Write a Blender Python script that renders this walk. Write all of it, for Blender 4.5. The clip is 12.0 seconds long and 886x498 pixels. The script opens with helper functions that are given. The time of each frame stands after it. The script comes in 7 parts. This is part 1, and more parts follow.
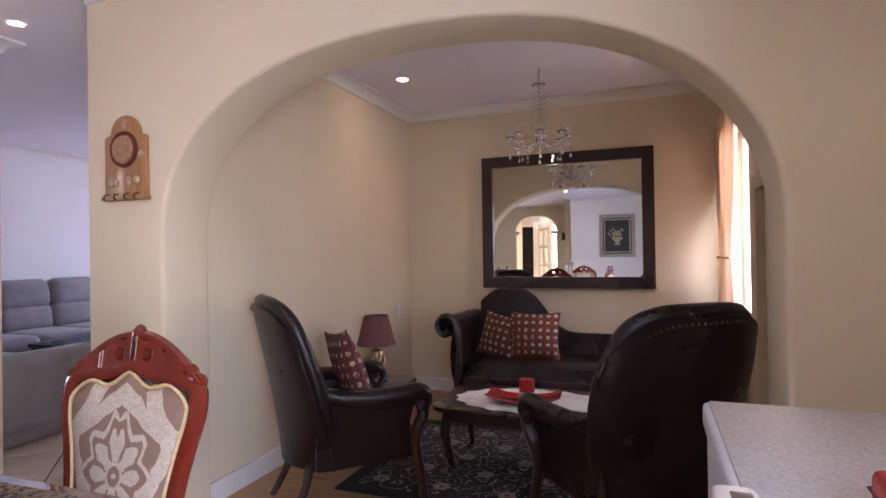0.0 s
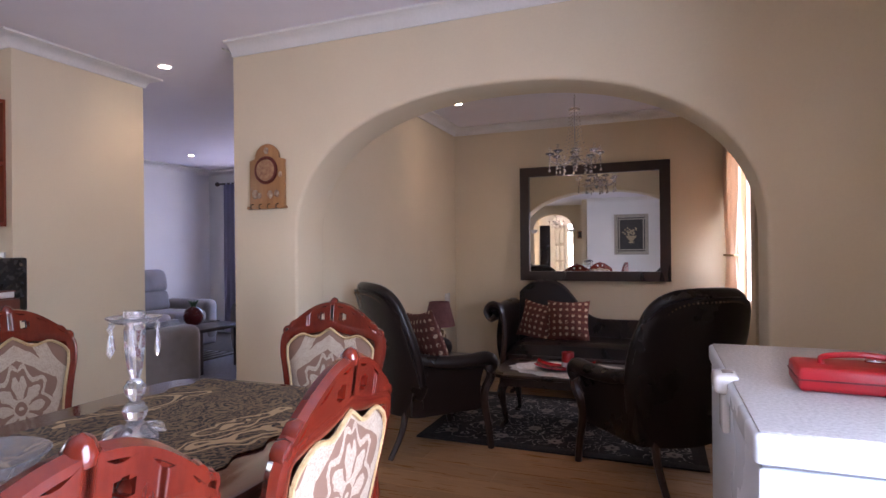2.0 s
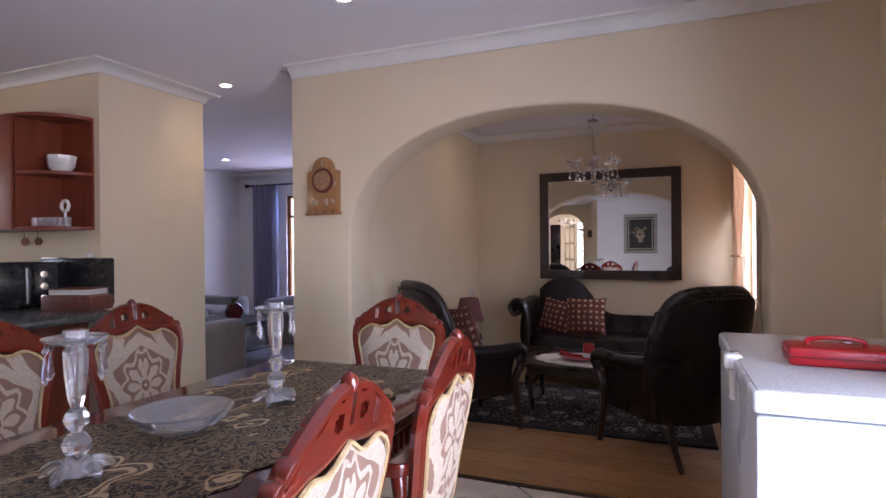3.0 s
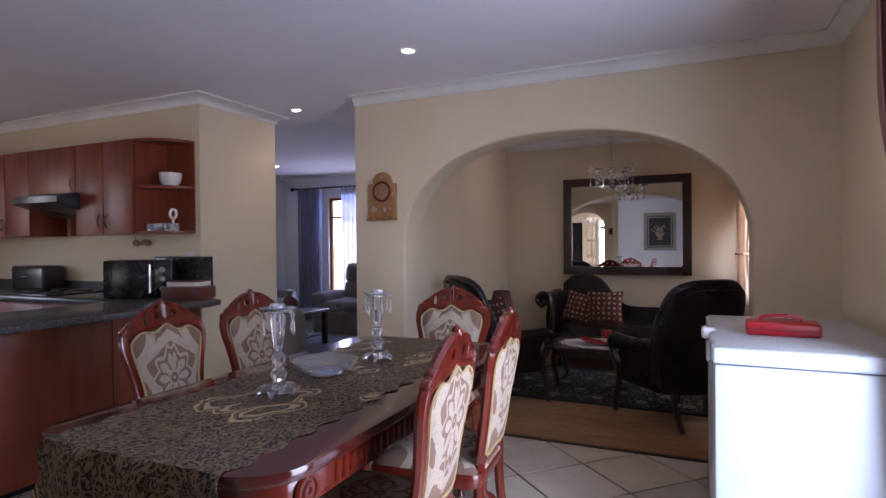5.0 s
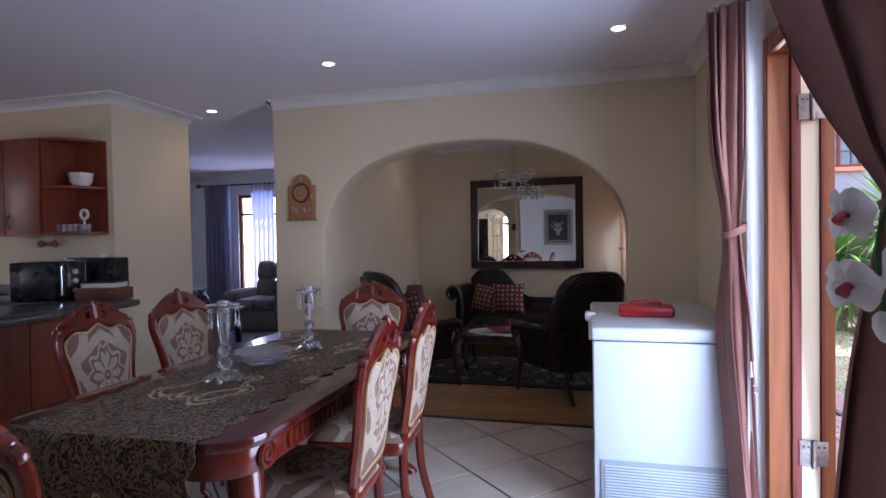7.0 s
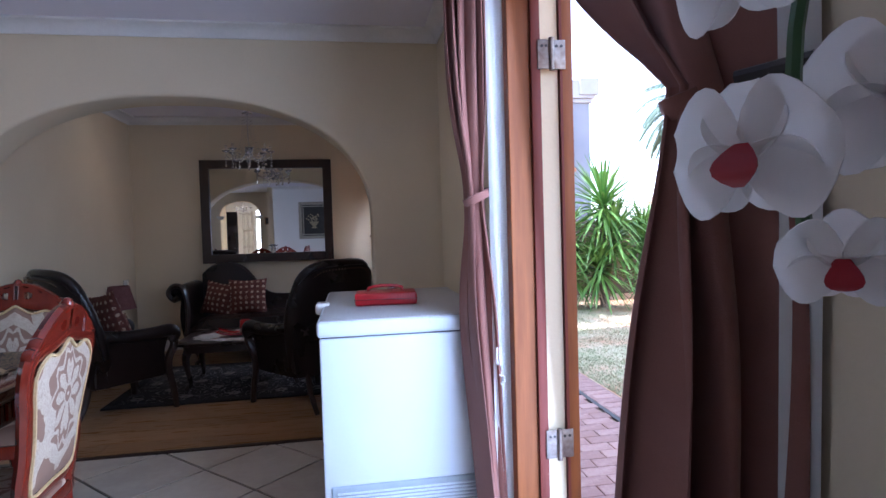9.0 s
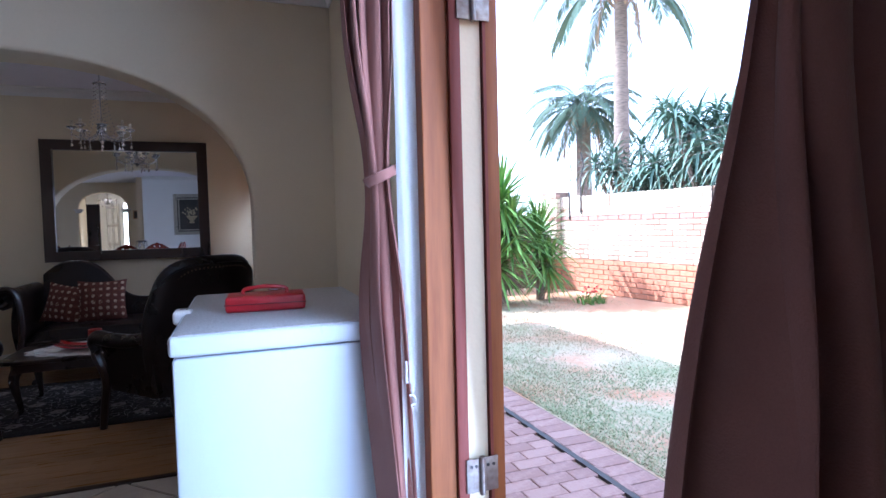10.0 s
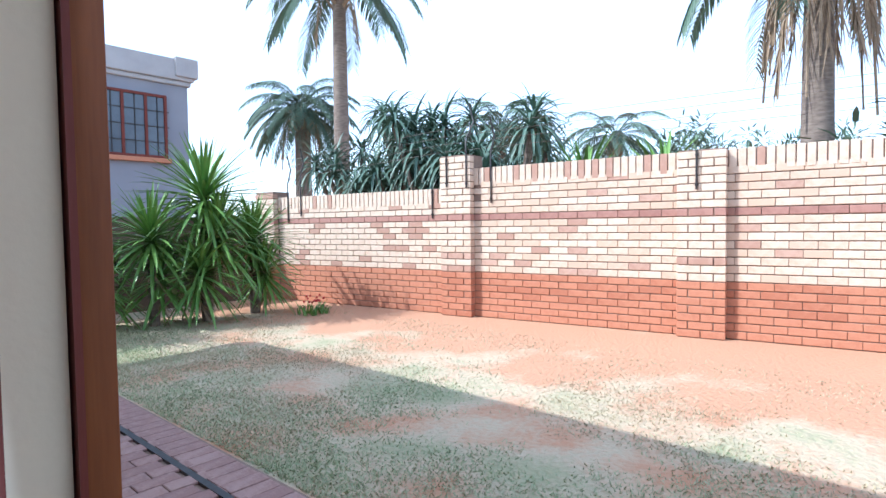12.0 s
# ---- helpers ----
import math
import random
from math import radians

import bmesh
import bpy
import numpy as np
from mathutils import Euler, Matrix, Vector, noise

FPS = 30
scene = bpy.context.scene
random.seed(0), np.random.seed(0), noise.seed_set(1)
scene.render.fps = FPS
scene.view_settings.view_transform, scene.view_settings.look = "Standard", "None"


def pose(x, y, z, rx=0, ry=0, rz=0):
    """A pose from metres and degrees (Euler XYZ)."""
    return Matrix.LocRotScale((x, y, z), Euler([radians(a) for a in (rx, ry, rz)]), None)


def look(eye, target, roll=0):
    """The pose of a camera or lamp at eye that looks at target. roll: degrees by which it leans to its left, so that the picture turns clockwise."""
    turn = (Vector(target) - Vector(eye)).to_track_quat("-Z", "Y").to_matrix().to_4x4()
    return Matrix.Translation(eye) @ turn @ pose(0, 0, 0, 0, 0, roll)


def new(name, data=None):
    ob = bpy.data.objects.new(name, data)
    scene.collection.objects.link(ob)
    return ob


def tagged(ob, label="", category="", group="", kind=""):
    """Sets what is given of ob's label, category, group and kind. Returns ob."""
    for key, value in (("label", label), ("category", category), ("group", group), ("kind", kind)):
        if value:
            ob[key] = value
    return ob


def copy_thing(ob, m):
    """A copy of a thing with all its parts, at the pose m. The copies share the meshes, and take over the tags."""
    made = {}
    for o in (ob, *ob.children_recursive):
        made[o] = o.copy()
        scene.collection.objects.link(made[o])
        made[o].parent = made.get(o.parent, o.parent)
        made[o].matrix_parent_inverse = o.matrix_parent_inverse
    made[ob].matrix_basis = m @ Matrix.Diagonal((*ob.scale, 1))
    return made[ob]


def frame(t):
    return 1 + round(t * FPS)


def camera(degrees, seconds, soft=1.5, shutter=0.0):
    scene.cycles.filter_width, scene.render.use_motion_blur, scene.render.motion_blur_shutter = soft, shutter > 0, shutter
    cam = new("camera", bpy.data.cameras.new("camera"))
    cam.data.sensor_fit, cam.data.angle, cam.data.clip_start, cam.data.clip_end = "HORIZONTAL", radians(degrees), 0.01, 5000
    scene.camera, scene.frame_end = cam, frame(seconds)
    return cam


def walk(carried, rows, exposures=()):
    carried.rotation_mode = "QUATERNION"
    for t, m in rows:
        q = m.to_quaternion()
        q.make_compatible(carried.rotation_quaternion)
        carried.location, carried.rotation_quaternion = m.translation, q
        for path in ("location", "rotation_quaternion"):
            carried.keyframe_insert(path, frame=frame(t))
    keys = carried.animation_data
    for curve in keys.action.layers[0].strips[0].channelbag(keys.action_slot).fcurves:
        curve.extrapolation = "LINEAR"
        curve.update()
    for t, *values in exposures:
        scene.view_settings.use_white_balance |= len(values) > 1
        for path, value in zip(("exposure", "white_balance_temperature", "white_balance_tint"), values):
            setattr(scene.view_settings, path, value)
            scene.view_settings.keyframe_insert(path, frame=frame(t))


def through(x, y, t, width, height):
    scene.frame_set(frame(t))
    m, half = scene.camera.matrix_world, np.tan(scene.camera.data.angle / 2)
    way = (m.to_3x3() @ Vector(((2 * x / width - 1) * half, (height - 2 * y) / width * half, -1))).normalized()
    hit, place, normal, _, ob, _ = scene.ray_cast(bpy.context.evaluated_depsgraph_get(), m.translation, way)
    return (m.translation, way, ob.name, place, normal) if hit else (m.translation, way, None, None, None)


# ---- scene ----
cam = camera(76.9, 12.0)
PATH = [
    (0, (0.617, 0.252, 1.23), (-0.083, 2.125, 1.244), -0.9),
    (0.5, (0.615, 0.015, 1.223), (-0.096, 1.884, 1.236), -0.8),
    (1, (0.596, -0.177, 1.217), (-0.122, 1.69, 1.231), -0.7),
    (1.5, (0.57, -0.386, 1.221), (-0.155, 1.478, 1.232), -0.7),
    (2, (0.563, -0.58, 1.24), (-0.166, 1.283, 1.242), -0.6),
    (2.5, (0.532, -0.8, 1.258), (-0.205, 1.059, 1.255), -0.5),
    (3, (0.518, -1.032, 1.27), (-0.229, 0.823, 1.263), -0.5),
    (3.5, (0.527, -1.237, 1.286), (-0.24, 0.61, 1.275), -0.5),
    (5.5, (0.685, -1.888, 1.312), (-0.136, -0.064, 1.29), -0.6),
    (6, (0.698, -2.006, 1.327), (-0.111, -0.177, 1.298), -0.6),
    (6.5, (0.698, -2.077, 1.328), (-0.017, -0.209, 1.295), -0.7),
    (7, (0.712, -2.094, 1.33), (0.205, -0.16, 1.288), -1.0),
    (7.5, (0.738, -2.075, 1.33), (0.502, -0.09, 1.273), -1.4),
    (9.5, (0.886, -1.269, 1.196), (1.37, 0.67, 1.114), -1.6),
    (10, (0.91, -1.105, 1.192), (1.596, 0.771, 1.101), -1.4),
    (10.5, (0.971, -0.897, 1.183), (1.899, 0.873, 1.091), -0.9),
    (11, (1.078, -0.66, 1.153), (2.232, 0.97, 1.06), -0.6),
    (11.5, (1.234, -0.532, 1.142), (2.568, 0.955, 1.051), -0.6),
    (12, (1.385, -0.40, 1.12), (2.876, 0.931, 1.036), -0.76),
]
EXPOSURES = [(0.0, 2.9, 6350, 27), (2.0, 2.55, 6250, 27), (3.5, 2.3, 6100, 26), (5.5, 1.95, 5800, 23), (6.5, 1.8, 5650, 21), (7.5, 1.7, 5550, 20), (9.3, 1.75, 5150, 17), (10.5, 1.6, 4950, 13), (11.3, 0.95, 5100, 10), (12.0, 0.42, 5250, 9)]
walk(cam, [(t, look(eye, target, roll)) for t, eye, target, roll in PATH], EXPOSURES)

# ---- world and light ----
SUN_EL, SUN_DIR = 43.0, Vector((-0.80, 0.60, 0)).normalized()
world = bpy.data.worlds.new("sky")
scene.world = world
world.use_nodes = True
wn = world.node_tree.nodes
sky = wn.new("ShaderNodeTexSky")
sky.sky_type = "NISHITA"
sky.sun_disc = False
sky.sun_elevation = radians(SUN_EL)
sky.sun_rotation = math.atan2(SUN_DIR.x, SUN_DIR.y)
sky.dust_density = 1.0
haze = wn.new("ShaderNodeMixRGB")
haze.blend_type = "ADD"
haze.inputs[0].default_value = 1.0
haze.inputs[2].default_value = (4.6, 4.9, 5.2, 1)
world.node_tree.links.new(sky.outputs[0], haze.inputs[1])
world.node_tree.links.new(haze.outputs[0], wn["Background"].inputs[0])
wn["Background"].inputs[1].default_value = 0.15
sun = new("sun", bpy.data.lights.new("sun", "SUN"))
sun.data.energy, sun.data.angle, sun.data.color = 5.0, radians(0.6), (1.0, 0.93, 0.82)
sd = SUN_DIR * math.cos(radians(SUN_EL)) + Vector((0, 0, math.sin(radians(SUN_EL))))
sun.matrix_world = look(sd * 30, (0, 0, 0))


def window_light(name, eye, target, w, h, power, color=(0.80, 0.88, 1.0)):
    """Sky light that comes in through an opening."""
    ob = new(name, bpy.data.lights.new(name, "AREA"))
    ob.data.shape, ob.data.size, ob.data.size_y = "RECTANGLE", w, h
    ob.data.energy, ob.data.color = power, color
    ob.matrix_world = look(eye, target)
    return ob


window_light("door_daylight", (1.505, -0.18, 1.10), (0.4, -0.18, 1.0), 1.0, 1.9, 15, (0.66, 0.80, 1.0))
window_light("lounge_daylight", (1.29, 4.37, 1.40), (0.2, 4.2, 1.1), 0.66, 1.2, 3.4, (0.95, 0.95, 1.0))
window_light("living_daylight", (-4.35, 6.22, 1.35), (-4.35, 5, 1.2), 1.6, 1.6, 7.0, (0.36, 0.56, 1.0))
window_light("back_daylight", (-1.70, -6.12, 1.2), (-1.9, -3.0, 1.2), 0.52, 1.8, 6, (1.0, 0.95, 0.9))
# added fill for the kitchen, set before an assumed, unseen window
window_light("kitchen_fill", (-5.72, -0.6, 1.5), (-4.5, -0.6, 1.2), 1.2, 0.9, 0.7, (0.9, 0.95, 1.0))


def lamp_spot(x, y, power=7.0, z=2.47):
    ob = new("downlight_beam", bpy.data.lights.new("downlight_beam", "SPOT"))
    ob.data.energy, ob.data.color, ob.data.spot_size, ob.data.spot_blend, ob.data.shadow_soft_size = power, (1.0, 0.80, 0.58), radians(115), 0.9, 0.03
    ob.matrix_world = look((x, y, z), (x, y + 0.001, 0))


# ---- materials ----
def mat_new(name):
    m = bpy.data.materials.new(name)
    m.use_nodes = True
    return m, m.node_tree.nodes, m.node_tree.links, m.node_tree.nodes["Principled BSDF"]


def mat(name, c1, c2=None, rough=0.6, metal=0.0, scale=8.0, bump=0.0, bscale=60.0, coat=0.0, stretch=(1, 1, 1), rand=0.0, detail=5.0, spec=0.5, sheen=0.0, rvar=0.12):
    """A surface with variation at two scales: stains between c1 and c2, and a fine grain that also moves the gloss."""
    m, n, l, b = mat_new(name)
    c2 = c2 or tuple(min(1, v * 0.86) for v in c1)
    co = n.new("ShaderNodeTexCoord")
    mp = n.new("ShaderNodeMapping")
    mp.inputs["Scale"].default_value = stretch
    l.new(co.outputs["Object"], mp.inputs[0])
    t1 = n.new("ShaderNodeTexNoise")
    t1.inputs["Scale"].default_value, t1.inputs["Detail"].default_value = scale, detail
    l.new(mp.outputs[0], t1.inputs[0])
    t2 = n.new("ShaderNodeTexNoise")
    t2.inputs["Scale"].default_value, t2.inputs["Detail"].default_value = bscale, 4
    l.new(mp.outputs[0], t2.inputs[0])
    add = n.new("ShaderNodeMath")
    add.operation = "MULTIPLY_ADD"
    l.new(t2.outputs[0], add.inputs[0])
    add.inputs[1].default_value = 0.35
    sub = n.new("ShaderNodeMath")
    sub.operation = "SUBTRACT"
    l.new(t1.outputs[0], sub.inputs[0])
    sub.inputs[1].default_value = 0.17
    l.new(sub.outputs[0], add.inputs[2])
    if rand:
        oi = n.new("ShaderNodeObjectInfo")
        r1 = n.new("ShaderNodeMath")
        r1.operation = "MULTIPLY_ADD"
        l.new(oi.outputs["Random"], r1.inputs[0])
        r1.inputs[1].default_value = rand
        r0 = n.new("ShaderNodeMath")
        r0.operation = "SUBTRACT"
        l.new(add.outputs[0], r0.inputs[0])
        r0.inputs[1].default_value = rand / 2
        l.new(r0.outputs[0], r1.inputs[2])
        add = r1
    ramp = n.new("ShaderNodeValToRGB")
    ramp.color_ramp.elements[0].position, ramp.color_ramp.elements[1].position = 0.3, 0.7
    ramp.color_ramp.elements[0].color, ramp.color_ramp.elements[1].color = (*c1, 1), (*c2, 1)
    l.new(add.outputs[0], ramp.inputs[0])
    l.new(ramp.outputs[0], b.inputs["Base Color"])
    rr = n.new("ShaderNodeMapRange")
    rr.inputs[3].default_value, rr.inputs[4].default_value = max(0.02, rough - rvar), min(1, rough + rvar)
    l.new(t1.outputs[0], rr.inputs[0])
    l.new(rr.outputs[0], b.inputs["Roughness"])
    b.inputs["Metallic"].default_value = metal
    b.inputs["Coat Weight"].default_value = coat
    b.inputs["Coat Roughness"].default_value = 0.12
    b.inputs["Specular IOR Level"].default_value = spec
    b.inputs["Sheen Weight"].default_value = sheen
    if bump:
        bp = n.new("ShaderNodeBump")
        bp.inputs["Strength"].default_value, bp.inputs["Distance"].default_value = bump, 0.004
        l.new(t2.outputs[0], bp.inputs["Height"])
        l.new(bp.outputs[0], b.inputs["Normal"])
    return m


def mat_pattern(name, base, motif, third, scale=10.0, rough=0.8, kind="damask", stretch=(1, 1, 1), bump=0.3, thr=0.5):
    """Woven figured cloth: bands of warped rings and leaves in a second and third yarn."""
    m, n, l, b = mat_new(name)
    co = n.new("ShaderNodeTexCoord")
    mp = n.new("ShaderNodeMapping")
    mp.inputs["Scale"].default_value = stretch
    l.new(co.outputs["Object"], mp.inputs[0])
    v = n.new("ShaderNodeTexVoronoi")
    v.inputs["Scale"].default_value = scale
    v.feature = "F1"
    if kind == "dots":
        v.inputs["Randomness"].default_value = 0.0
    else:
        v.inputs["Randomness"].default_value = 0.75
    ns = n.new("ShaderNodeTexNoise")
    ns.inputs["Scale"].default_value, ns.inputs["Detail"].default_value = scale * 1.6, 3
    l.new(mp.outputs[0], ns.inputs[0])
    mx = n.new("ShaderNodeMixRGB")
    mx.inputs[0].default_value = 0.02 if kind == "dots" else 0.12
    l.new(mp.outputs[0], mx.inputs[1])
    l.new(ns.outputs["Color"], mx.inputs[2])
    l.new(mx.outputs[0], v.inputs[0])
    s = n.new("ShaderNodeMath")
    s.operation = "SINE"
    k = n.new("ShaderNodeMath")
    k.operation = "MULTIPLY"
    k.inputs[1].default_value = 9.0 if kind == "dots" else 26.0
    l.new(v.outputs["Distance"], k.inputs[0])
    l.new(k.outputs[0], s.inputs[0])
    r1 = n.new("ShaderNodeValToRGB")
    r1.color_ramp.elements[0].position, r1.color_ramp.elements[1].position = thr, thr + 0.12
    r1.color_ramp.elements[0].color, r1.color_ramp.elements[1].color = (*base, 1), (*motif, 1)
    l.new(s.outputs[0], r1.inputs[0])
    n2 = n.new("ShaderNodeTexNoise")
    n2.inputs["Scale"].default_value, n2.inputs["Detail"].default_value = scale * 2.3, 2
    l.new(mp.outputs[0], n2.inputs[0])
    r2 = n.new("ShaderNodeValToRGB")
    r2.color_ramp.elements[0].position, r2.color_ramp.elements[1].position = 0.54, 0.6
    r2.color_ramp.elements[0].color, r2.color_ramp.elements[1].color = (0, 0, 0, 1), (1, 1, 1, 1)
    l.new(n2.outputs[0], r2.inputs[0])
    m2 = n.new("ShaderNodeMixRGB")
    l.new(r2.outputs[0], m2.inputs[0])
    l.new(r1.outputs[0], m2.inputs[1])
    m2.inputs[2].default_value = (*third, 1)
    l.new(m2.outputs[0], b.inputs["Base Color"])
    b.inputs["Roughness"].default_value = rough
    n3 = n.new("ShaderNodeTexNoise")
    n3.inputs["Scale"].default_value = 400
    l.new(co.outputs["Object"], n3.inputs[0])
    bp = n.new("ShaderNodeBump")
    bp.inputs["Strength"].default_value, bp.inputs["Distance"].default_value = bump, 0.002
    l.new(n3.outputs[0], bp.inputs["Height"])
    l.new(bp.outputs[0], b.inputs["Normal"])
    return m


def node_math(n, l, op, a, b=0.0, c=0.0):
    """One maths node; a, b and c are numbers or sockets."""
    k = n.new("ShaderNodeMath")
    k.operation = op
    for i, v in enumerate((a, b, c)):
        if isinstance(v, (int, float)):
            k.inputs[i].default_value = v
        else:
            l.new(v, k.inputs[i])
    return k.outputs[0]


def mat_damask(name, ground, figure, thread):
    """Symmetrical woven figure: a lobed palmette between two waving vines, with fine thread lines."""
    m, n, l, b = mat_new(name)

    def M(op, *v):
        return node_math(n, l, op, *v)
    co = n.new("ShaderNodeTexCoord")
    wob = n.new("ShaderNodeTexNoise")
    wob.inputs["Scale"].default_value, wob.inputs["Detail"].default_value = 22, 3
    sep = n.new("ShaderNodeSeparateXYZ")
    l.new(co.outputs["Object"], sep.inputs[0])
    X = M("ABSOLUTE", sep.outputs[0])
    Q = M("SUBTRACT", M("SUBTRACT", sep.outputs[2], sep.outputs[1]), 0.475)
    mir = n.new("ShaderNodeCombineXYZ")
    l.new(X, mir.inputs[0])
    l.new(Q, mir.inputs[2])
    l.new(mir.outputs[0], wob.inputs[0])
    dw = M("MULTIPLY", M("SUBTRACT", wob.outputs[0], 0.5), 0.034)
    X = M("ADD", X, dw)
    Q = M("SUBTRACT", Q, dw)
    q2 = M("MULTIPLY", Q, 0.85)
    r = M("SQRT", M("ADD", M("MULTIPLY", X, X), M("MULTIPLY", q2, q2)))
    ang = M("ARCTAN2", q2, X)
    lobe = M("COSINE", M("MULTIPLY", ang, 9.0))
    inside = M("LESS_THAN", r, M("MULTIPLY_ADD", lobe, 0.015, 0.070))
    gaps = M("MULTIPLY", M("LESS_THAN", lobe, -0.62), M("GREATER_THAN", r, 0.026))
    core = M("LESS_THAN", M("ABSOLUTE", M("SUBTRACT", r, 0.013)), 0.006)
    med = M("MULTIPLY", inside, M("SUBTRACT", 1.0, M("MAXIMUM", gaps, core)))
    vine = M("LESS_THAN", M("ABSOLUTE", M("SUBTRACT", X, M("MULTIPLY_ADD", M("SINE", M("MULTIPLY", Q, 27.0)), 0.034, 0.125))), 0.026)
    cross = M("LESS_THAN", M("ABSOLUTE", M("SUBTRACT", M("ABSOLUTE", Q), M("MULTIPLY_ADD", X, -0.55, 0.165))), 0.020)
    halo = M("LESS_THAN", M("ABSOLUTE", M("SUBTRACT", r, M("MULTIPLY_ADD", lobe, 0.012, 0.096))), 0.006)
    fig = M("MAXIMUM", M("MAXIMUM", med, halo), M("MAXIMUM", vine, cross))
    fine = n.new("ShaderNodeTexWave")
    fine.inputs["Scale"].default_value, fine.inputs["Distortion"].default_value, fine.inputs["Detail"].default_value, fine.inputs["Detail Scale"].default_value = 22, 22.0, 3, 3.5
    l.new(mir.outputs[0], fine.inputs[0])
    lines = M("MULTIPLY", M("GREATER_THAN", fine.outputs["Fac"], 0.72), 0.45)
    m1 = n.new("ShaderNodeMixRGB")
    m1.inputs[1].default_value, m1.inputs[2].default_value = (*ground, 1), (*figure, 1)
    l.new(fig, m1.inputs[0])
    m2 = n.new("ShaderNodeMixRGB")
    m2.inputs[2].default_value = (*thread, 1)
    l.new(M("MULTIPLY", lines, fig), m2.inputs[0])
    l.new(m1.outputs[0], m2.inputs[1])
    l.new(m2.outputs[0], b.inputs["Base Color"])
    b.inputs["Roughness"].default_value = 0.78
    grain = n.new("ShaderNodeTexNoise")
    grain.inputs["Scale"].default_value = 420
    l.new(co.outputs["Object"], grain.inputs[0])
    bp = n.new("ShaderNodeBump")
    bp.inputs["Strength"].default_value, bp.inputs["Distance"].default_value = 0.4, 0.002
    l.new(M("ADD", grain.outputs[0], M("MULTIPLY", fig, 0.6)), bp.inputs["Height"])
    l.new(bp.outputs[0], b.inputs["Normal"])
    return m


def mat_paisley(name, ground, gold, dim):
    """Dark cloth filled with small gold scrolls, and large drop-shaped outlines laid along its length."""
    m, n, l, b = mat_new(name)

    def M(op, *v):
        return node_math(n, l, op, *v)
    co = n.new("ShaderNodeTexCoord")
    mp = n.new("ShaderNodeMapping")
    mp.inputs["Rotation"].default_value = (0, 0, 0.32)
    l.new(co.outputs["Object"], mp.inputs[0])
    ns = n.new("ShaderNodeTexNoise")
    ns.inputs["Scale"].default_value, ns.inputs["Detail"].default_value = 5, 3
    l.new(mp.outputs[0], ns.inputs[0])
    mx = n.new("ShaderNodeMixRGB")
    mx.inputs[0].default_value = 0.16
    l.new(mp.outputs[0], mx.inputs[1])
    l.new(ns.outputs["Color"], mx.inputs[2])

    def cells(scale, stretch):
        mm = n.new("ShaderNodeMapping")
        mm.inputs["Scale"].default_value = stretch
        l.new(mx.outputs[0], mm.inputs[0])
        v = n.new("ShaderNodeTexVoronoi")
        v.inputs["Scale"].default_value, v.inputs["Randomness"].default_value = scale, 0.85
        l.new(mm.outputs[0], v.inputs[0])
        return v.outputs["Distance"]
    big = cells(4.2, (1.5, 0.55, 1))
    ring = M("MAXIMUM", M("LESS_THAN", M("ABSOLUTE", M("SUBTRACT", big, 0.30)), 0.020), M("LESS_THAN", M("ABSOLUTE", M("SUBTRACT", big, 0.38)), 0.014))
    small = M("GREATER_THAN", M("SINE", M("MULTIPLY", cells(36.0, (1.1, 0.7, 1)), 16.0)), 0.25)
    tiny = M("GREATER_THAN", M("SINE", M("MULTIPLY", cells(64.0, (1, 1, 1)), 15.0)), 0.55)
    m1 = n.new("ShaderNodeMixRGB")
    m1.inputs[1].default_value, m1.inputs[2].default_value = (*ground, 1), (*dim, 1)
    l.new(M("MAXIMUM", M("MULTIPLY", small, 0.85), M("MULTIPLY", tiny, 0.7)), m1.inputs[0])
    m2 = n.new("ShaderNodeMixRGB")
    m2.inputs[2].default_value = (*gold, 1)
    l.new(M("MULTIPLY", ring, 0.9), m2.inputs[0])
    l.new(m1.outputs[0], m2.inputs[1])
    l.new(m2.outputs[0], b.inputs["Base Color"])
    b.inputs["Roughness"].default_value = 0.8
    bp = n.new("ShaderNodeBump")
    bp.inputs["Strength"].default_value, bp.inputs["Distance"].default_value = 0.5, 0.002
    l.new(M("ADD", small, ring), bp.inputs["Height"])
    l.new(bp.outputs[0], b.inputs["Normal"])
    return m


def mat_glass(name, color=(1, 1, 1), rough=0.02, ior=1.45, clear=1.0):
    m, n, l, b = mat_new(name)
    b.inputs["Base Color"].default_value = (*color, 1)
    b.inputs["Transmission Weight"].default_value = clear
    b.inputs["Roughness"].default_value = rough
    b.inputs["IOR"].default_value = ior
    return m


def mat_glow(name, color, strength):
    m, n, l, b = mat_new(name)
    b.inputs["Base Color"].default_value = (*color, 1)
    b.inputs["Emission Color"].default_value = (*color, 1)
    b.inputs["Emission Strength"].default_value = strength
    return m


def mat_sheer(name, color, through=0.5):
    """Thin cloth that lets light through."""
    m, n, l, b = mat_new(name)
    b.inputs["Base Color"].default_value = (*color, 1)
    b.inputs["Roughness"].default_value = 0.9
    tr = n.new("ShaderNodeBsdfTranslucent")
    tr.inputs[0].default_value = (*color, 1)
    mix = n.new("ShaderNodeMixShader")
    mix.inputs[0].default_value = through
    l.new(b.outputs[0], mix.inputs[1])
    l.new(tr.outputs[0], mix.inputs[2])
    l.new(mix.outputs[0], n["Material Output"].inputs[0])
    return m


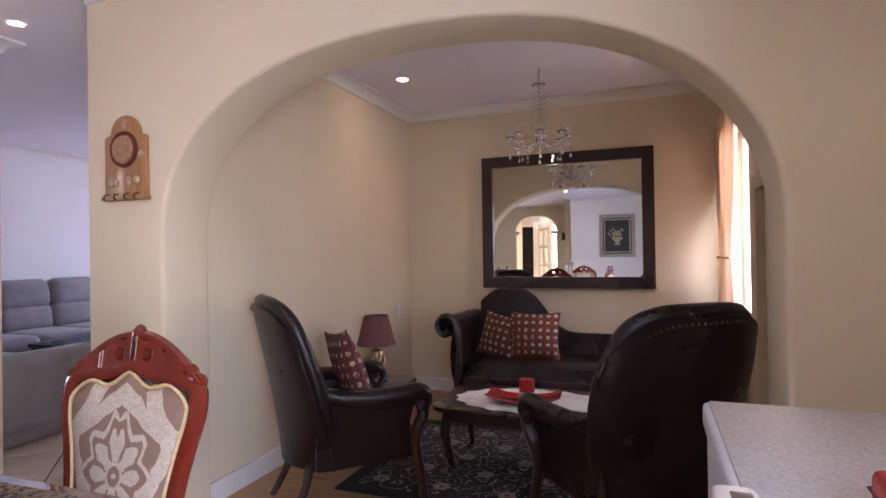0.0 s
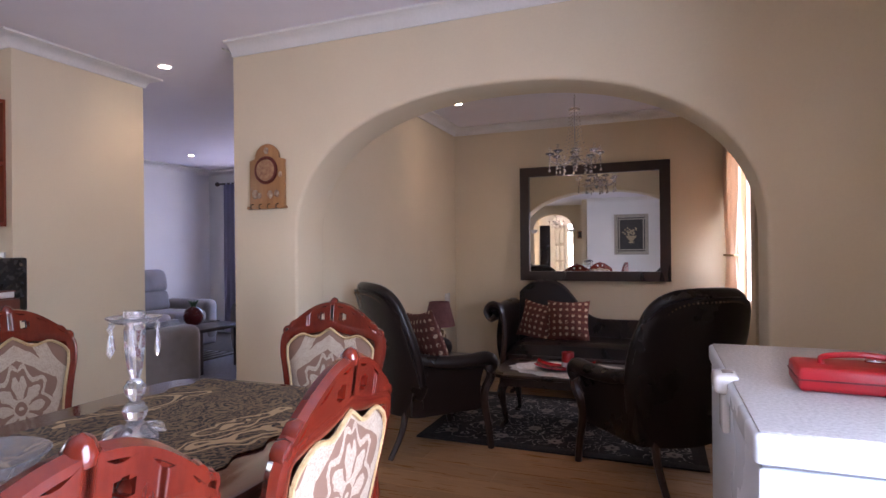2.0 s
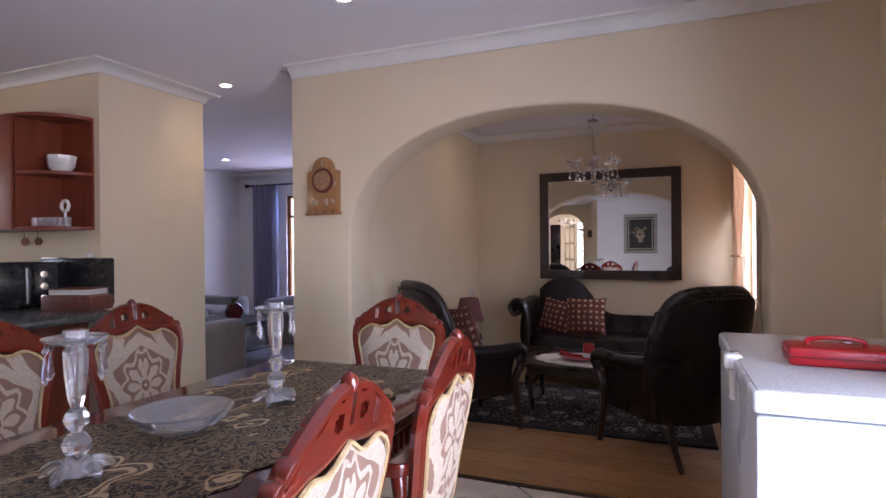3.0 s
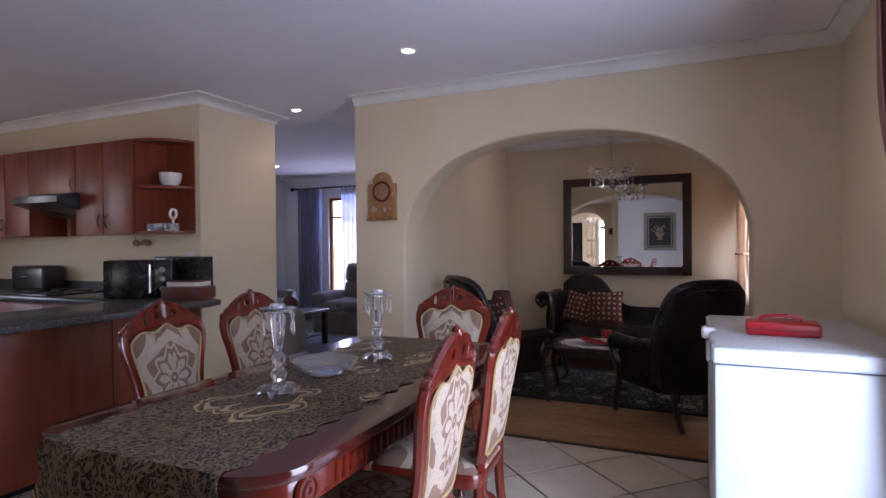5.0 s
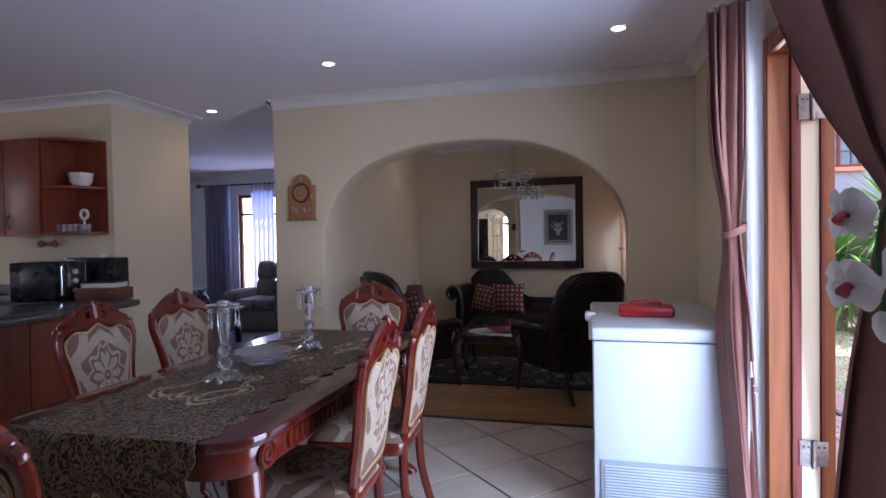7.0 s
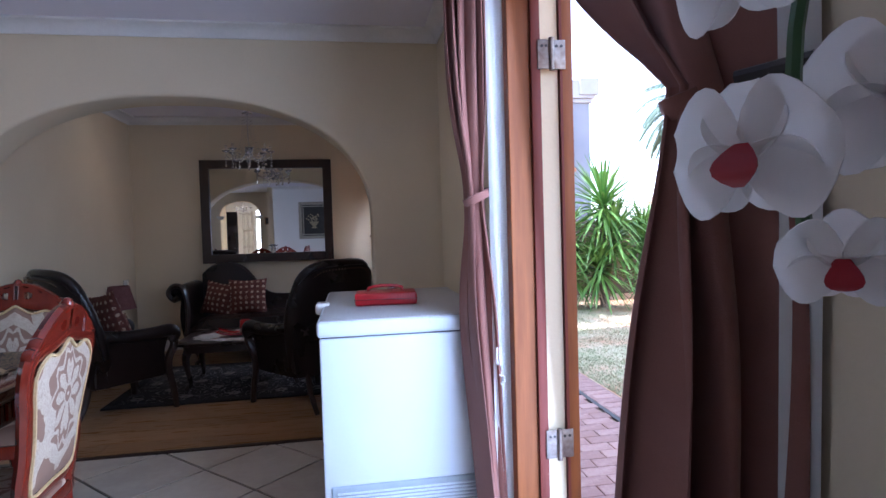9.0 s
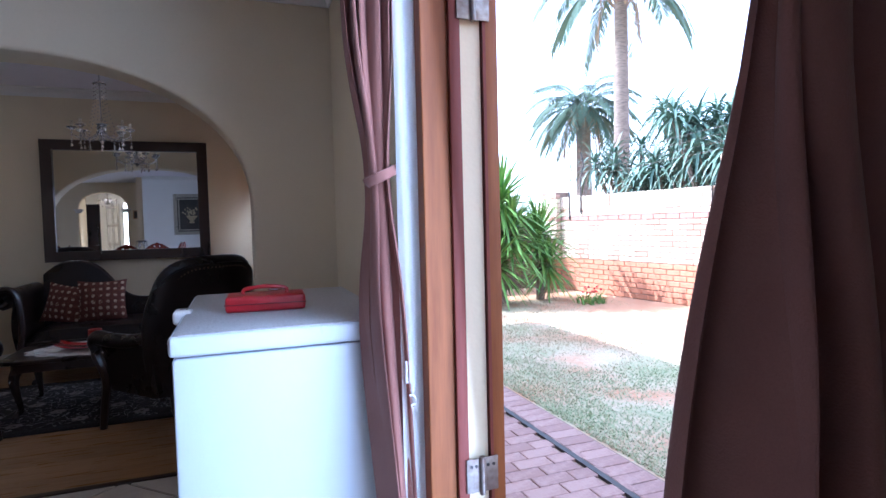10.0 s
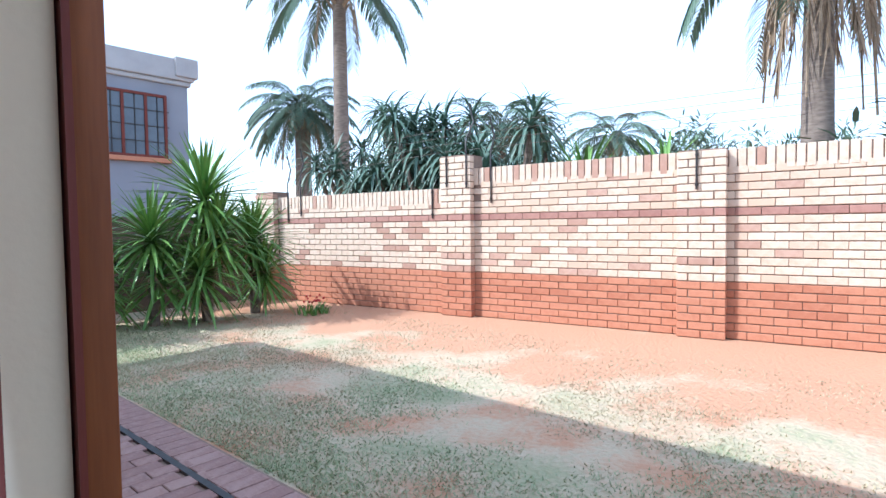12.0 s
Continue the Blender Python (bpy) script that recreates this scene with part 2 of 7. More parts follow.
WALL = mat("cream_wall_paint", (0.71, 0.605, 0.425), (0.67, 0.565, 0.395), 0.75, scale=1.5, bump=0.12, bscale=90)
WALL_WHITE = mat("white_wall_paint", (0.80, 0.79, 0.76), (0.74, 0.73, 0.70), 0.75, scale=1.5, bump=0.12, bscale=90)
CEIL = mat("white_ceiling_paint", (0.80, 0.765, 0.81), (0.76, 0.725, 0.77), 0.8, scale=1.2, bump=0.06, bscale=70)
TRIM = mat("white_gloss_trim", (0.80, 0.78, 0.74), None, 0.4, scale=3)
TILE = mat("beige_ceramic_tile", (0.56, 0.49, 0.40), (0.48, 0.41, 0.33), 0.22, scale=5, rand=0.25, bscale=30, spec=0.5)
GROUT = mat("dark_grout", (0.06, 0.05, 0.042), (0.10, 0.085, 0.07), 0.9, scale=20)
PLANK = mat("oak_laminate", (0.38, 0.21, 0.095), (0.27, 0.14, 0.06), 0.3, scale=3, stretch=(1, 14, 1), rand=0.35, bscale=20)
MAHOG = mat("red_mahogany_gloss", (0.165, 0.020, 0.009), (0.10, 0.011, 0.006), 0.2, scale=4, stretch=(3, 3, 0.6), bscale=40, coat=0.7)
MAHOG_T = mat("dark_mahogany_top", (0.085, 0.012, 0.010), (0.05, 0.008, 0.007), 0.14, scale=3, stretch=(6, 0.6, 1), bscale=40, coat=0.8)
DAMASK = mat_damask("damask_cloth", (0.20, 0.115, 0.075), (0.45, 0.37, 0.275), (0.17, 0.10, 0.07))
PIPING = mat("gold_gimp_braid", (0.5, 0.36, 0.18), (0.4, 0.27, 0.12), 0.6, scale=120)
RUNNER = mat_paisley("black_gold_runner", (0.010, 0.009, 0.011), (0.50, 0.37, 0.21), (0.21, 0.145, 0.075))
LEATHER = mat("dark_brown_leather", (0.009, 0.0055, 0.005), (0.015, 0.009, 0.008), 0.30, scale=5, bump=0.3, bscale=220, coat=0.05, spec=0.32)
DARKWOOD = mat("espresso_wood", (0.020, 0.010, 0.008), (0.035, 0.017, 0.012), 0.3, scale=6, stretch=(1, 1, 0.2), bscale=50, coat=0.25)
STUD = mat("antique_nailhead", (0.20, 0.14, 0.09), None, 0.35, metal=1.0)
CUSHION = mat_pattern("brown_dotted_cushion", (0.13, 0.036, 0.026), (0.60, 0.43, 0.29), (0.19, 0.06, 0.04), 19, 0.85, kind="dots", stretch=(1, 0.02, 1), thr=0.35)
FREEZER = mat("white_enamel", (0.64, 0.69, 0.74), (0.61, 0.66, 0.71), 0.32, scale=2, bscale=200, bump=0.03)
LIDTOP = mat("speckled_grey_lid", (0.50, 0.49, 0.48), (0.36, 0.35, 0.34), 0.45, scale=120, bscale=260, bump=0.2)
RED = mat("red_leatherette", (0.42, 0.012, 0.018), (0.33, 0.008, 0.012), 0.35, scale=8, bump=0.2, bscale=200)
REDGLOSS = mat("red_lacquer", (0.36, 0.01, 0.014), None, 0.18, coat=0.5)
CURTAIN = mat("mauve_brown_curtain", (0.25, 0.105, 0.080), (0.20, 0.082, 0.063), 0.85, scale=4, bump=0.25, bscale=500, sheen=0.1)
LINING = mat_sheer("white_curtain_lining", (0.88, 0.88, 0.87), 0.45)
GOLDCURT = mat_sheer("champagne_curtain", (0.66, 0.52, 0.40), 0.5)
GREYCURT = mat_sheer("lilac_grey_curtain", (0.60, 0.59, 0.68), 0.8)
PINE = mat("varnished_pine", (0.23, 0.075, 0.02), (0.15, 0.045, 0.013), 0.55, scale=4, stretch=(8, 8, 0.5), bscale=30, spec=0.25)
MERANTI = mat("red_meranti", (0.16, 0.035, 0.024), (0.11, 0.025, 0.017), 0.55, scale=4, stretch=(8, 8, 0.5), bscale=30, spec=0.25)
STEEL = mat("worn_steel", (0.27, 0.24, 0.22), (0.17, 0.13, 0.11), 0.5, metal=0.9, scale=40)
CHERRY = mat("cherry_melamine", (0.24, 0.052, 0.020), (0.17, 0.034, 0.014), 0.42, scale=3, stretch=(5, 5, 0.5), bscale=60)
COUNTER = mat("dark_granite_laminate", (0.055, 0.060, 0.060), (0.10, 0.105, 0.10), 0.25, scale=90, bscale=300)
BLACK = mat("black_plastic", (0.012, 0.012, 0.013), (0.02, 0.02, 0.021), 0.25, scale=20)
CHROME = mat("brushed_chrome", (0.65, 0.65, 0.66), None, 0.2, metal=1.0, scale=30)
CRYSTAL = mat_glass("crystal", (0.97, 0.97, 0.99), 0.04, 1.38, 0.90)
PANE = mat_glass("window_glass", (1, 1, 1), 0.0, 1.05)
PORCELAIN = mat("white_porcelain", (0.78, 0.76, 0.72), None, 0.2)
LACE = mat("white_crochet_lace", (0.80, 0.77, 0.72), (0.68, 0.65, 0.6), 0.9, scale=60, bump=0.6, bscale=160)
SHADE = mat("brown_pleated_shade", (0.17, 0.06, 0.055), (0.13, 0.045, 0.04), 0.8, scale=30)
BRONZE = mat("gold_brown_glaze", (0.40, 0.25, 0.12), (0.12, 0.05, 0.025), 0.25, scale=14, metal=0.4)
RUG = mat_pattern("dark_floral_rug", (0.018, 0.016, 0.018), (0.30, 0.27, 0.25), (0.03, 0.024, 0.024), 7, 0.95, thr=0.8)
RUGEDGE = mat_pattern("rug_border", (0.014, 0.012, 0.013), (0.26, 0.20, 0.15), (0.03, 0.02, 0.02), 26, 0.95, kind="dots", thr=0.8)
GREYSOFA = mat("taupe_fabric", (0.27, 0.24, 0.235), (0.21, 0.19, 0.185), 0.9, scale=6, bump=0.3, bscale=300, sheen=0.3)
GREYRUG = mat("grey_shag", (0.22, 0.22, 0.24), (0.33, 0.33, 0.35), 0.95, scale=40, bump=0.8, bscale=120)
KEYBOARD = mat("honey_wood", (0.40, 0.20, 0.075), (0.30, 0.14, 0.05), 0.4, scale=5, stretch=(6, 6, 0.6), coat=0.3)
GILT = mat("aged_silver_gilt", (0.55, 0.52, 0.44), (0.24, 0.21, 0.16), 0.4, metal=0.7, scale=30, bump=0.5, bscale=80)
CANVAS = mat("dark_canvas", (0.03, 0.028, 0.025), (0.05, 0.045, 0.04), 0.7, scale=12)
PETAL = mat_sheer("white_petal", (0.90, 0.87, 0.85), 0.65)
ORCHRED = mat("crimson_lip", (0.35, 0.01, 0.02), None, 0.4)
LEAFDARK = mat("orchid_leaf", (0.035, 0.085, 0.03), (0.05, 0.12, 0.04), 0.35, scale=10)
PURPLE = mat_pattern("purple_vase_glaze", (0.03, 0.012, 0.06), (0.20, 0.10, 0.26), (0.06, 0.03, 0.10), 14, 0.25)
BULB = mat_glow("halogen_bulb", (1.0, 0.86, 0.66), 14.0)
BRICK_RED = mat("red_brick", (0.46, 0.20, 0.115), (0.38, 0.145, 0.08), 0.9, scale=14, bump=0.7, bscale=70, rand=0.5)
BRICK_CREAM = mat("cream_brick", (0.62, 0.50, 0.385), (0.54, 0.39, 0.28), 0.9, scale=14, bump=0.7, bscale=70, rand=0.6)
BRICK_DARK = mat("plum_brick", (0.48, 0.32, 0.24), (0.39, 0.235, 0.17), 0.9, scale=14, bump=0.7, bscale=70, rand=0.4)
BRICK_PLUM = mat("plum_band_brick", (0.37, 0.20, 0.155), (0.29, 0.145, 0.115), 0.9, scale=14, bump=0.7, bscale=70, rand=0.4)
MORTAR = mat("brown_mortar", (0.20, 0.135, 0.10), (0.26, 0.18, 0.135), 0.95, scale=20, bump=0.5)
PAVER = mat("clay_paver", (0.36, 0.23, 0.20), (0.27, 0.16, 0.14), 0.85, scale=20, bump=0.6, bscale=80, rand=0.5)
PLASTER_GREY = mat("grey_house_plaster", (0.26, 0.27, 0.31), (0.22, 0.23, 0.27), 0.85, scale=0.8, bump=0.3)
PLASTER_OUT = mat("brown_boundary_plaster", (0.16, 0.11, 0.08), (0.11, 0.08, 0.06), 0.9, scale=2, bump=0.4)
PALE_STONE = mat("pale_parapet", (0.40, 0.39, 0.40), None, 0.85, scale=2)
IRON = mat("black_iron", (0.025, 0.02, 0.02), None, 0.5, scale=30)
BARK = mat("palm_bark", (0.24, 0.19, 0.15), (0.13, 0.10, 0.08), 0.95, scale=6, stretch=(1, 1, 5), bump=0.8, bscale=30)
DRY = mat("dry_frond", (0.34, 0.25, 0.16), (0.24, 0.17, 0.11), 0.9, scale=10)
YUCCA = mat("yucca_leaf", (0.17, 0.30, 0.06), (0.08, 0.18, 0.035), 0.45, scale=3)
ALOE = mat("aloe_leaf", (0.11, 0.18, 0.13), (0.075, 0.13, 0.09), 0.5, scale=3)
FROND = mat("palm_frond", (0.13, 0.19, 0.13), (0.09, 0.15, 0.10), 0.55, scale=3)
GRASS = mat("grass_blade", (0.28, 0.34, 0.18), (0.40, 0.40, 0.25), 0.8, scale=1.3, rvar=0.05)
STRAW = mat("dry_grass_blade", (0.48, 0.41, 0.27), (0.36, 0.30, 0.19), 0.9, scale=1.3)


def ground_mat():
    m, n, l, b = mat_new("patchy_lawn_soil")
    co = n.new("ShaderNodeTexCoord")
    a = n.new("ShaderNodeTexNoise")
    a.inputs["Scale"].default_value, a.inputs["Detail"].default_value = 1.3, 10
    l.new(co.outputs["Object"], a.inputs[0])
    r = n.new("ShaderNodeValToRGB")
    e = r.color_ramp.elements
    e[0].position, e[0].color = 0.36, (0.32, 0.32, 0.19, 1)
    e[1].position, e[1].color = 0.66, (0.46, 0.25, 0.145, 1)
    x = e.new(0.5)
    x.color = (0.47, 0.38, 0.26, 1)
    sep = n.new("ShaderNodeSeparateXYZ")
    l.new(co.outputs["Object"], sep.inputs[0])
    g = n.new("ShaderNodeMapRange")
    g.inputs[1].default_value, g.inputs[2].default_value, g.inputs[3].default_value, g.inputs[4].default_value = 4.6, 6.3, 0.0, 0.32
    l.new(sep.outputs[0], g.inputs[0])
    ad = n.new("ShaderNodeMath")
    l.new(a.outputs[0], ad.inputs[0])
    l.new(g.outputs[0], ad.inputs[1])
    f = n.new("ShaderNodeTexNoise")
    f.inputs["Scale"].default_value, f.inputs["Detail"].default_value = 26, 6
    l.new(co.outputs["Object"], f.inputs[0])
    ad2 = n.new("ShaderNodeMath")
    ad2.operation = "MULTIPLY_ADD"
    l.new(f.outputs[0], ad2.inputs[0])
    ad2.inputs[1].default_value = 0.25
    s2 = n.new("ShaderNodeMath")
    s2.operation = "SUBTRACT"
    l.new(ad.outputs[0], s2.inputs[0])
    s2.inputs[1].default_value = 0.125
    l.new(s2.outputs[0], ad2.inputs[2])
    l.new(ad2.outputs[0], r.inputs[0])
    l.new(r.outputs[0], b.inputs["Base Color"])
    b.inputs["Roughness"].default_value = 0.95
    bp = n.new("ShaderNodeBump")
    bp.inputs["Strength"].default_value, bp.inputs["Distance"].default_value = 0.7, 0.03
    l.new(f.outputs[0], bp.inputs["Height"])
    l.new(bp.outputs[0], b.inputs["Normal"])
    return m


SOIL = ground_mat()
m_, n_, l_, b_ = mat_new("mirror_silver")
b_.inputs["Base Color"].default_value, b_.inputs["Metallic"].default_value, b_.inputs["Roughness"].default_value = (0.86, 0.87, 0.86, 1), 1.0, 0.01
MIRROR = m_


# ---- mesh helpers ----
def mesh_of(name, bm, material, smooth=None):
    me = bpy.data.meshes.new(name)
    bmesh.ops.recalc_face_normals(bm, faces=bm.faces[:])
    bm.to_mesh(me)
    bm.free()
    if material:
        me.materials.append(material)
    if smooth is not None:
        me.shade_smooth()
        me.set_sharp_from_angle(angle=radians(smooth))
    return me


def part(name, bm, material, parent=None, label="", smooth=40):
    """Links a bmesh as one mesh object under a thing or a part."""
    ob = new(name, mesh_of(name, bm, material, smooth))
    if parent:
        ob.parent = parent
    if label:
        tagged(ob, label)
    return ob


def thing(name, m, label, category, group="", kind=""):
    ob = new(name)
    ob.empty_display_size = 0.1
    ob.matrix_world = m
    return tagged(ob, label, category, group, kind)


def setting(name, bm, material, label, category, smooth=None, parent=None):
    ob = part(name, bm, material, parent, smooth=smooth)
    return tagged(ob, label, category, kind="structure")


def box(x0, x1, y0, y1, z0, z1, bev=0.0, seg=2, bm=None):
    src = bmesh.new()
    bmesh.ops.create_cube(src, size=1)
    bmesh.ops.transform(src, matrix=Matrix.LocRotScale(((x0 + x1) / 2, (y0 + y1) / 2, (z0 + z1) / 2), None, (x1 - x0, y1 - y0, z1 - z0)), verts=src.verts[:])
    if bev:
        bmesh.ops.bevel(src, geom=src.edges[:], offset=bev, segments=seg, profile=0.5, affect="EDGES", clamp_overlap=True)
    return join(bm, src)


def join(bm, src):
    if bm is None:
        return src
    me = bpy.data.meshes.new("tmp")
    src.to_mesh(me)
    src.free()
    bm.from_mesh(me)
    bpy.data.meshes.remove(me)
    return bm


def lathe(profile, n=24, at=(0, 0, 0), bm=None, squash=(1, 1), loop=False):
    src = bmesh.new()
    rings = []
    for r, z in profile:
        rings.append([src.verts.new((at[0] + max(r, 1e-4) * squash[0] * math.cos(2 * math.pi * i / n), at[1] + max(r, 1e-4) * squash[1] * math.sin(2 * math.pi * i / n), at[2] + z)) for i in range(n)])
    for a, b in zip(rings, rings[1:]):
        for i in range(n):
            src.faces.new((a[i], a[(i + 1) % n], b[(i + 1) % n], b[i]))
    if loop:
        a, b = rings[-1], rings[0]
        for i in range(n):
            src.faces.new((a[i], a[(i + 1) % n], b[(i + 1) % n], b[i]))
    else:
        src.faces.new(rings[0][::-1])
        src.faces.new(rings[-1])
    return join(bm, src)


def tube(points, radius, n=8, closed=False, bm=None, flat=1.0, up=None):
    """A round bar along points; radius may be a list; flat squashes it along the up direction."""
    src = bmesh.new()
    pts = [Vector(p) for p in points]
    k = len(pts)
    rad = radius if isinstance(radius, (list, tuple)) else [radius] * k
    rings = []
    ref = Vector(up) if up else None
    for i, p in enumerate(pts):
        a = pts[(i - 1) % k] if closed or i > 0 else p
        c = pts[(i + 1) % k] if closed or i < k - 1 else p
        d = (c - a).normalized()
        if ref is None:
            ref = Vector((0, 0, 1)) if abs(d.z) < 0.9 else Vector((1, 0, 0))
        s = d.cross(ref).normalized()
        u = s.cross(d).normalized()
        if not up:
            ref = u
        rings.append([src.verts.new(p + (s * math.cos(2 * math.pi * j / n) + u * flat * math.sin(2 * math.pi * j / n)) * rad[i]) for j in range(n)])
    for i in range(k if closed else k - 1):
        a, b = rings[i], rings[(i + 1) % k]
        for j in range(n):
            src.faces.new((a[j], a[(j + 1) % n], b[(j + 1) % n], b[j]))
    if not closed:
        src.faces.new(rings[0][::-1])
        src.faces.new(rings[-1])
    return join(bm, src)


def sheet(fn, nu, nv, bm=None, thick=0.0):
    """A surface fn(u, v) with u and v from 0 to 1; with thick it gets two skins and closed edges."""
    src = bmesh.new()
    g = [[src.verts.new(fn(i / nu, j / nv)) for i in range(nu + 1)] for j in range(nv + 1)]
    for j in range(nv):
        for i in range(nu):
            src.faces.new((g[j][i], g[j][i + 1], g[j + 1][i + 1], g[j + 1][i]))
    if thick:
        src.normal_update()
        bmesh.ops.recalc_face_normals(src, faces=src.faces[:])
        src.normal_update()
        h = [[src.verts.new(v.co - v.normal * thick) for v in row] for row in g]
        for j in range(nv):
            for i in range(nu):
                src.faces.new((h[j][i], h[j + 1][i], h[j + 1][i + 1], h[j][i + 1]))
        for j in range(nv):
            src.faces.new((g[j][0], g[j + 1][0], h[j + 1][0], h[j][0]))
            src.faces.new((g[j][nu], h[j][nu], h[j + 1][nu], g[j + 1][nu]))
        for i in range(nu):
            src.faces.new((g[0][i], h[0][i], h[0][i + 1], g[0][i + 1]))
            src.faces.new((g[nv][i], g[nv][i + 1], h[nv][i + 1], h[nv][i]))
    return join(bm, src)


def slab(outline, z0, z1, axis="z", bm=None, bev=0.0):
    """A flat outline (2D points) given thickness along an axis."""
    src = bmesh.new()

    def put(p, d):
        return {"z": (p[0], p[1], d), "y": (p[0], d, p[1]), "x": (d, p[0], p[1])}[axis]
    a = [src.verts.new(put(p, z0)) for p in outline]
    f = src.faces.new(a)
    ex = bmesh.ops.extrude_face_region(src, geom=[f])
    vs = [v for v in ex["geom"] if isinstance(v, bmesh.types.BMVert)]
    bmesh.ops.translate(src, vec=Vector(put((0, 0), z1 - z0)), verts=vs)
    if bev:
        edges = [e for e in src.edges if len(e.link_faces) == 2 and any(len(q.verts) > 4 for q in e.link_faces)]
        bmesh.ops.bevel(src, geom=edges, offset=bev, segments=2, profile=0.5, affect="EDGES", clamp_overlap=True)
    return join(bm, src)


def moved(bm, m):
    bmesh.ops.transform(bm, matrix=m, verts=bm.verts[:])
    return bm


def spline(pts, n=6):
    """Points of a smooth curve through pts."""
    v = [Vector(p) for p in pts]
    out = []
    for i in range(len(v) - 1):
        p0, p1, p2, p3 = v[max(i - 1, 0)], v[i], v[i + 1], v[min(i + 2, len(v) - 1)]
        for k in range(n):
            t = k / n
            out.append(0.5 * ((2 * p1) + (p2 - p0) * t + (2 * p0 - 5 * p1 + 4 * p2 - p3) * t * t + (3 * p1 - p0 - 3 * p2 + p3) * t ** 3))
    out.append(v[-1])
    return out


def round_rect(w, d, r, n=6):
    out = []
    for cx, cy, a0 in ((w - r, d - r, 0), (-w + r, d - r, 90), (-w + r, -d + r, 180), (w - r, -d + r, 270)):
        for i in range(n + 1):
            a = radians(a0 + 90 * i / n)
            out.append((cx + r * math.cos(a), cy + r * math.sin(a)))
    return out


# ---- structure ----
H = 2.50
XR = 1.44


def cove(name, points, inside, size=0.075):
    """A plaster cornice along a wall's head; inside: the side to which it reaches."""
    bm = bmesh.new()
    prof = [(0, -size), (0.012, -size), (0.016, -size * 0.8), (0.03, -size * 0.48), (0.055, -size * 0.2), (0.078, -0.016), (0.09, -0.012), (0.09, 0)]
    p = [Vector((*q, H)) for q in points]
    inn = [Vector((*q, 0)) for q in inside]
    rows = [[bm.verts.new(a + i * r + Vector((0, 0, z))) for r, z in prof] for a, i in zip(p, inn)]
    for a, b in zip(rows, rows[1:]):
        for i in range(len(prof) - 1):
            bm.faces.new((a[i], a[i + 1], b[i + 1], b[i]))
    return setting(name, bm, TRIM, "white moulded plaster cornice under the ceiling", "cornice", 60)


# arch wall
AX0, AX1, ASP, AAP = -1.41, 0.985, 1.30, 2.075


def arch_wall(name, x0, x1, y0, y1, ax0, ax1, spring, apex, material, label):
    c, a, n = (ax0 + ax1) / 2, (ax1 - ax0) / 2, 44
    arc = []
    for i in range(n + 1):
        t = math.pi * (1 - i / n)
        cx, sx = math.cos(t), math.sin(t)
        arc.append((c + a * math.copysign(abs(cx) ** 0.88, cx), spring + (apex - spring) * abs(sx) ** 0.88))
    outline = [(x0, 0), (ax0, 0), *arc, (ax1, 0), (x1, 0), (x1, H), (x0, H)]
    bm = slab(outline, y0, y1, "y")
    inside = [e for e in bm.edges if abs(e.verts[0].co.y - e.verts[1].co.y) < 0.01 and all(ax0 - 0.001 <= v.co.x <= ax1 + 0.001 for v in e.verts) and max(v.co.z for v in e.verts) > 0.01]
    bmesh.ops.bevel(bm, geom=inside, offset=0.02, segments=3, profile=0.5, affect="EDGES", clamp_overlap=True)
    return setting(name, bm, material, label, "wall", 50)


arch_wall("wall_arch", -1.86, XR, 2.13, 2.41, AX0, AX1, ASP, AAP, WALL, "cream plastered wall with a wide rounded arch opening")
setting("wall_lounge_left", box(-1.86, -1.45, 2.41, 6.2, 0, H), WALL, "cream plastered lounge side wall", "wall")
setting("wall_lounge_back", box(-1.45, 1.35, 4.93, 5.1, 0, H), WALL, "cream plastered wall behind the sofa", "wall")
LW = 1.17
WY0, WY1 = 4.02, 4.72
bm = box(LW, 1.35, 2.41, 3.54, 0, H)
box(LW + 0.10, 1.35, 3.54, 3.83, 0, 1.56, bm=bm)
box(LW, 1.35, 3.54, 3.83, 1.56, H, bm=bm)
box(LW, 1.35, 3.83, WY0, 0, H, bm=bm)
box(LW, 1.35, WY1, 4.93, 0, H, bm=bm)
box(LW, 1.35, WY0, WY1, 2.05, H, bm=bm)
box(LW, 1.35, WY0, WY1, 0, 0.75, bm=bm)
setting("wall_lounge_right", bm, WALL, "cream plastered lounge wall with a window and shallow niche", "wall")
# door wall
DY0, DY1, DH = -0.78, 0.38, 2.08
bm = box(XR, 1.58, DY1, 2.41, 0, H)
box(XR, 1.58, -3.0, DY0, 0, H, bm=bm)
box(XR, 1.58, DY0, DY1, DH, H, bm=bm)
setting("wall_door_side", bm, WALL, "cream plastered outside wall with a garden door opening", "wall")
# back of the dining room
setting("wall_dining_back", box(-1.05, 1.58, -3.14, -3.0, 0, H), WALL_WHITE, "white plastered wall behind the dining table", "wall")
setting("wall_return", box(-1.19, -1.05, -4.6, -3.14, 0, H), WALL, "cream wall return beside the entrance", "wall")
arch_wall("wall_entrance", -6.0, -1.05, -4.6, -4.46, -2.62, -1.60, 1.86, 2.26, WALL, "cream wall with a round-headed entrance opening")
setting("wall_hall_left", box(-2.98, -2.84, -6.2, -4.6, 0, H), WALL, "cream entrance hall wall", "wall")
setting("wall_hall_right", box(-1.40, -1.26, -6.2, -4.6, 0, H), WALL, "cream entrance hall wall", "wall")
bm = box(-2.98, -1.98, -6.34, -6.2, 0, H)
box(-1.42, -1.26, -6.34, -6.2, 0, H, bm=bm)
box(-1.98, -1.42, -6.34, -6.2, 2.06, H, bm=bm)
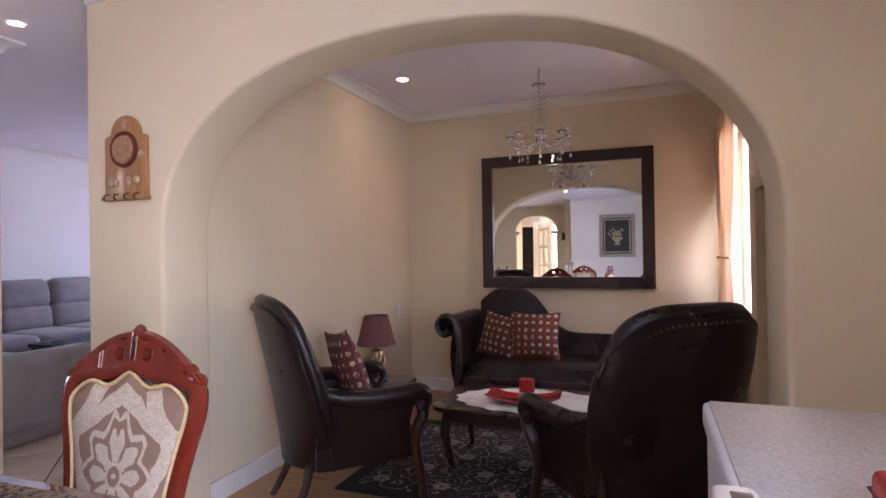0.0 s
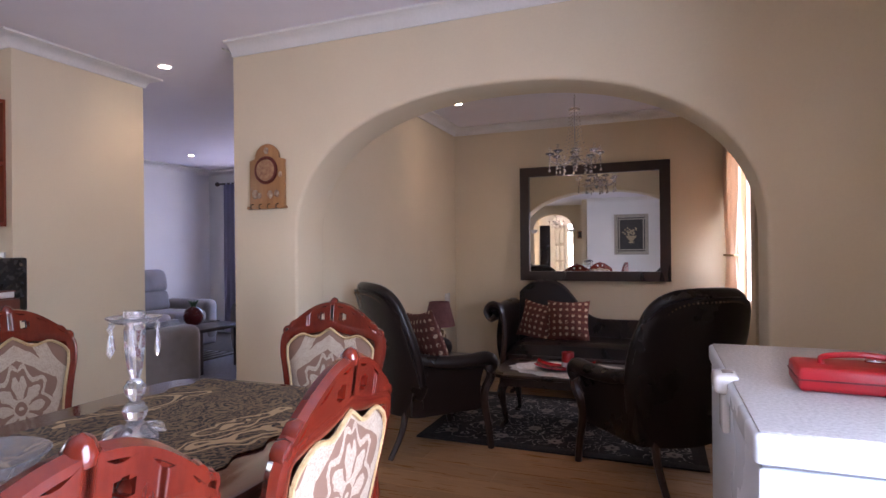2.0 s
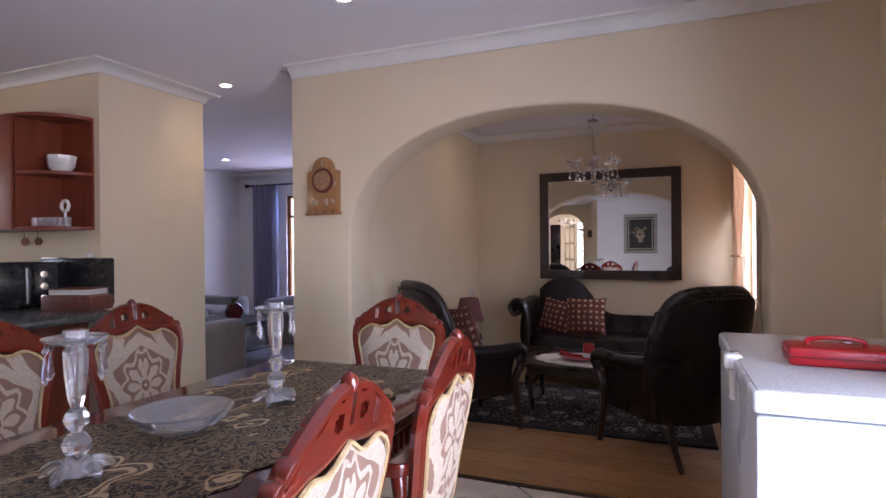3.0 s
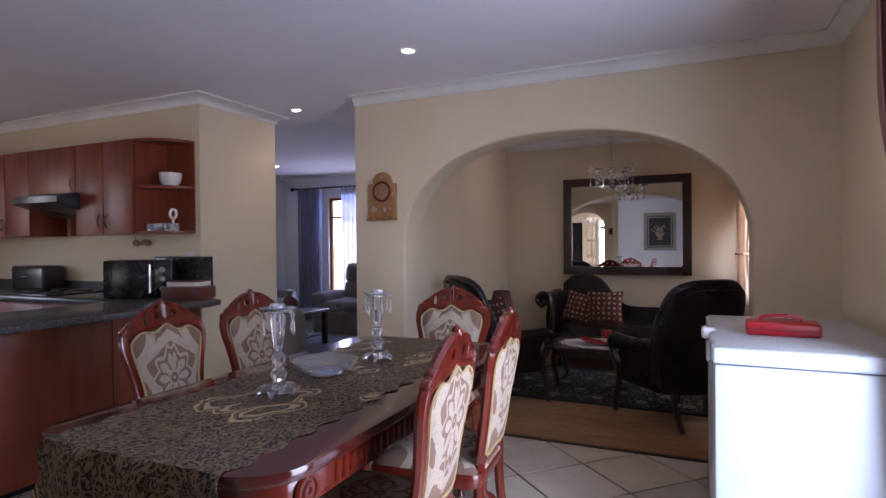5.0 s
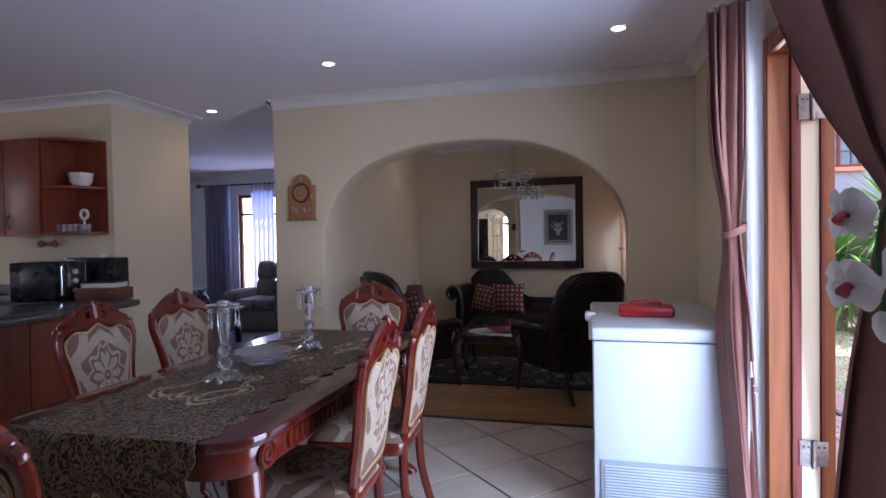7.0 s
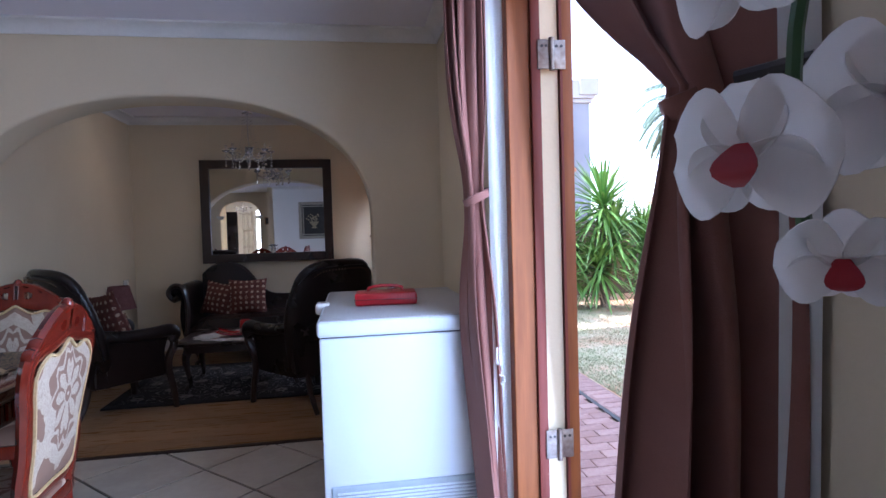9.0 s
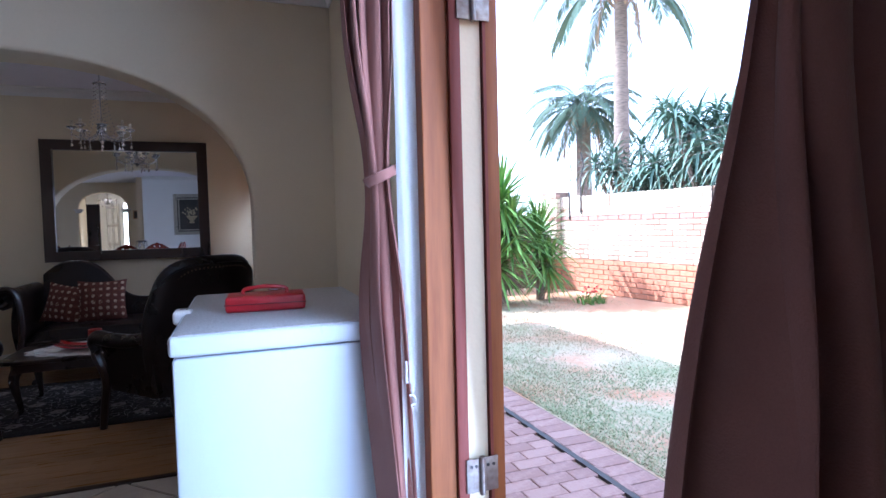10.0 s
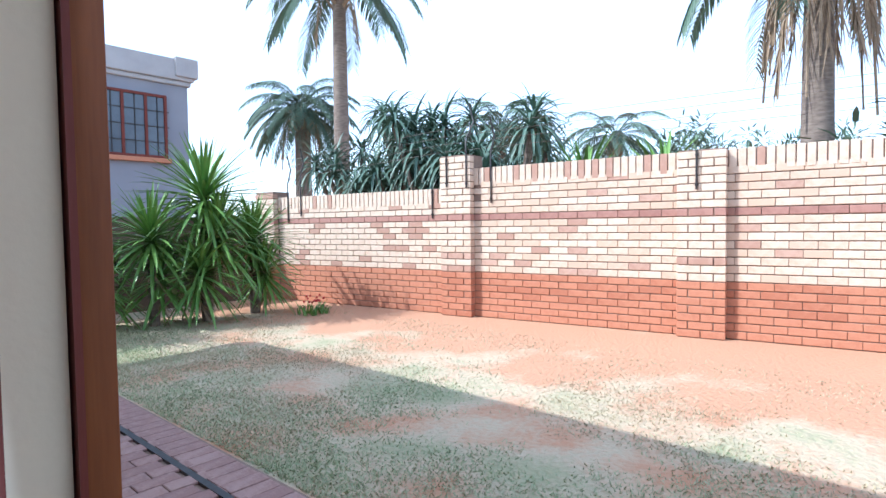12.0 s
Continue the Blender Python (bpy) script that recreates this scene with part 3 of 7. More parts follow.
setting("wall_hall_end", bm, WALL_WHITE, "white hall end wall with the front door opening", "wall")
setting("ceiling_hall", box(-2.98, -1.26, -6.34, -4.6, H, H + 0.1), CEIL, "white entrance hall ceiling", "ceiling")
setting("floor_hall", box(-2.98, -1.26, -6.34, -4.6, -0.12, 0.0), TILE, "beige tiled entrance hall floor", "floor")
# kitchen block and outer walls
setting("wall_kitchen", box(-6.0, -2.90, 1.50, 2.376, 0, H), WALL, "cream plastered kitchen wall and pier", "wall", None)
# the gap at y -1.2 to 0 is an assumed, unseen kitchen window
bm = box(-6.14, -6.0, -4.6, -1.2, 0, H)
box(-6.14, -6.0, 0.0, 6.2, 0, H, bm=bm)
box(-6.14, -6.0, -1.2, 0.0, 0, 1.05, bm=bm)
box(-6.14, -6.0, -1.2, 0.0, 2.0, H, bm=bm)
setting("wall_west", bm, WALL_WHITE, "pale plastered outside wall", "wall")
LY = 6.20
bm = box(-6.14, -5.05, LY, LY + 0.14, 0, H)
box(-3.6, -1.45, LY, LY + 0.14, 0, H, bm=bm)
box(-5.05, -3.6, LY, LY + 0.14, 2.1, H, bm=bm)
box(-5.05, -3.6, LY, LY + 0.14, 0, 0.45, bm=bm)
setting("wall_living_window", bm, WALL_WHITE, "pale plastered living room wall with a window", "wall")
# ceiling, roof, floor bases
setting("ceiling", box(-6.14, 1.58, -4.6, 6.34, H, H + 0.1), CEIL, "smooth white painted ceiling", "ceiling")
bm = box(-6.6, 1.95, -6.6, 6.8, 2.74, 2.80)
box(1.58, 1.95, -5.1, 6.8, 2.62, 2.80, bm=bm)
setting("roof", bm, PALE_STONE, "low house roof with a narrow eave", "roof")
setting("floor", box(-6.14, 1.58, -4.6, 6.34, -0.12, -0.008), GROUT, "tiled and laminate house floor", "floor")
cove("cornice_arch", [(-1.86, 2.13), (XR, 2.13)], [(0, -1), (0, -1)])
cove("cornice_arch_end", [(-1.86, 6.2), (-1.86, 2.13)], [(-1, 0), (-1, 0)])
cove("cornice_door_side", [(XR, 2.13), (XR, -3.0)], [(-1, 0), (-1, 0)])
cove("cornice_dining_back", [(XR, -3.0), (-1.05, -3.0)], [(0, 1), (0, 1)])
cove("cornice_kitchen", [(-6.0, 1.50), (-2.90, 1.50), (-2.90, 2.376), (-6.0, 2.376)], [(0, -1), (1, -1), (1, 1), (0, 1)])
cove("cornice_lounge", [(-1.45, 2.41), (-1.45, 4.93), (LW, 4.93), (LW, 2.41)], [(1, 0), (1, -1), (-1, -1), (-1, 0)])
cove("cornice_living", [(-6.0, 2.376), (-6.0, LY), (-1.86, LY)], [(1, 0), (1, -1), (0, -1)])
setting("baseboard_lounge", box(-1.45, -1.432, 2.41, 4.93, 0, 0.11, 0.004), TRIM, "white painted skirting board", "skirting")
setting("baseboard_lounge_back", box(-1.432, LW, 4.912, 4.93, 0, 0.11, 0.004), TRIM, "white painted skirting board", "skirting")
setting("threshold_trim", box(-1.86, XR, 1.845, 1.885, -0.004, 0.006, 0.003), DARKWOOD, "dark strip between tiles and laminate", "trim")

# garden ground
bm = bmesh.new()
bmesh.ops.create_grid(bm, x_segments=60, y_segments=60, size=300)
moved(bm, pose(0, 0, -0.07))
setting("ground", bm, SOIL, "patchy dry lawn and red soil", "ground")
# ---- ceiling lights ----
def downlight(x, y, z=H):
    t = thing("downlight", pose(x, y, z), "round white recessed downlight, switched on, in the ceiling", "downlight", "recessed ceiling downlights")
    part("rim", lathe([(0.036, -0.001), (0.046, -0.001), (0.047, -0.006), (0.040, -0.009), (0.036, -0.006)], 28, loop=True), TRIM, t)
    part("bulb", lathe([(0.0, -0.004), (0.034, -0.004), (0.033, -0.001), (0.0, -0.001)], 24), BULB, t, "glowing halogen bulb")
    lamp_spot(x, y, 0.6 if y > 3 else 1.55, z - 0.03)


for px, py in ((-0.95, 1.33), (0.885, 1.24), (-2.55, 2.25), (-1.06, 3.95), (-5.1, 4.97), (-0.95, -1.6)):
    downlight(px, py)


# ---- dining set ----
def ring_outline(n=56, grow=0.0):
    """Outline of a carved chair back: narrow waist, broad shoulders, bowed top."""
    key = [(0.0, 0.0), (0.135, 0.0), (0.165, 0.06), (0.168, 0.16), (0.190, 0.27), (0.212, 0.36), (0.205, 0.425), (0.15, 0.445), (0.075, 0.455), (0.0, 0.475)]
    r = spline([(x, z, 0) for x, z in key], 4)
    half = [(max(p.x, 0) + (grow if p.x > 0.01 else 0), p.y) for p in r]
    left = [(-x, z) for x, z in half[::-1]][1:-1]
    out = half + left
    cz = 0.23
    return [(x, cz + (z - cz) * (1 + grow * 4)) for x, z in out]


def cabriole(x, y, h, r0, r1, out, bm=None):
    sx, sy = math.copysign(1, x), math.copysign(1, y)
    pts = [(x, y, h), (x + sx * out * 0.7, y + sy * out * 0.7, h * 0.78), (x + sx * out * 0.35, y + sy * out * 0.35, h * 0.42), (x, y, h * 0.12), (x + sx * out * 0.6, y + sy * out * 0.6, 0.022), (x + sx * out * 0.7, y + sy * out * 0.7, 0.0)]
    s = spline(pts, 4)
    rad = [r0 + (r1 - r0) * min(1, (1 - p.z / h) * 1.2) for p in s]
    rad[-5:] = [r1 * 1.0, r1 * 1.15, r1 * 1.4, r1 * 1.5, r1 * 1.45]
    return tube(s, rad, 10, bm=bm)


def dining_chair(m, label):
    t = thing("dining_chair", m, label, "chair", "carved chairs round the dining table")
    tilt = Matrix.Translation((0, 0.20, 0.475)) @ Euler((radians(-9), 0, 0)).to_matrix().to_4x4()
    o = ring_outline()
    part("back_frame", moved(tube([(x, 0, z) for x, z in o], 0.026, 8, True, flat=0.75, up=(0, 1, 0)), tilt), MAHOG, t)
    inner = [(x * 0.9, 0.23 + (z - 0.23) * 0.92 - (0.009 * (1 - math.cos(x * 44)) if z > 0.4 else 0)) for x, z in o]

    def pad(side):
        bm = bmesh.new()
        rings = []
        for k, (s, d) in enumerate(((1.0, 0.010), (0.93, 0.022), (0.7, 0.030), (0.35, 0.033))):
            rings.append([bm.verts.new((x * s, side * d, 0.23 + (z - 0.23) * s)) for x, z in inner])
        n = len(inner)
        for a, b in zip(rings, rings[1:]):
            for i in range(n):
                bm.faces.new((a[i], a[(i + 1) % n], b[(i + 1) % n], b[i]))
        bm.faces.new(rings[-1])
        return moved(bm, tilt)
    part("back_upholstery", pad(1), DAMASK, t, "beige and brown damask outside back")
    part("front_upholstery", pad(-1), DAMASK, t, "beige and brown damask inside back")
    for side in (1, -1):
        part("piping", moved(tube([(x * 1.0, side * 0.018, 0.23 + (z - 0.23) * 1.0) for x, z in inner], 0.0055, 5, True), tilt), PIPING, t, "gold braid round the padding")
    # carved crest with two pierced eyes and scrolls
    bm = bmesh.new()
    top = []
    for i in range(41):
        u = -1 + i / 20
        top.append((u * 0.215, 0.470 + 0.080 * max(0.0, math.cos(u * 1.57)) ** 1.3 + 0.007 * math.cos(u * 19) - 0.03 * u * u))
    low = [(x, 0.425 + 0.035 * math.cos(x / 0.215 * 1.5)) for x, _ in top]
    eyes = ((-0.046, 0.503, 0.017), (0.046, 0.503, 0.017))
    n = len(top)
    for side in (-1,):
        for i in range(n - 1):
            xa, xb = top[i][0], top[i + 1][0]
            hit = [e for e in eyes if abs((xa + xb) / 2 - e[0]) < e[2]]
            spans = [(low[i][1], low[i + 1][1], top[i][1], top[i + 1][1])]
            if hit:
                e = hit[0]
                dz = math.sqrt(max(0.00001, e[2] ** 2 - ((xa + xb) / 2 - e[0]) ** 2))
                spans = [(low[i][1], low[i + 1][1], e[1] - dz, e[1] - dz), (e[1] + dz, e[1] + dz, top[i][1], top[i + 1][1])]
            for za, zb, ta, tb in spans:
                v = [bm.verts.new(q) for q in ((xa, -0.016, za), (xb, -0.016, zb), (xb, -0.016, tb), (xa, -0.016, ta), (xa, 0.016, za), (xb, 0.016, zb), (xb, 0.016, tb), (xa, 0.016, ta))]
                for f in ((0, 1, 2, 3), (7, 6, 5, 4), (0, 4, 5, 1), (3, 2, 6, 7), (0, 3, 7, 4), (1, 5, 6, 2)):
                    bm.faces.new([v[k] for k in f])
    bmesh.ops.remove_doubles(bm, verts=bm.verts[:], dist=0.0004)
    part("crest_rail", moved(bm, tilt), MAHOG, t, "pierced carved crest rail")
    for sx in (-1, 1):
        for cx, cz, rr, tr in ((0.046, 0.503, 0.024, 0.008), (0.105, 0.492, 0.018, 0.009), (0.17, 0.458, 0.022, 0.010), (0.205, 0.44, 0.016, 0.009)):
            ring = tube([(sx * cx + rr * math.cos(a / 12 * 6.283), 0, cz + rr * math.sin(a / 12 * 6.283)) for a in range(12)], tr, 6, True, flat=1.6, up=(0, 1, 0))
            part("carved_scroll", moved(ring, tilt), MAHOG, t)
        sweep = tube(spline([(0, 0, 0.556), (sx * 0.05, 0, 0.548), (sx * 0.1, 0, 0.527), (sx * 0.16, 0, 0.485), (sx * 0.218, 0, 0.435)], 4), 0.012, 6, flat=1.5, up=(0, 1, 0))
        part("crest_moulding", moved(sweep, tilt), MAHOG, t)
    part("finial", moved(lathe([(0.0, 0), (0.018, 0.006), (0.02, 0.02), (0.012, 0.034), (0.0, 0.04)], 10, (0, 0, 0.543)), tilt), MAHOG, t)
    part("lower_upholstery", moved(box(-0.12, 0.12, -0.02, 0.02, -0.075, -0.022, 0.012), tilt), DAMASK, t, "damask strip under the back")
    seat = round_rect(0.245, 0.225, 0.06, 5)
    part("seat_frame", slab([(x * (1.0 - 0.12 * (y > 0)), y - 0.01) for x, y in seat], 0.385, 0.44, bev=0.01), MAHOG, t)
    part("seat", sheet(lambda u, v: ((u - 0.5) * 0.45 * (1 - 0.1 * v), (v - 0.5) * 0.42 - 0.01, 0.44 + 0.055 * (1 - abs(2 * u - 1) ** 4) ** 0.5 * (1 - abs(2 * v - 1) ** 4) ** 0.5), 16, 16), DAMASK, t, "padded damask seat")
    for sx in (-1, 1):
        part("leg", cabriole(sx * 0.19, -0.185, 0.40, 0.034, 0.014, 0.025), MAHOG, t, "carved cabriole front leg")
        part("leg", tube(spline([(sx * 0.135, 0.205, 0.50), (sx * 0.15, 0.195, 0.40), (sx * 0.16, 0.205, 0.2), (sx * 0.165, 0.255, 0.0)], 4), 0.021, 8), MAHOG, t, "square back leg")
        part("stile", moved(tube([(sx * 0.14, 0, -0.09), (sx * 0.14, 0, 0.02)], 0.022, 8), tilt), MAHOG, t)
    return t


C_BACK = "glossy carved mahogany dining chair, beige damask,"
chair = dining_chair(pose(-0.665, 1.09, 0, 0, 0, 3), C_BACK + " at the table end")
copy_thing(chair, pose(-1.42, 0.16, 0, 0, 0, 90))["label"] = C_BACK + " on the kitchen side"
copy_thing(chair, pose(-1.42, 0.74, 0, 0, 0, 86))["label"] = C_BACK + " on the kitchen side"
copy_thing(chair, pose(-0.30, -0.19, 0, 0, 0, -86))["label"] = C_BACK + " on the garden side"
copy_thing(chair, pose(-0.30, 0.36, 0, 0, 0, -86))["label"] = C_BACK + " on the garden side"
copy_thing(chair, pose(-0.57, -0.97, 0, 0, 0, 176))["label"] = C_BACK + " at the table end"

# dining table
TX, TY, TZ = -0.655, 0.12, 0.775
tab = thing("dining_table", pose(TX, TY, 0), "long dark mahogany dining table with carved red apron, on the tiles", "table")
top = round_rect(0.46, 0.92, 0.16, 8)
part("tabletop", slab(top, TZ - 0.035, TZ, bev=0.009), MAHOG_T, tab, "polished dark tabletop")
part("apron", slab([(x * 0.93, y * 0.965) for x, y in top], TZ - 0.125, TZ - 0.035, bev=0.006), MAHOG, tab, "carved red apron")
flute = mesh_of("flute", box(-0.006, 0.006, -0.011, 0.011, -0.028, 0.028, 0.003, 1), MAHOG)
for sx in (-1, 1):
    for i in range(34):
        f = new("flute", flute)
        f.parent = tab
        f.location = (sx * 0.428, -0.62 + i * 1.24 / 33, TZ - 0.082)
for sx in (-1, 1):
    for sy in (-1, 1):
        bm = bmesh.new()
        for rr, tr in ((0.036, 0.010), (0.015, 0.010)):
            tube([(sx * 0.425, sy * 0.745 + rr * math.cos(a / 14 * 6.283), TZ - 0.085 + rr * math.sin(a / 14 * 6.283)) for a in range(14)], tr, 6, True, bm=bm)
        part("rosette", bm, MAHOG, tab, "carved rosette at the corner")
        part("leg", cabriole(sx * 0.34, sy * 0.74, TZ - 0.12, 0.06, 0.024, 0.05), MAHOG, tab, "heavy carved cabriole leg")


def runner_fn(u, v):
    w = 0.325
    s = v * 2.12
    wave = 0.012 * math.sin(s * 52) * (1 if u in (0, 1) else 0)
    x = (2 * u - 1) * (w + wave)
    y = 1.02 - 0.14 - s + 0.0
    if y >= -0.93:
        return (x, y, TZ + 0.004 + 0.0015 * math.sin(y * 14 + x * 9))
    d = -0.93 - y
    return (x * (1 + d * 0.12), -0.935 - 0.012 * math.sin(x * 26) - 0.02 * min(d * 10, 1), TZ + 0.002 - d)


run = thing("table_runner", pose(TX, TY, 0), "black and gold paisley runner hanging over the table end", "table runner")
part("cloth", sheet(runner_fn, 26, 150, thick=0.002), RUNNER, run)
bm = bmesh.new()
for i in range(70):
    x = (-0.34 + i * 0.68 / 69) * 1.03
    tube([(x, -0.962, TZ - 0.30), (x + random.uniform(-.004, .004), -0.962, TZ - 0.335), (x + random.uniform(-.008, .008), -0.962, TZ - 0.365)], 0.0022, 4, bm=bm)
part("fringe", bm, RUNNER, run, "black cord fringe")


def candlestick(x, y):
    t = thing("candlestick", pose(x, y, TZ + 0.007) @ Matrix.Diagonal((0.88, 0.88, 0.90, 1)), "tall clear crystal candlestick with hanging drops on the runner", "candlestick", "crystal candlesticks on the table")
    part("base", lathe([(0.0, 0.03), (0.02, 0.05), (0.032, 0.035), (0.055, 0.018), (0.058, 0.012), (0.04, 0.016), (0.0, 0.02)], 12), CRYSTAL, t)
    for k in range(5):
        a = k * 2 * math.pi / 5
        part("foot", tube(spline([(0.03 * math.cos(a), 0.03 * math.sin(a), 0.03), (0.06 * math.cos(a), 0.06 * math.sin(a), 0.022), (0.082 * math.cos(a), 0.082 * math.sin(a), 0.006)], 3), [0.013, 0.014, 0.015, 0.015, 0.014, 0.010, 0.006], 8), CRYSTAL, t)
    prof = [(0.014, 0.045), (0.028, 0.06), (0.034, 0.08), (0.022, 0.1), (0.012, 0.106), (0.026, 0.125), (0.03, 0.142), (0.02, 0.16), (0.013, 0.166), (0.02, 0.19), (0.027, 0.25), (0.029, 0.30), (0.02, 0.315)]
    part("stem", lathe(prof, 10), CRYSTAL, t, "faceted crystal stem", ).data.shade_flat()
    part("bobeche", lathe([(0.018, 0.312), (0.05, 0.318), (0.07, 0.33), (0.072, 0.335), (0.05, 0.327), (0.03, 0.335), (0.028, 0.35), (0.022, 0.35), (0.02, 0.32)], 20), CRYSTAL, t, "scalloped crystal drip pan")
    for k in range(6):
        a = k * math.pi / 3 + 0.3
        c, s = 0.066 * math.cos(a), 0.066 * math.sin(a)
        bm = lathe([(0.001, 0.325), (0.0025, 0.322), (0.001, 0.318)], 6, (c, s, 0))
        lathe([(0.001, 0.318), (0.008, 0.307), (0.001, 0.297)], 6, (c, s, 0), bm=bm)
        lathe([(0.001, 0.296), (0.0055, 0.27), (0.009, 0.245), (0.001, 0.228)], 6, (c, s, 0), bm=bm)
        part("drop", bm, CRYSTAL, t, "hanging crystal drop").data.shade_flat()


candlestick(-0.672, -0.21)
candlestick(-0.645, 0.42)
bowl = thing("glass_bowl", pose(-0.70, 0.10, TZ + 0.007), "shallow cut glass fruit bowl on the runner", "bowl")
bm = lathe([(0.0, 0.0), (0.06, 0.0), (0.075, 0.006), (0.11, 0.03), (0.132, 0.058), (0.128, 0.06), (0.105, 0.036), (0.07, 0.013), (0.0, 0.009)], 28)
part("vessel", bm, CRYSTAL, bowl).data.shade_flat()
bm = bmesh.new()
for i in range(14):
    a = i * 2 * math.pi / 14
    lathe([(0.0, -0.004), (0.012, 0.0), (0.0, 0.004)], 8, (0.105 * math.cos(a), 0.105 * math.sin(a), 0.029), bm=bm)
part("cut_rosettes", bm, CRYSTAL, bowl, "cut star pattern").data.shade_flat()

# ---- lounge ----
rug = thing("rug", pose(-0.08, 3.42, 0.001), "dark grey floral rug with a beaded border on the laminate", "rug")
part("field", box(-0.80, 0.80, -0.55, 0.55, 0, 0.010, 0.002), RUG, rug)
for bx in (box(-0.88, 0.88, -0.63, -0.55, 0, 0.011, 0.002), box(-0.88, 0.88, 0.55, 0.63, 0, 0.011, 0.002), box(-0.88, -0.80, -0.55, 0.55, 0, 0.011, 0.002), box(0.80, 0.88, -0.55, 0.55, 0, 0.011, 0.002)):
    part("border", bx, RUGEDGE, rug)
bm = bmesh.new()
for i in range(9):
    for j in range(5):
        if (i + j) % 2:
            continue
        cx, cy = -0.70 + i * 0.175, -0.44 + j * 0.22
        for k in range(6):
            a = k * math.pi / 3 + i
            r = 0.030
            pts = [(cx + r * math.cos(a) + 0.020 * math.cos(q * math.pi / 4), cy + r * math.sin(a) + 0.016 * math.sin(q * math.pi / 4)) for q in range(8)]
            slab(pts, 0.0102, 0.0122, bm=bm)
part("flower_motif", bm, mat("ecru_wool", (0.30, 0.26, 0.23), (0.22, 0.18, 0.16), 0.95, scale=60), rug, "ecru woven flowers", smooth=None)["kind"] = "stuff"


def wing_chair(m, label):
    """A spoon-back armchair; it faces -y."""
    t = thing("armchair", m, label, "armchair", "leather armchairs in the lounge")

    def hw(v):
        return 0.235 + 0.115 * math.sin(min(1, v * 1.02) ** 1.25 * 2.25) - 0.02 * v

    def back(u, v):
        a = (2 * u - 1)
        edge = abs(a)
        topz = 1.04 - 0.12 * edge ** 3.2
        z = 0.26 + (topz - 0.26) * v
        x = hw(v) * math.sin(a * 1.35) / math.sin(1.35)
        y = 0.27 + 0.14 * v ** 1.4 - 0.20 * (1 - math.cos(a * 1.35)) * (1.0 - 0.35 * v) - 0.01
        return (x, y, z)
    part("back_shell", sheet(back, 26, 22, thick=-0.055), LEATHER, t, "curved dark leather spoon back")
    rim = [Vector(back(u / 26, 1.0)) for u in range(27)]
    side_l = [Vector(back(0, v / 16)) for v in range(17)]
    side_r = [Vector(back(1, v / 16)) for v in range(16, -1, -1)]
    loop = side_l + rim[1:-1] + side_r
    part("back_roll", tube(loop, 0.036, 10), LEATHER, t, "rolled leather edge")
    bm = bmesh.new()
    for k in range(0, 52):
        f = 0.10 + 0.8 * k / 51
        i = f * (len(loop) - 1)
        a, b = loop[int(i)], loop[min(int(i) + 1, len(loop) - 1)]
        p = a.lerp(b, i - int(i))
        c = Vector((0, 0.3, 0.66))
        p = p + (c - p).normalized() * 0.035
        bmesh.ops.create_icosphere(bm, subdivisions=1, radius=0.0065, matrix=Matrix.Translation((p.x, p.y + 0.062, p.z)))
    part("nailhead_trim", bm, STUD, t, "row of brass nailheads")["kind"] = "stuff"
    part("seat", sheet(lambda u, v: ((u - 0.5) * 0.56, (v - 0.5) * 0.52 - 0.06, 0.36 + 0.10 * (1 - abs(2 * u - 1) ** 5) ** 0.5 * (1 - abs(2 * v - 1) ** 5) ** 0.5), 16, 16), LEATHER, t, "padded leather seat")
    part("seat_frame", slab([(x, y - 0.05) for x, y in round_rect(0.29, 0.28, 0.08, 5)], 0.25, 0.365, bev=0.012), LEATHER, t)
    for sx in (-1, 1):
        arm = spline([(sx * 0.30, 0.20, 0.62), (sx * 0.32, 0.02, 0.585), (sx * 0.335, -0.16, 0.58), (sx * 0.335, -0.30, 0.585), (sx * 0.335, -0.335, 0.545), (sx * 0.33, -0.30, 0.50)], 4)
        part("arm", tube(arm, [0.036 + 0.01 * math.sin(i / 20 * 3.1) for i in range(len(arm))], 10), LEATHER, t, "scrolled padded arm")
        part("side_panel", sheet(lambda u, v: (sx * (0.285 + 0.045 * v), 0.21 - 0.50 * u + 0.03 * math.sin(v * 3.1) * u, 0.26 + v * (0.31 - 0.02 * u)), 12, 8, thick=0.035), LEATHER, t, "leather side panel")
        sc = spline([(sx * 0.325, -0.30, 0.56), (sx * 0.335, -0.325, 0.48), (sx * 0.315, -0.29, 0.38), (sx * 0.295, -0.30, 0.28), (sx * 0.30, -0.325, 0.14), (sx * 0.305, -0.34, 0.0)], 4)
        part("front_leg", tube(sc, [0.034 - 0.0006 * i for i in range(len(sc))], 8), DARKWOOD, t, "scrolled wooden arm front and leg")
        bl = spline([(sx * 0.20, 0.22, 0.28), (sx * 0.205, 0.25, 0.15), (sx * 0.21, 0.33, 0.0)], 4)
        part("back_leg", tube(bl, [0.025 - 0.001 * i for i in range(len(bl))], 8), DARKWOOD, t)
        part("scroll", lathe([(0.0, -0.012), (0.032, -0.01), (0.036, 0), (0.032, 0.012), (0.0, 0.014)], 16, bm=None), DARKWOOD, t).matrix_local = pose(sx * 0.335, -0.325, 0.545, 90, 0, 0)
    return t


wc = wing_chair(pose(-0.87, 2.73, 0, 0, 0, 137) @ Matrix.Diagonal((0.95, 0.95, 0.97, 1)), "dark brown leather spoon-back armchair beside the side table")
copy_thing(wc, pose(0.53, 2.68, 0, 0, 0, 221))["label"] = "dark brown leather spoon-back armchair with its back to the arch"


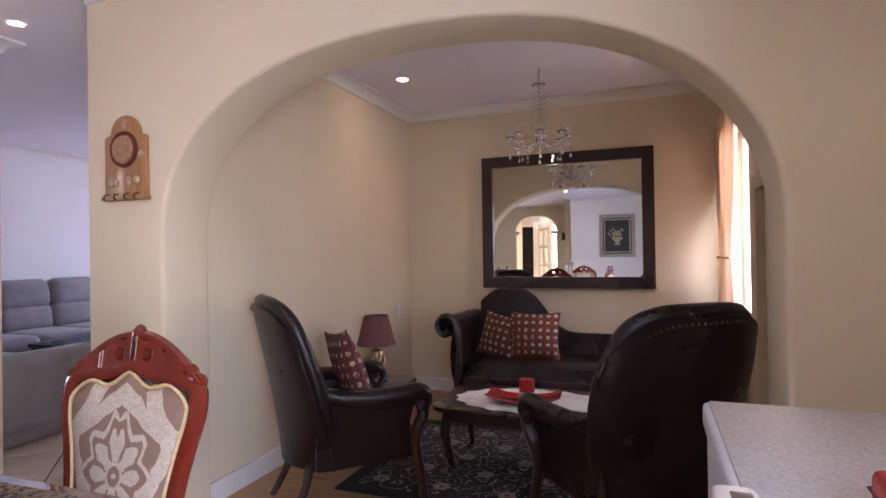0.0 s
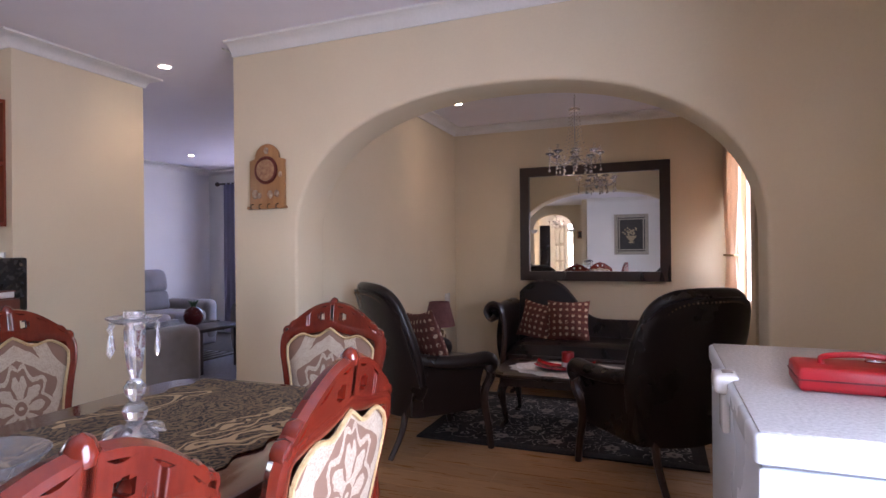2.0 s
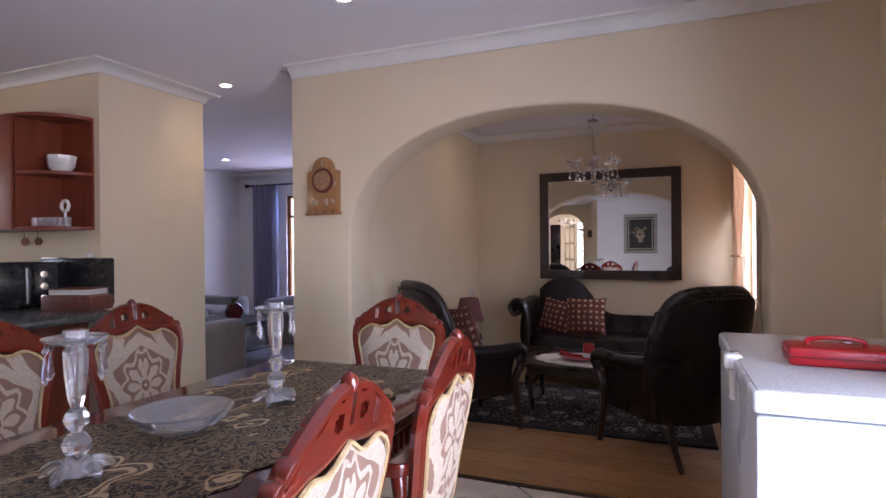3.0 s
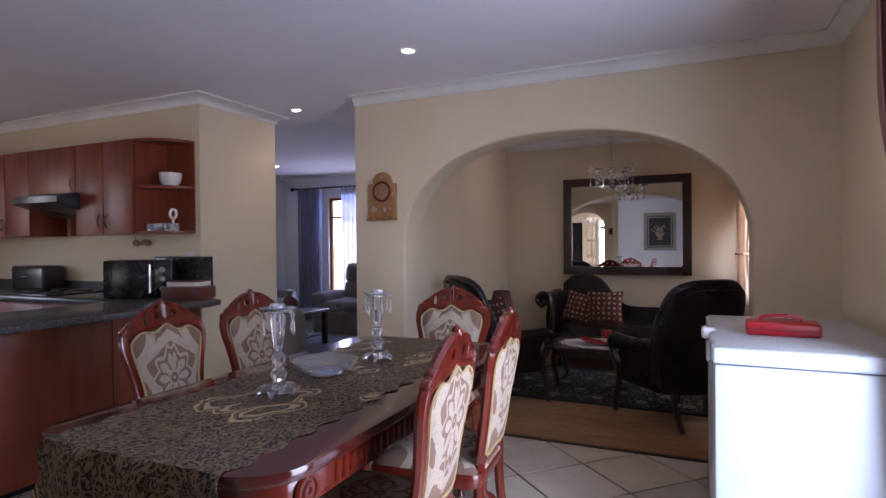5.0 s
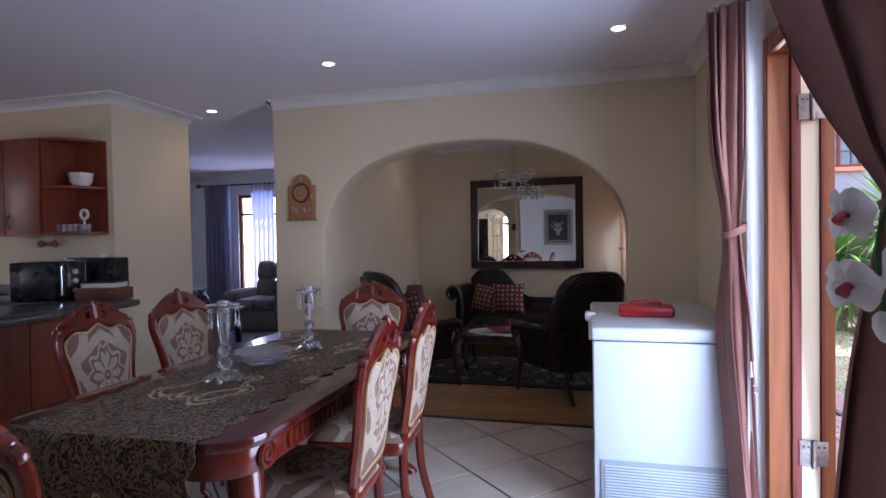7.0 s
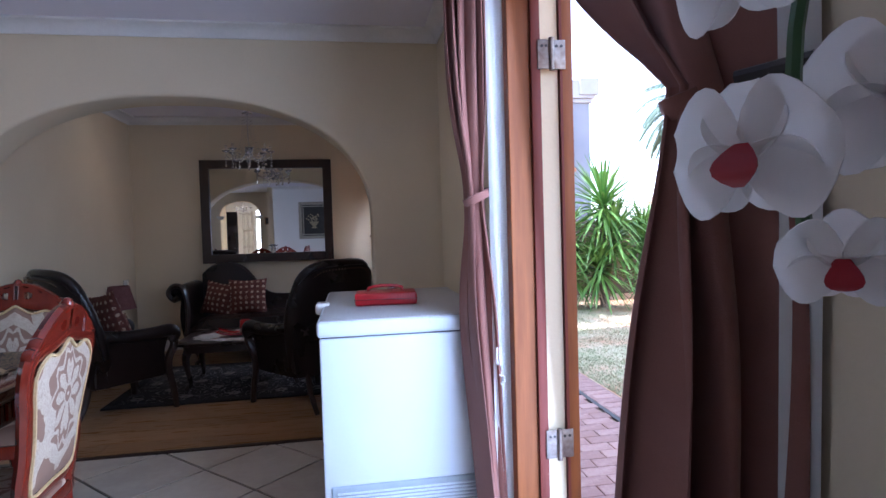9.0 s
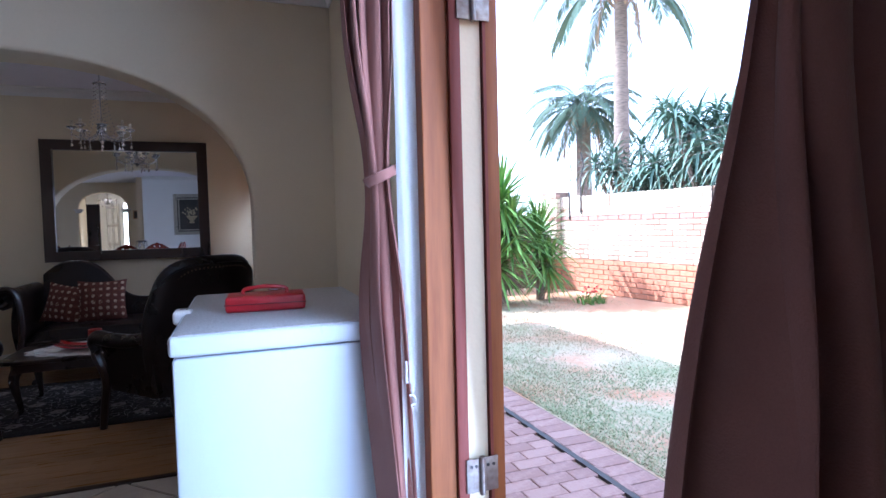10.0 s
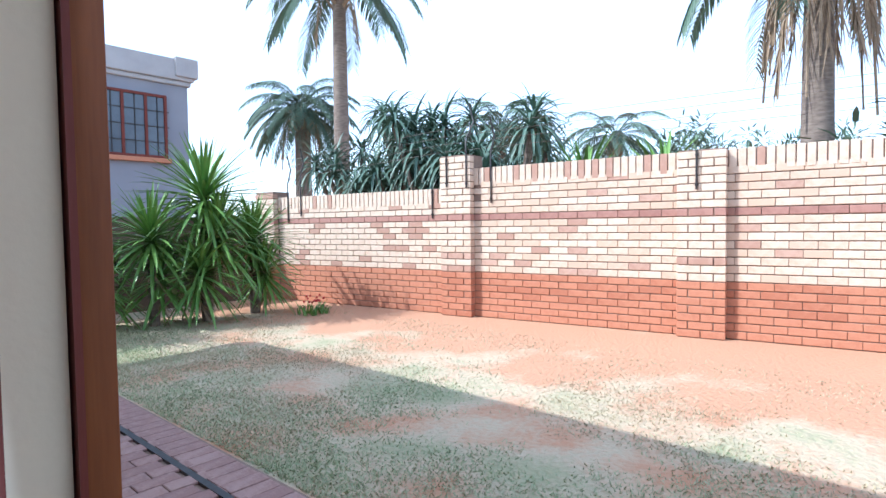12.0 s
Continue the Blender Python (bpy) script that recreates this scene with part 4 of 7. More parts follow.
def cushion(m, s, label):
    t = thing("cushion", m, label, "cushion", "brown dotted cushions")
    part("cover", sheet(lambda u, v: ((u - 0.5) * s * (1 - 0.10 * math.sin(v * math.pi)), 0.065 * (1 - (2 * u - 1) ** 2) ** 0.6 * (1 - (2 * v - 1) ** 2) ** 0.6, (v - 0.5) * s * (1 - 0.10 * math.sin(u * math.pi))), 16, 16, join(None, sheet(lambda u, v: ((u - 0.5) * s * (1 - 0.10 * math.sin(v * math.pi)), -0.065 * (1 - (2 * u - 1) ** 2) ** 0.6 * (1 - (2 * v - 1) ** 2) ** 0.6, (v - 0.5) * s * (1 - 0.10 * math.sin(u * math.pi))), 16, 16))), CUSHION, t)
    return t


cushion(pose(-0.85, 2.77, 0.64, -18, 8, 137), 0.43, "brown patterned cushion leaning in the leather armchair")

# sofa
sofa = thing("sofa", pose(-0.03, 4.42, 0), "dark brown leather camelback sofa with scrolled arms below the mirror", "sofa")


def hump(x):
    return 0.55 + 0.36 * math.exp(-abs((x + 0.45) / 0.31) ** 3)


def sofa_back(u, v):
    x = -0.66 + 1.32 * u
    z = 0.32 + (hump(x) - 0.32) * v
    return (x, 0.24 + 0.10 * v, z)


part("backrest", sheet(sofa_back, 40, 12, thick=0.09), LEATHER, sofa, "humped leather backrest")
part("back_rail", tube([(-0.66 + 1.32 * i / 40, 0.345, hump(-0.66 + 1.32 * i / 40)) for i in range(41)], 0.032, 8), DARKWOOD, sofa, "carved dark top rail")
part("seat", sheet(lambda u, v: (-0.66 + 1.36 * u, -0.34 + 0.62 * v, 0.33 + 0.115 * (1 - abs(2 * u - 1) ** 8) ** 0.5 * (1 - abs(2 * v - 1) ** 6) ** 0.5), 30, 14), LEATHER, sofa, "padded leather seat")
part("seat_rail", slab([(x + 0.02, y - 0.03) for x, y in round_rect(0.69, 0.33, 0.07, 5)], 0.23, 0.34, bev=0.012), DARKWOOD, sofa, "carved seat rail")


def left_arm(u, v):
    """High scrolled end: rises from the seat and rolls outwards."""
    if v < 0.55:
        s = v / 0.55
        x, z = -0.66 - 0.03 * math.sin(s * 3.1), 0.26 + 0.42 * s
    else:
        a = (v - 0.55) / 0.45 * 4.3
        x, z = -0.75 + 0.085 * math.cos(a), 0.68 + 0.085 * math.sin(a)
    return (x, -0.34 + 0.64 * u, z)


part("arm", sheet(left_arm, 8, 30, thick=0.05), LEATHER, sofa, "high rolled leather arm")
part("arm_scroll", tube(spline([(-0.69, -0.352, 0.24), (-0.665, -0.356, 0.45), (-0.67, -0.358, 0.62), (-0.70, -0.36, 0.74), (-0.78, -0.36, 0.765), (-0.83, -0.358, 0.70), (-0.79, -0.356, 0.635), (-0.74, -0.356, 0.665)], 4), 0.024, 8), DARKWOOD, sofa, "dark carved arm front")
ra = spline([(0.44, 0.30, 0.60), (0.56, 0.20, 0.575), (0.68, 0.02, 0.56), (0.745, -0.18, 0.50), (0.76, -0.30, 0.40), (0.72, -0.34, 0.26)], 5)
part("arm", tube(ra, 0.034, 10), DARKWOOD, sofa, "low sweeping open wooden arm")
part("arm_pad", sheet(lambda u, v: (0.46 + 0.26 * u, 0.27 - 0.50 * u ** 1.3, 0.33 + v * (0.20 - 0.08 * u)), 14, 6, thick=0.05), LEATHER, sofa, "leather arm panel")
for sx, sy in ((-0.6, -0.28), (0.64, -0.28), (-0.58, 0.22), (0.60, 0.22)):
    part("leg", cabriole(sx, sy, 0.25, 0.036, 0.014, 0.03), DARKWOOD, sofa)
cushion(pose(-0.20, 4.36, 0.60, -14, 0, 4), 0.37, "brown patterned cushion leaning on the sofa back")
cushion(pose(-0.50, 4.42, 0.59, -16, 8, -24), 0.34, "brown patterned cushion tucked behind another on the sofa")

# coffee table
ct = thing("coffee_table", pose(-0.05, 3.38, 0.012) @ Matrix.Diagonal((1, 1, 0.88, 1)), "dark carved coffee table with cabriole legs on the rug", "coffee table")
part("tabletop", slab(round_rect(0.50, 0.30, 0.10, 6), 0.40, 0.43, bev=0.008), DARKWOOD, ct)
part("apron", slab(round_rect(0.45, 0.25, 0.07, 6), 0.33, 0.40), DARKWOOD, ct, "shaped apron")
for sx in (-1, 1):
    for sy in (-1, 1):
        part("leg", cabriole(sx * 0.40, sy * 0.20, 0.36, 0.036, 0.015, 0.035), DARKWOOD, ct)
dl = thing("doily", pose(-0.03, 3.36, 0.391), "white oval crochet doily on the coffee table", "doily")
oval = [((0.43 + 0.014 * math.cos(16 * a)) * math.cos(a), (0.255 + 0.012 * math.cos(16 * a)) * math.sin(a)) for a in [i * 2 * math.pi / 128 for i in range(128)]]
part("cloth", slab(oval, 0, 0.003), LACE, dl, smooth=None)
bm = bmesh.new()
for k in range(24):
    a = k * 2 * math.pi / 24
    tube([(0.36 * math.cos(a) + 0.03 * math.cos(q), 0.20 * math.sin(a) + 0.03 * math.sin(q), 0.004) for q in [j * 0.785 for j in range(8)]], 0.003, 4, True, bm=bm)
part("crochet_loops", bm, LACE, dl)
tr = thing("tray", pose(-0.06, 3.30, 0.3955, 0, 0, 4) @ Matrix.Diagonal((1.12, 1.1, 1, 1)), "red lacquered rectangular tray with upturned ends on the doily", "tray")
part("dish", sheet(lambda u, v: ((u - 0.5) * 0.36, (v - 0.5) * 0.17, 0.008 + 0.035 * abs(2 * u - 1) ** 3 + 0.014 * abs(2 * v - 1) ** 4), 18, 8, thick=0.008), REDGLOSS, tr)
cd = thing("candle", pose(-0.045, 3.32, 0.405) @ Matrix.Diagonal((1.15, 1.15, 1.15, 1)), "red pillar candle with a white label on the tray", "candle")
part("wax", lathe([(0.0, 0), (0.036, 0), (0.037, 0.004), (0.037, 0.098), (0.034, 0.103), (0.026, 0.097), (0.0, 0.095)], 24), mat("red_wax", (0.42, 0.015, 0.015), None, 0.35), cd)
part("label", lathe([(0.0375, 0.018), (0.0382, 0.018), (0.0382, 0.045), (0.0375, 0.045)], 24, loop=True), PORCELAIN, cd, "white printed band")
part("wick", tube([(0, 0, 0.095), (0.001, 0, 0.11)], 0.0015, 5), BLACK, cd)

# side table and lamp
st = thing("side_table", pose(-1.08, 3.52, 0) @ Matrix.Diagonal((0.9, 0.9, 0.8, 1)), "small dark wooden side table beside the armchair", "side table")
part("tabletop", slab(round_rect(0.24, 0.21, 0.05, 5), 0.47, 0.50, bev=0.007), DARKWOOD, st)
part("apron", slab(round_rect(0.20, 0.17, 0.03, 4), 0.40, 0.47), DARKWOOD, st)
for sx in (-1, 1):
    for sy in (-1, 1):
        part("leg", cabriole(sx * 0.17, sy * 0.14, 0.42, 0.028, 0.012, 0.02), DARKWOOD, st)
lp = thing("table_lamp", pose(-1.07, 3.50, 0.40) @ Matrix.Diagonal((0.86, 0.86, 0.86, 1)), "table lamp with twisted bronze base and brown shade, switched off", "lamp")
part("foot", lathe([(0.0, 0.0), (0.078, 0.0), (0.078, 0.010), (0.05, 0.02), (0.0, 0.022)], 24), mat("cobalt_dish", (0.03, 0.035, 0.16), None, 0.25), lp, "dark blue base dish")
bm = lathe([(0.045, 0.018), (0.05, 0.05), (0.058, 0.10), (0.062, 0.15), (0.058, 0.20), (0.045, 0.235), (0.015, 0.25), (0.012, 0.30)], 20)
part("body", bm, BRONZE, lp, "brown glazed body")
bm = bmesh.new()
for k in range(6):
    a0 = k * math.pi / 3
    tube([((0.05 + 0.012 * math.sin(i / 12 * 3.1)) * math.cos(a0 + i * 0.17), (0.05 + 0.012 * math.sin(i / 12 * 3.1)) * math.sin(a0 + i * 0.17), 0.022 + i * 0.0175) for i in range(13)], 0.009, 6, bm=bm)
part("twisted_rope", bm, mat("pale_gold", (0.55, 0.42, 0.26), (0.42, 0.30, 0.17), 0.35, metal=0.3), lp, "pale twisted ribs")
n = 48
bm = sheet(lambda u, v: ((0.145 - 0.055 * v) * (1 + 0.012 * (int(u * 96) % 2)) * math.cos(u * 2 * math.pi), (0.145 - 0.055 * v) * (1 + 0.012 * (int(u * 96) % 2)) * math.sin(u * 2 * math.pi), 0.28 + 0.22 * v), 96, 3, thick=0.003)
part("shade", bm, SHADE, lp, "pleated brown conical shade")
sk = thing("wall_socket", pose(-1.447, 4.65, 0.74), "white double socket plate on the cream wall", "socket", kind="")
part("plate", box(0, 0.012, -0.06, 0.06, -0.06, 0.06, 0.004), PORCELAIN, sk)
part("switch", box(0.012, 0.018, -0.03, -0.01, 0.015, 0.04, 0.002), PORCELAIN, sk)

# mirror
mx0, mx1, mz0, mz1, my = -0.745, 0.645, 0.925, 2.04, 4.925
mr = thing("wall_mirror", pose((mx0 + mx1) / 2, my - 0.005, (mz0 + mz1) / 2, -0.4), "large wall mirror in a wide dark frame", "mirror")
W2, H2, fw = (mx1 - mx0) / 2, (mz1 - mz0) / 2, 0.092
for outline in ([(-W2, H2), (W2, H2), (W2 - fw, H2 - fw), (-W2 + fw, H2 - fw)], [(-W2, -H2), (-W2 + fw, -H2 + fw), (W2 - fw, -H2 + fw), (W2, -H2)], [(-W2, -H2), (-W2, H2), (-W2 + fw, H2 - fw), (-W2 + fw, -H2 + fw)], [(W2, H2), (W2, -H2), (W2 - fw, -H2 + fw), (W2 - fw, H2 - fw)]):
    part("frame_side", slab(outline, -0.045, -0.004, "y", bev=0.006), DARKWOOD, mr, smooth=None)
part("mirror_glass", box(-W2 + fw - 0.004, W2 - fw + 0.004, -0.02, -0.006, -H2 + fw - 0.004, H2 - fw + 0.004), MIRROR, mr, "silvered glass", smooth=None)


# chandelier
def chandelier(x, y, drop, s=1.0):
    t = thing("chandelier", pose(x, y, H), "crystal chandelier with hanging drops below the ceiling hook", "chandelier")
    part("hook", tube([(0, 0, 0), (0.008, 0, -0.02), (0, 0, -0.04), (-0.008, 0, -0.03)], 0.003, 6), STEEL, t)
    part("crown", lathe([(0.012, -0.10), (0.045, -0.115), (0.05, -0.125), (0.02, -0.13), (0.01, -0.14)], 16), CRYSTAL, t)
    part("chain", tube([(0, 0, -0.03), (0, 0, -drop)], 0.006, 6), CHROME, t)
    for k in range(6):
        a = k * math.pi / 3
        bm = bmesh.new()
        for i in range(14):
            f = i / 13
            r = 0.04 + 0.07 * f ** 2.2
            bmesh.ops.create_icosphere(bm, subdivisions=1, radius=0.006, matrix=Matrix.Translation((r * math.cos(a), r * math.sin(a), -0.13 - (drop - 0.13) * f)))
        part("bead_strand", bm, CRYSTAL, t, "string of crystal beads", smooth=None)
    part("hub", lathe([(0.01, -drop + 0.08), (0.04, -drop + 0.05), (0.025, -drop + 0.02), (0.055, -drop - 0.02), (0.02, -drop - 0.06), (0.0, -drop - 0.085)], 14), CRYSTAL, t).data.shade_flat()
    for k in range(8):
        a = k * math.pi / 4 + 0.2
        c, s_ = math.cos(a), math.sin(a)
        part("arm", tube(spline([(0.03 * c, 0.03 * s_, -drop), (0.10 * c, 0.10 * s_, -drop - 0.05), (0.19 * c, 0.19 * s_, -drop - 0.02), (0.20 * c, 0.20 * s_, -drop + 0.03)], 4), 0.006, 6), CRYSTAL, t)
        part("cup", lathe([(0.006, -drop + 0.02), (0.035, -drop + 0.035), (0.04, -drop + 0.045), (0.012, -drop + 0.04), (0.012, -drop + 0.09), (0.0, -drop + 0.09)], 12, (0.20 * c, 0.20 * s_, 0)), CRYSTAL, t, "crystal candle cup")
        for r, l in ((0.205, 0.09), (0.12, 0.11)):
            bm = bmesh.new()
            for i in range(4):
                lathe([(0.001, 0.0), (0.0075, -0.010), (0.001, -0.02)], 6, (r * c, r * s_, -drop + 0.01 - i * 0.022 * l / 0.09), bm=bm)
            lathe([(0.001, 0.0), (0.011, -0.024), (0.001, -0.036)], 6, (r * c, r * s_, -drop - 0.08 * l / 0.09), bm=bm)
            part("drop", bm, CRYSTAL, t, "faceted crystal drop", smooth=None)


chandelier(-0.09, 4.08, 0.52)

# lounge window and curtain
wd = setting("window_1", box(LW + 0.06, LW + 0.11, WY0, WY1, 0.75, 0.80), TRIM, "white framed lounge window", "window")
for bx in (box(LW + 0.06, LW + 0.11, WY0, WY1, 2.0, 2.05), box(LW + 0.06, LW + 0.11, WY0, WY0 + 0.04, 0.80, 2.0), box(LW + 0.06, LW + 0.11, WY1 - 0.04, WY1, 0.80, 2.0), box(LW + 0.065, LW + 0.105, 4.35, 4.39, 0.80, 2.0)):
    part("window_frame", bx, TRIM, wd)


def curtain_fn(x_of, y_of, z0, z1, folds, amp):
    def fn(u, v):
        z = z0 + (z1 - z0) * v
        a, b = y_of(z)
        c = x_of(z)
        return (c + amp * math.sin(u * folds * 2 * math.pi) * (0.55 + 0.45 * abs(v - 0.5) * 2) + amp * 0.3 * math.sin(u * folds * 4.7 + v * 3), a + (b - a) * u + amp * 0.3 * math.cos(u * folds * 5.1), z)
    return fn


def pinch(z, zt, w):
    return math.exp(-((z - zt) / w) ** 2)


ct2 = thing("curtain", pose(0, 0, 0), "champagne tied-back curtain at the lounge window", "curtain")
part("cloth", sheet(curtain_fn(lambda z: 1.10, lambda z: (4.10 + 0.30 * pinch(z, 1.17, 0.42), 4.84 - 0.20 * pinch(z, 1.17, 0.3)), 0.02, 2.12, 5, 0.035), 70, 30, thick=0.002), GOLDCURT, ct2)
part("tieback", tube([(1.10 + 0.055 * math.cos(a), 4.52 + 0.13 * math.sin(a), 1.17) for a in [i * 0.5236 for i in range(12)]], 0.010, 6, True), PIPING, ct2, "cord tieback")
part("curtain_rod", tube([(1.10, 4.02, 2.13), (1.10, 4.88, 2.13)], 0.012, 8), DARKWOOD, ct2)

# key holder
kh = thing("key_holder", pose(-1.60, 2.127, 1.49) @ Matrix.Diagonal((0.86, 1, 0.80, 1)), "honey wooden key holder with round medallion and brass hooks", "key holder")
o = [(-0.145, 0.0), (0.145, 0.0), (0.145, 0.36)] + [(0.10 * math.cos(a), 0.375 + 0.105 * math.sin(a)) for a in [math.pi * i / 16 for i in range(17)]] + [(-0.145, 0.36)]
part("board", slab(o, -0.022, 0.0, "y", bev=0.005), KEYBOARD, kh)
part("medallion_rim", tube([(0.082 * math.cos(a), -0.026, 0.285 + 0.092 * math.sin(a)) for a in [i * 0.19635 for i in range(32)]], 0.012, 8, True), MERANTI, kh, "dark red rim")
bm = lathe([(0.0, 0.022), (0.05, 0.02), (0.078, 0.012), (0.08, 0.0), (0, 0)], 28)
part("medallion", moved(bm, pose(0, -0.022, 0.285, 90)), mat("painted_disc", (0.45, 0.27, 0.14), (0.22, 0.09, 0.05), 0.5, scale=26), kh, "painted round relief")
part("shelf_lip", box(-0.155, 0.155, -0.038, 0.0, 0.0, 0.022, 0.005), KEYBOARD, kh)
for i in range(4):
    x = -0.105 + 0.07 * i
    part("hook", tube(spline([(x, -0.03, 0.035), (x, -0.05, 0.03), (x, -0.055, 0.008), (x, -0.042, 0.0)], 3), 0.004, 6), STUD, kh, "brass hook")
for x, z, r in ((-0.095, 0.11, 0.03), (0.03, 0.105, 0.026), (0.085, 0.11, 0.024), (0.115, 0.25, 0.018), (0.0, 0.43, 0.022), (-0.06, 0.10, 0.02)):
    bm = bmesh.new()
    bmesh.ops.create_icosphere(bm, subdivisions=2, radius=r, matrix=Matrix.Translation((x, -0.024, z)) @ Matrix.Diagonal((0.8, 0.45, 1.2, 1)))
    part("figurine_relief", bm, mat("relief_paint", (0.50, 0.40, 0.28), (0.28, 0.14, 0.08), 0.5, scale=40), kh, "small painted relief")

# ---- freezer ----
fz = thing("chest_freezer", pose(0, 0, 0), "white chest freezer with a speckled lid against the wall", "freezer")
FX0, FX1, FY0, FY1 = 0.715, 1.380, 0.575, 1.60
part("body", box(FX0 + 0.008, FX1 - 0.008, FY0 + 0.008, FY1, 0.03, 0.835, 0.012), FREEZER, fz)
part("gasket", box(FX0 + 0.016, FX1 - 0.016, FY0 + 0.016, FY1 - 0.01, 0.833, 0.843), mat("grey_rubber", (0.16, 0.17, 0.19), None, 0.7), fz, "grey rubber gasket")
part("lid", box(FX0, FX1, FY0, FY1, 0.8395, 0.897, 0.012, 3), FREEZER, fz, "white lid rim")
part("lid_top", box(FX0 + 0.012, FX1 - 0.012, FY0 + 0.012, FY1 - 0.012, 0.894, 0.901, 0.003), LIDTOP, fz, "speckled grey lid skin")
part("lid_handle", box(FX0 - 0.03, FX0 + 0.03, 1.00, 1.10, 0.862, 0.912, 0.014, 3), PORCELAIN, fz, "white moulded lid handle")
part("handle_catch", box(FX0 - 0.012, FX0 + 0.008, 1.01, 1.09, 0.76, 0.862, 0.008), PORCELAIN, fz)
part("lock_plate", box(FX0 - 0.008, FX0 + 0.018, 1.035, 1.065, 0.911, 0.9145, 0.001), STEEL, fz, "small printed lock plate")
# shade between the slats is painted: white panel given a darker grey-blue
part("grille_frame", box(FX0 + 0.035, FX1 - 0.035, FY0 - 0.002, FY0 + 0.012, 0.06, 0.285, 0.012, 3), mat("shaded_grille_plastic", (0.36, 0.41, 0.45), None, 0.4), fz, "white ventilation panel, coloured darker as shade between the slats")
for i in range(14):
    z = 0.08 + i * 0.0135
    part("grille_slat", box(FX0 + 0.055, FX1 - 0.055, FY0 - 0.008, FY0 - 0.001, z, z + 0.007, 0.002, 1), FREEZER, fz)
for i, (w, y) in enumerate(((0.018, 0.80), (0.018, 0.785), (0.014, 0.772), (0.018, 0.758), (0.016, 0.742), (0.012, 0.73), (0.018, 0.716))):
    part("logo_bar", box(FX1 - 0.105, FX1 - 0.105 + w, FY0 + 0.0065, FY0 + 0.0075, y - 0.005, y + 0.004), IRON, fz, "dark printed mark")
for sx, sy in ((FX0 + 0.06, FY0 + 0.06), (FX1 - 0.06, FY0 + 0.06), (FX0 + 0.06, FY1 - 0.06), (FX1 - 0.06, FY1 - 0.06)):
    part("foot", lathe([(0.02, 0), (0.022, 0.01), (0.016, 0.04)], 12, (sx, sy, 0)), BLACK, fz)
bag = thing("bag", pose(0.995, 1.00, 0.902, 0, 0, -3) @ Matrix.Diagonal((0.84, 0.9, 0.95, 1)), "red leatherette zip bag with a strap handle on the freezer", "bag")
part("body", box(-0.16, 0.16, -0.09, 0.09, 0, 0.058, 0.014, 3), RED, bag)
part("zip", box(-0.162, 0.162, -0.093, 0.093, 0.027, 0.031, 0.001, 1), mat("dark_red_zip", (0.14, 0.005, 0.008), None, 0.5), bag, "dark zip line")
part("strap", tube(spline([(-0.09, 0, 0.056), (-0.085, 0, 0.075), (0, -0.01, 0.085), (0.08, 0, 0.075), (0.085, 0, 0.056)], 4), 0.008, 8), RED, bag, "folded strap")
part("buckle", tube([(0.04 + 0.03 * math.cos(a), -0.01 + 0.02 * math.sin(a), 0.072) for a in [i * 0.628 for i in range(10)]], 0.003, 5, True), CHROME, bag, "metal ring")

# ---- garden door ----
dr = setting("door_1", box(1.398, 1.478, DY1 - 0.006, DY1 + 0.05, 0, DH + 0.02, 0.004), PINE, "varnished timber garden door frame, door standing open", "door")
part("frame_rebate", box(1.478, 1.512, DY1 - 0.02, DY1 + 0.0, 0, DH, 0.003), MERANTI, dr, "reddish rebate strip")
part("frame_jamb", box(1.398, 1.478, DY0 - 0.05, DY0 + 0.006, 0, DH + 0.02, 0.004), PINE, dr)
part("frame_head", box(1.40, 1.476, DY0 + 0.006, DY1 - 0.006, DH - 0.055, DH + 0.02, 0.004), PINE, dr)
part("sill", box(1.44, 1.66, DY0, DY1, -0.03, 0.012, 0.006), MERANTI, dr, "worn timber threshold")
leaf = part("door_leaf", box(1.585, 1.63, DY1 - 0.012, DY1 + 0.10, 0.015, DH - 0.01, 0.003), PINE, dr, "open timber glazed leaf")
part("leaf_edge", box(1.583, 1.592, DY1 - 0.014, DY1 + 0.03, 0.02, DH - 0.02), MERANTI, leaf, "red-brown leaf edge")
for bx in (box(1.586, 1.629, DY1 + 0.10, DY1 + 0.95, 0.015, 0.28, 0.003), box(1.586, 1.629, DY1 + 0.10, DY1 + 0.95, 1.93, DH - 0.01, 0.003), box(1.586, 1.629, DY1 + 0.95, DY1 + 1.05, 0.015, DH - 0.01, 0.003), box(1.586, 1.629, DY1 + 0.10, DY1 + 0.95, 1.05, 1.12, 0.003)):
    part("leaf_rail", bx, PINE, leaf)
for hz in (0.46, 1.81):
    hg = part("hinge", box(1.50, 1.60, DY1 - 0.026, DY1 - 0.020, hz - 0.05, hz + 0.05, 0.002), STEEL, dr, "worn steel hinge")
    part("hinge_pin", tube([(1.548, DY1 - 0.03, hz - 0.055), (1.548, DY1 - 0.03, hz + 0.055)], 0.009, 10), STEEL, hg)
    for dx in (1.515, 1.53, 1.567, 1.585):
        part("screw", lathe([(0.005, 0), (0.005, 0.003)], 8), IRON, hg).matrix_local = pose(dx, DY1 - 0.025, hz + 0.028, 90)


